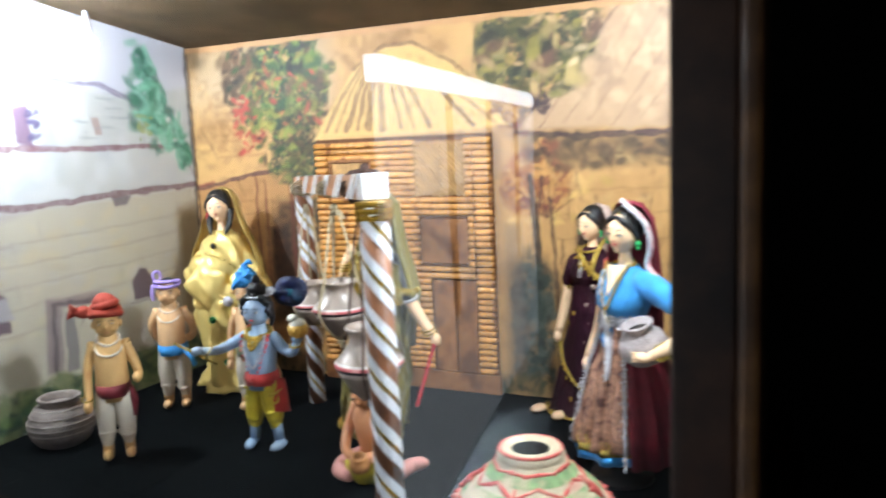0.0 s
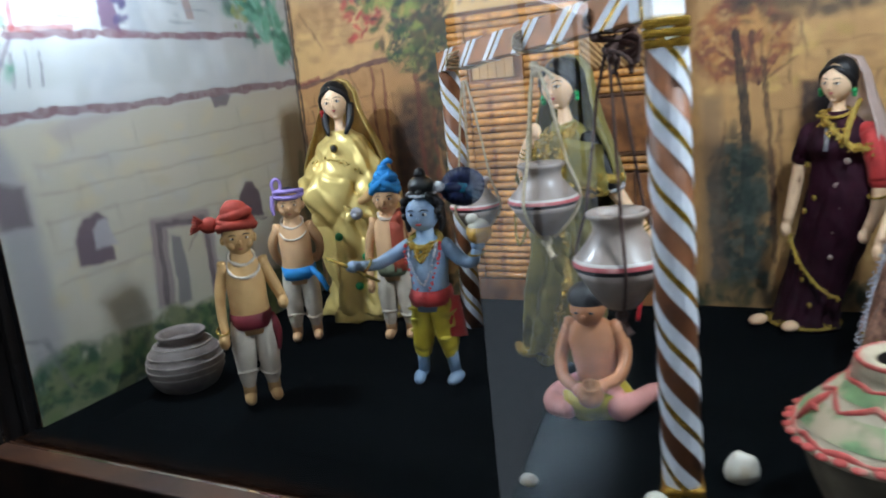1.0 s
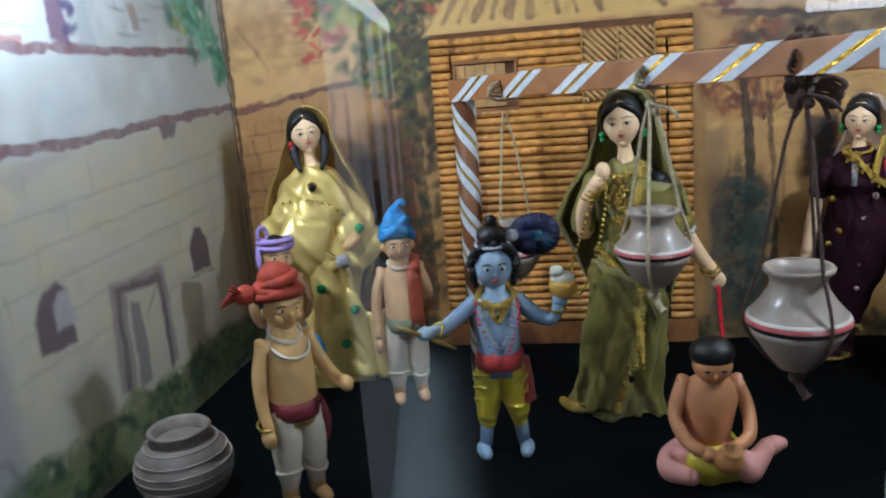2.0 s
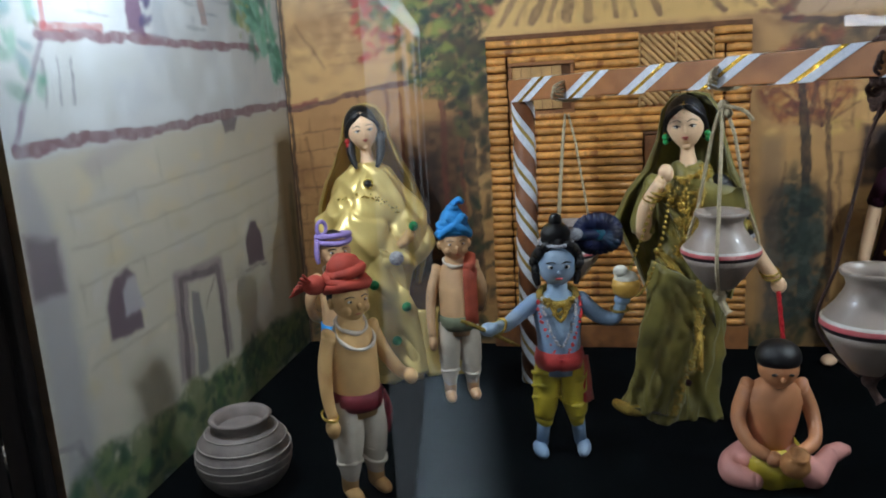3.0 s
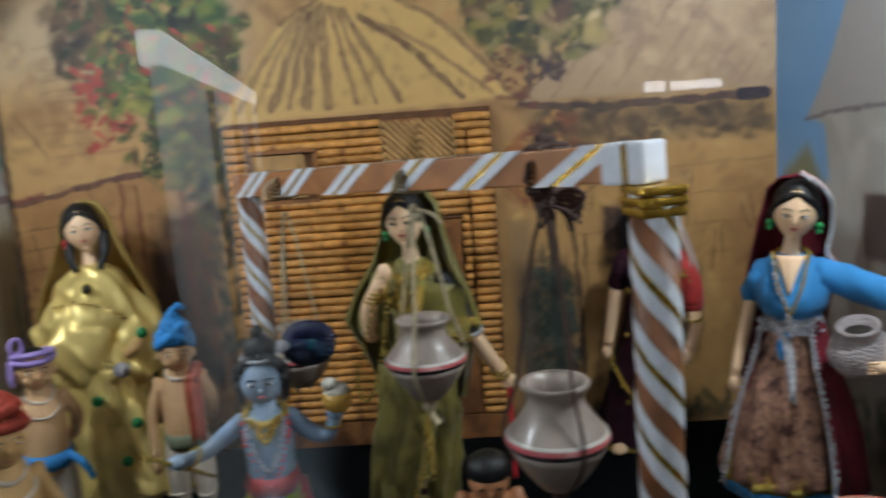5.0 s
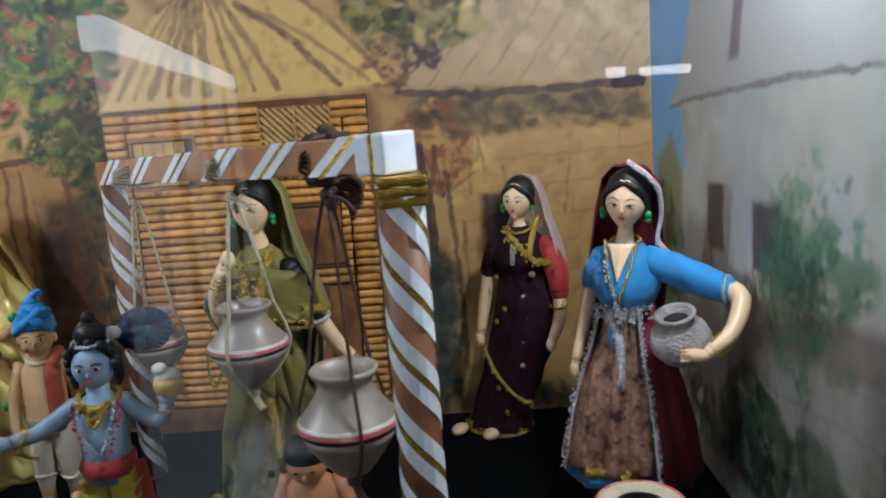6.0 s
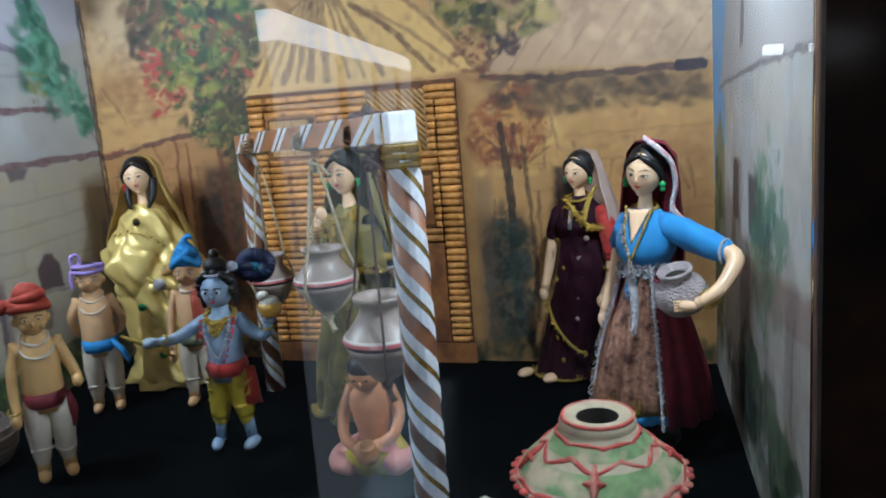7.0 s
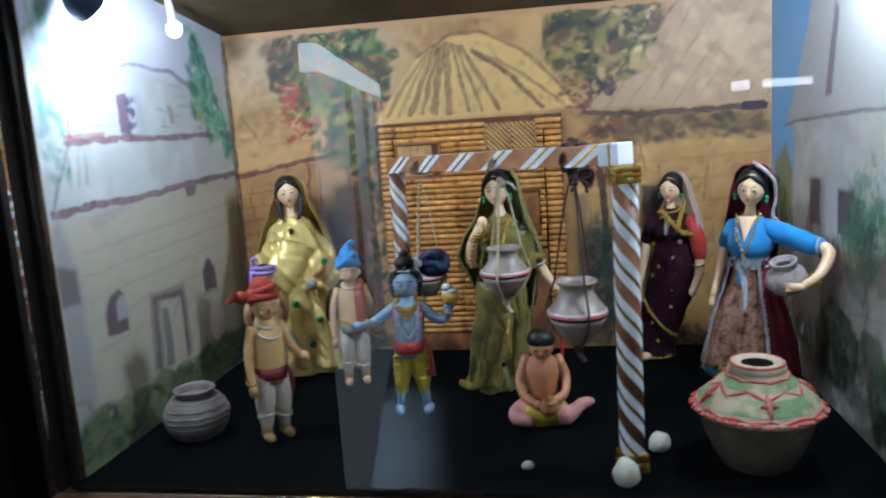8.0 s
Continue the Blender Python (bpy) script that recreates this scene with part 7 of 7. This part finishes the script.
# blue-painted doll
d = Doll()
for k, fx in ((-1, -0.022), (1, 0.022)):
    d.tube([(k * 0.011, 0, 0.092), (k * 0.015, -0.001, 0.066), (fx * 0.85, -0.002, 0.036)], [0.0165, 0.016, 0.0105], yellow_satin, 16)
    d.tube([(fx * 0.85, -0.002, 0.04), (fx, 0.0, 0.012)], [0.0086, 0.0074], skin_blue, 12, False)
    d.ball((fx * 1.15, -0.009, 0.0065), (0.008, 0.0155, 0.0065), skin_blue, 14, Euler((0, 0, -0.3 * k)))
    for zz in (0.056, 0.068, 0.08):
        d.ring((k * 0.0155, 0, zz), 0.0158, 0.0158, 0.0016, yellow_satin, 0.3 * k)
d.loft([(0, 0, 0.082, 0.025, 0.02), (0, -0.001, 0.1, 0.0245, 0.019), (0, -0.001, 0.118, 0.025, 0.0185), (0, 0, 0.138, 0.028, 0.018), (0, 0, 0.15, 0.025, 0.015), (0, 0, 0.158, 0.011, 0.01), (0, 0, 0.17, 0.009, 0.009)], skin_blue, 32)
d.loft([(0, 0, 0.088, 0.0275, 0.0222), (0, -0.001, 0.096, 0.0285, 0.023, 0.03, 6), (0, -0.001, 0.104, 0.0265, 0.021)], red_cloth, 32)
d.sheet([[(0.02 + 0.014 * u + 0.006 * v, -0.012 + 0.02 * u, 0.098 - 0.045 * v - 0.006 * u) for u in (0, 0.25, 0.5, 0.75, 1)] for v in (0, 0.25, 0.5, 0.75, 1)], red_cloth, 0.003)
d.slim(0.8, 0.155, 0.166)
d.tube([(-0.0205, 0, 0.148), (-0.034, -0.008, 0.141), (-0.048, -0.022, 0.135), (-0.06, -0.04, 0.138)], [0.0082, 0.0072, 0.0062, 0.005], skin_blue, 12)
d.ball((-0.064, -0.045, 0.139), (0.0085, 0.0085, 0.006), skin_blue, 12)
d.tube([(0.0205, 0, 0.148), (0.036, -0.004, 0.134), (0.05, -0.008, 0.132), (0.056, -0.008, 0.146)], [0.0082, 0.0072, 0.0062, 0.005], skin_blue, 12)
d.ball((0.057, -0.008, 0.149), (0.0075, 0.007, 0.006), skin_blue, 12)
d.ring((-0.055, -0.033, 0.137), 0.0075, 0.0075, 0.0012, gold_trim, 0.9, -0.9)
d.ring((0.0545, -0.008, 0.14), 0.0075, 0.0075, 0.0012, gold_trim, 0.1)
d.ball((0, -0.002, 0.183), (0.0172, 0.0178, 0.0192), skin_blue, 20)
d.ball((0, 0.004, 0.188), (0.0198, 0.019, 0.0185), hair_black, 18)
curl = random.Random(12)
for k in range(26):
    a = -0.35 + (math.pi + 0.7) * k / 25
    d.ball((0.0196 * math.cos(a), -0.004 + curl.uniform(-0.006, 0.01), 0.186 + 0.0175 * math.sin(a)), curl.uniform(0.0036, 0.0054), hair_black, 8)
d.ball((0, -0.0198, 0.179), (0.0018, 0.0026, 0.0026), skin_blue, 8)
for k in (-1, 1):
    d.ball((k * 0.0065, -0.0178, 0.184), (0.0034, 0.0012, 0.0018), eye_white, 8)
    d.ball((k * 0.0065, -0.0187, 0.184), (0.0017, 0.0008, 0.0016), hair_black, 8)
    d.tube([(k * 0.003, -0.0192, 0.1875), (k * 0.0065, -0.0185, 0.1888), (k * 0.011, -0.016, 0.1872)], 0.0006, hair_black, 5)
    d.tube([(k * 0.017, 0.004, 0.186), (k * 0.0185, 0.003, 0.172), (k * 0.017, 0.0, 0.163)], [0.005, 0.004, 0.002], hair_black, 8)
d.ball((0, -0.018, 0.1735), (0.0036, 0.0012, 0.0012), lip_paint, 8)
d.ball((0, 0.002, 0.21), (0.0135, 0.0135, 0.011), hair_black, 16)
d.ring((0, 0.001, 0.203), 0.0145, 0.0145, 0.0018, silver_trim, 0.1)
d.ball((0, 0.002, 0.222), (0.006, 0.006, 0.007), hair_black, 12)
d.ring((0, 0.002, 0.218), 0.0078, 0.0078, 0.0012, gold_trim, 0.1)
d.ball((0.017, 0.004, 0.208), (0.008, 0.004, 0.006), silver_trim, 10)
fan_c = Vector((0.04, 0.016, 0.205))
for k in range(26):
    a = 2 * math.pi * k / 26
    tip = fan_c + Vector((0.023 * math.cos(a), 0.004 * math.sin(3 * a), 0.02 * math.sin(a)))
    d.tube([fan_c, fan_c.lerp(tip, 0.6), tip], [0.004, 0.0056, 0.0028], peacock, 6, False)
d.ball(fan_c + Vector((0, -0.004, 0)), (0.007, 0.002, 0.006), material("teal_feather_eye", (20, 92, 110), 0.35, scale=200, vary=0.3), 10)
d.tube([(0.014, 0.004, 0.206), fan_c], [0.004, 0.006], peacock, 8, False)
d.ring((0, -0.003, 0.155), 0.0165, 0.0145, 0.0034, gold_trim, 0.4)
d.sequins([(-0.015, -0.012, 0.156), (-0.012, -0.0215, 0.135), (0.0, -0.023, 0.112), (0.012, -0.0215, 0.135), (0.015, -0.012, 0.156)], 0.0008, 0.0017, silver_trim, 60, 3)
d.sequins([(-0.018, -0.01, 0.156), (-0.017, -0.0205, 0.135), (0.0, -0.0245, 0.1), (0.017, -0.0205, 0.135), (0.018, -0.01, 0.156)], 0.0008, 0.0017, red_bead, 50, 4)
d.sequins([(-0.012, -0.016, 0.154), (0.0, -0.0215, 0.142), (0.012, -0.016, 0.154)], 0.003, 0.0018, gold_trim, 60, 5)
d.tube([(-0.01, -0.014, 0.155), (0.0, -0.0235, 0.136), (0.01, -0.014, 0.155)], 0.002, gold_trim, 8)
blue_m = pose(0.364, -0.298, 0.001, 0, 0, 10)
d.crumple([yellow_satin, red_cloth], 0.0022, 110, 0.5)
d.place("blue_doll", 0.364, -0.298, 10, "blue-painted doll in yellow breeches with red sash and dark feather", "doll")

# flute, butter cup and red stick held by the dolls
bm = bmesh.new()
tube(bm, [(-0.024, -0.004, 0.01), (-0.012, -0.002, 0.005), (0.0, 0, 0), (0.014, 0.002, -0.006), (0.03, 0.004, -0.013)], [0.0016, 0.0019, 0.002, 0.0019, 0.0014], seg=10)
for k in range(7):
    ring_in(bm, (-0.02 + 0.007 * k, -0.0033 + 0.001 * k, 0.0084 - 0.003 * k), 0.0022, 0.0022, 0.0007, seg=10, tilt=0.0, turn=0.0)
flute = put_mesh("flute", bm, gold_trim, smooth=True)
flute.matrix_basis = blue_m @ pose(-0.066, -0.05, 0.139, 0, 8, 10)
tagged(flute, "thin gold-wrapped flute in the blue doll's hand", "flute")
cup = empty("butter_cup", (0, 0, 0), 0, "tiny ochre cup heaped with white butter", "cup")
cup.matrix_basis = blue_m @ pose(0.06, -0.01, 0.152) @ Matrix.Scale(1.35, 4)
bm = bmesh.new()
lathe(bm, [(0.005, 0), (0.0085, 0.003), (0.0095, 0.008), (0.0085, 0.012)], seg=24)
part("bowl", bm, material("ochre_cup_glaze", (206, 158, 70), 0.4, scale=90, vary=0.2), cup, smooth=True)
bm = bmesh.new()
ball(bm, (0, 0, 0.012), (0.0082, 0.0082, 0.0058), seg=14)
ball(bm, (-0.004, -0.002, 0.018), (0.005, 0.005, 0.0042), seg=10)
part("butter", bm, butter, cup, "heaped white butter", True)
bm = bmesh.new()
a, b = Vector((0.571, -0.2085, 0.134)), Vector((0.5695, -0.262, 0.0665))
pts = [a.lerp(b, k / 12) for k in range(13)]
tube(bm, pts, [0.0021 + 0.0004 * (k % 2) for k in range(13)], seg=8)
tagged(put_mesh("red_stick", bm, material("red_glitter_tape", (190, 34, 44), 0.3, 0.4, scale=300, vary=0.3, glint=900, bump=0.8), smooth=True), "thin stick wound with red glitter tape", "stick")

# seated doll
d = Doll()
d.loft([(0, 0.008, 0.0, 0.042, 0.034, 0.05, 6, 0), (0, 0.006, 0.012, 0.04, 0.033, 0.05, 6, 0.3), (0, 0.008, 0.028, 0.028, 0.024)], yellow_satin, 40)
d.loft([(0, 0.008, 0.018, 0.025, 0.02), (0, 0.006, 0.035, 0.024, 0.019), (0, 0.002, 0.052, 0.027, 0.02), (0, -0.001, 0.07, 0.03, 0.0195), (0, -0.002, 0.082, 0.027, 0.016), (0, -0.004, 0.09, 0.012, 0.011), (0, -0.007, 0.1, 0.0095, 0.0095)], skin_brown, 32)
d.ball((0, -0.012, 0.1035), (0.0162, 0.0168, 0.018), skin_brown, 18)
d.ball((0, -0.011, 0.1125), (0.0182, 0.0186, 0.0142), hair_black, 18)
d.ball((0, -0.029, 0.098), (0.002, 0.003, 0.0028), skin_brown, 8)
for k in (-1, 1):
    d.ball((k * 0.0065, -0.0275, 0.102), (0.0026, 0.0012, 0.0012), hair_black, 8)
d.tube([(-0.027, 0, 0.08), (-0.038, -0.006, 0.056), (-0.03, -0.024, 0.04), (-0.012, -0.032, 0.033)], [0.0092, 0.0078, 0.0066, 0.0053], skin_brown, 12)
d.tube([(0.027, 0, 0.08), (0.038, -0.004, 0.06), (0.036, -0.022, 0.044), (0.02, -0.032, 0.038)], [0.0092, 0.0078, 0.0066, 0.0053], skin_brown, 12)
d.ball((-0.008, -0.034, 0.032), (0.0085, 0.0075, 0.0065), skin_brown, 12)
d.ball((0.018, -0.034, 0.037), (0.008, 0.0075, 0.0065), skin_brown, 12)
pink_skin = material("pinkish_clay_skin", (214, 148, 138), 0.55, scale=60, vary=0.12)
d.tube([(-0.02, 0.004, 0.02), (-0.044, -0.008, 0.014), (-0.046, -0.02, 0.011), (-0.024, -0.028, 0.009)], [0.014, 0.0125, 0.011, 0.008], pink_skin, 14)
d.tube([(0.016, -0.004, 0.018), (0.034, -0.022, 0.014), (0.046, -0.012, 0.013), (0.062, 0.004, 0.018)], [0.014, 0.0135, 0.011, 0.0085], pink_skin, 14)
d.tube([(0.06, 0.003, 0.017), (0.072, 0.008, 0.019), (0.08, 0.008, 0.02)], [0.0085, 0.008, 0.005], pink_skin, 12)
d.sheet([[(-0.03 + 0.058 * u, -0.026 - 0.008 * math.sin(3.1 * u), 0.027 - 0.02 * v + 0.003 * math.sin(10 * u)) for u in (0, 0.17, 0.33, 0.5, 0.67, 0.83, 1)] for v in (0, 0.5, 1)], yellow_satin, 0.002)
d.crumple([yellow_satin], 0.002, 100, 0.8)
d.slim(0.78, 0.085, 0.097)
d.place("seated_doll", 0.545, -0.328, 2, "seated bare-chested clay doll in a yellow cloth")
e = empty("butter_pot", (0.556, -0.384, 0.028), 0, "tiny brown pot in the seated doll's lap", "pot")
e.matrix_basis = pose(0.552, -0.37, 0.0262, 20, 10, 0)
bm = bmesh.new()
lathe(bm, [(0.005, 0), (0.0105, 0.004), (0.012, 0.01), (0.0095, 0.016), (0.007, 0.018), (0.0085, 0.0215), (0.006, 0.021), (0.005, 0.017)], seg=24)
part("body", bm, material("tan_brown_clay", (172, 116, 66), 0.6, scale=90, vary=0.25), e, smooth=True)
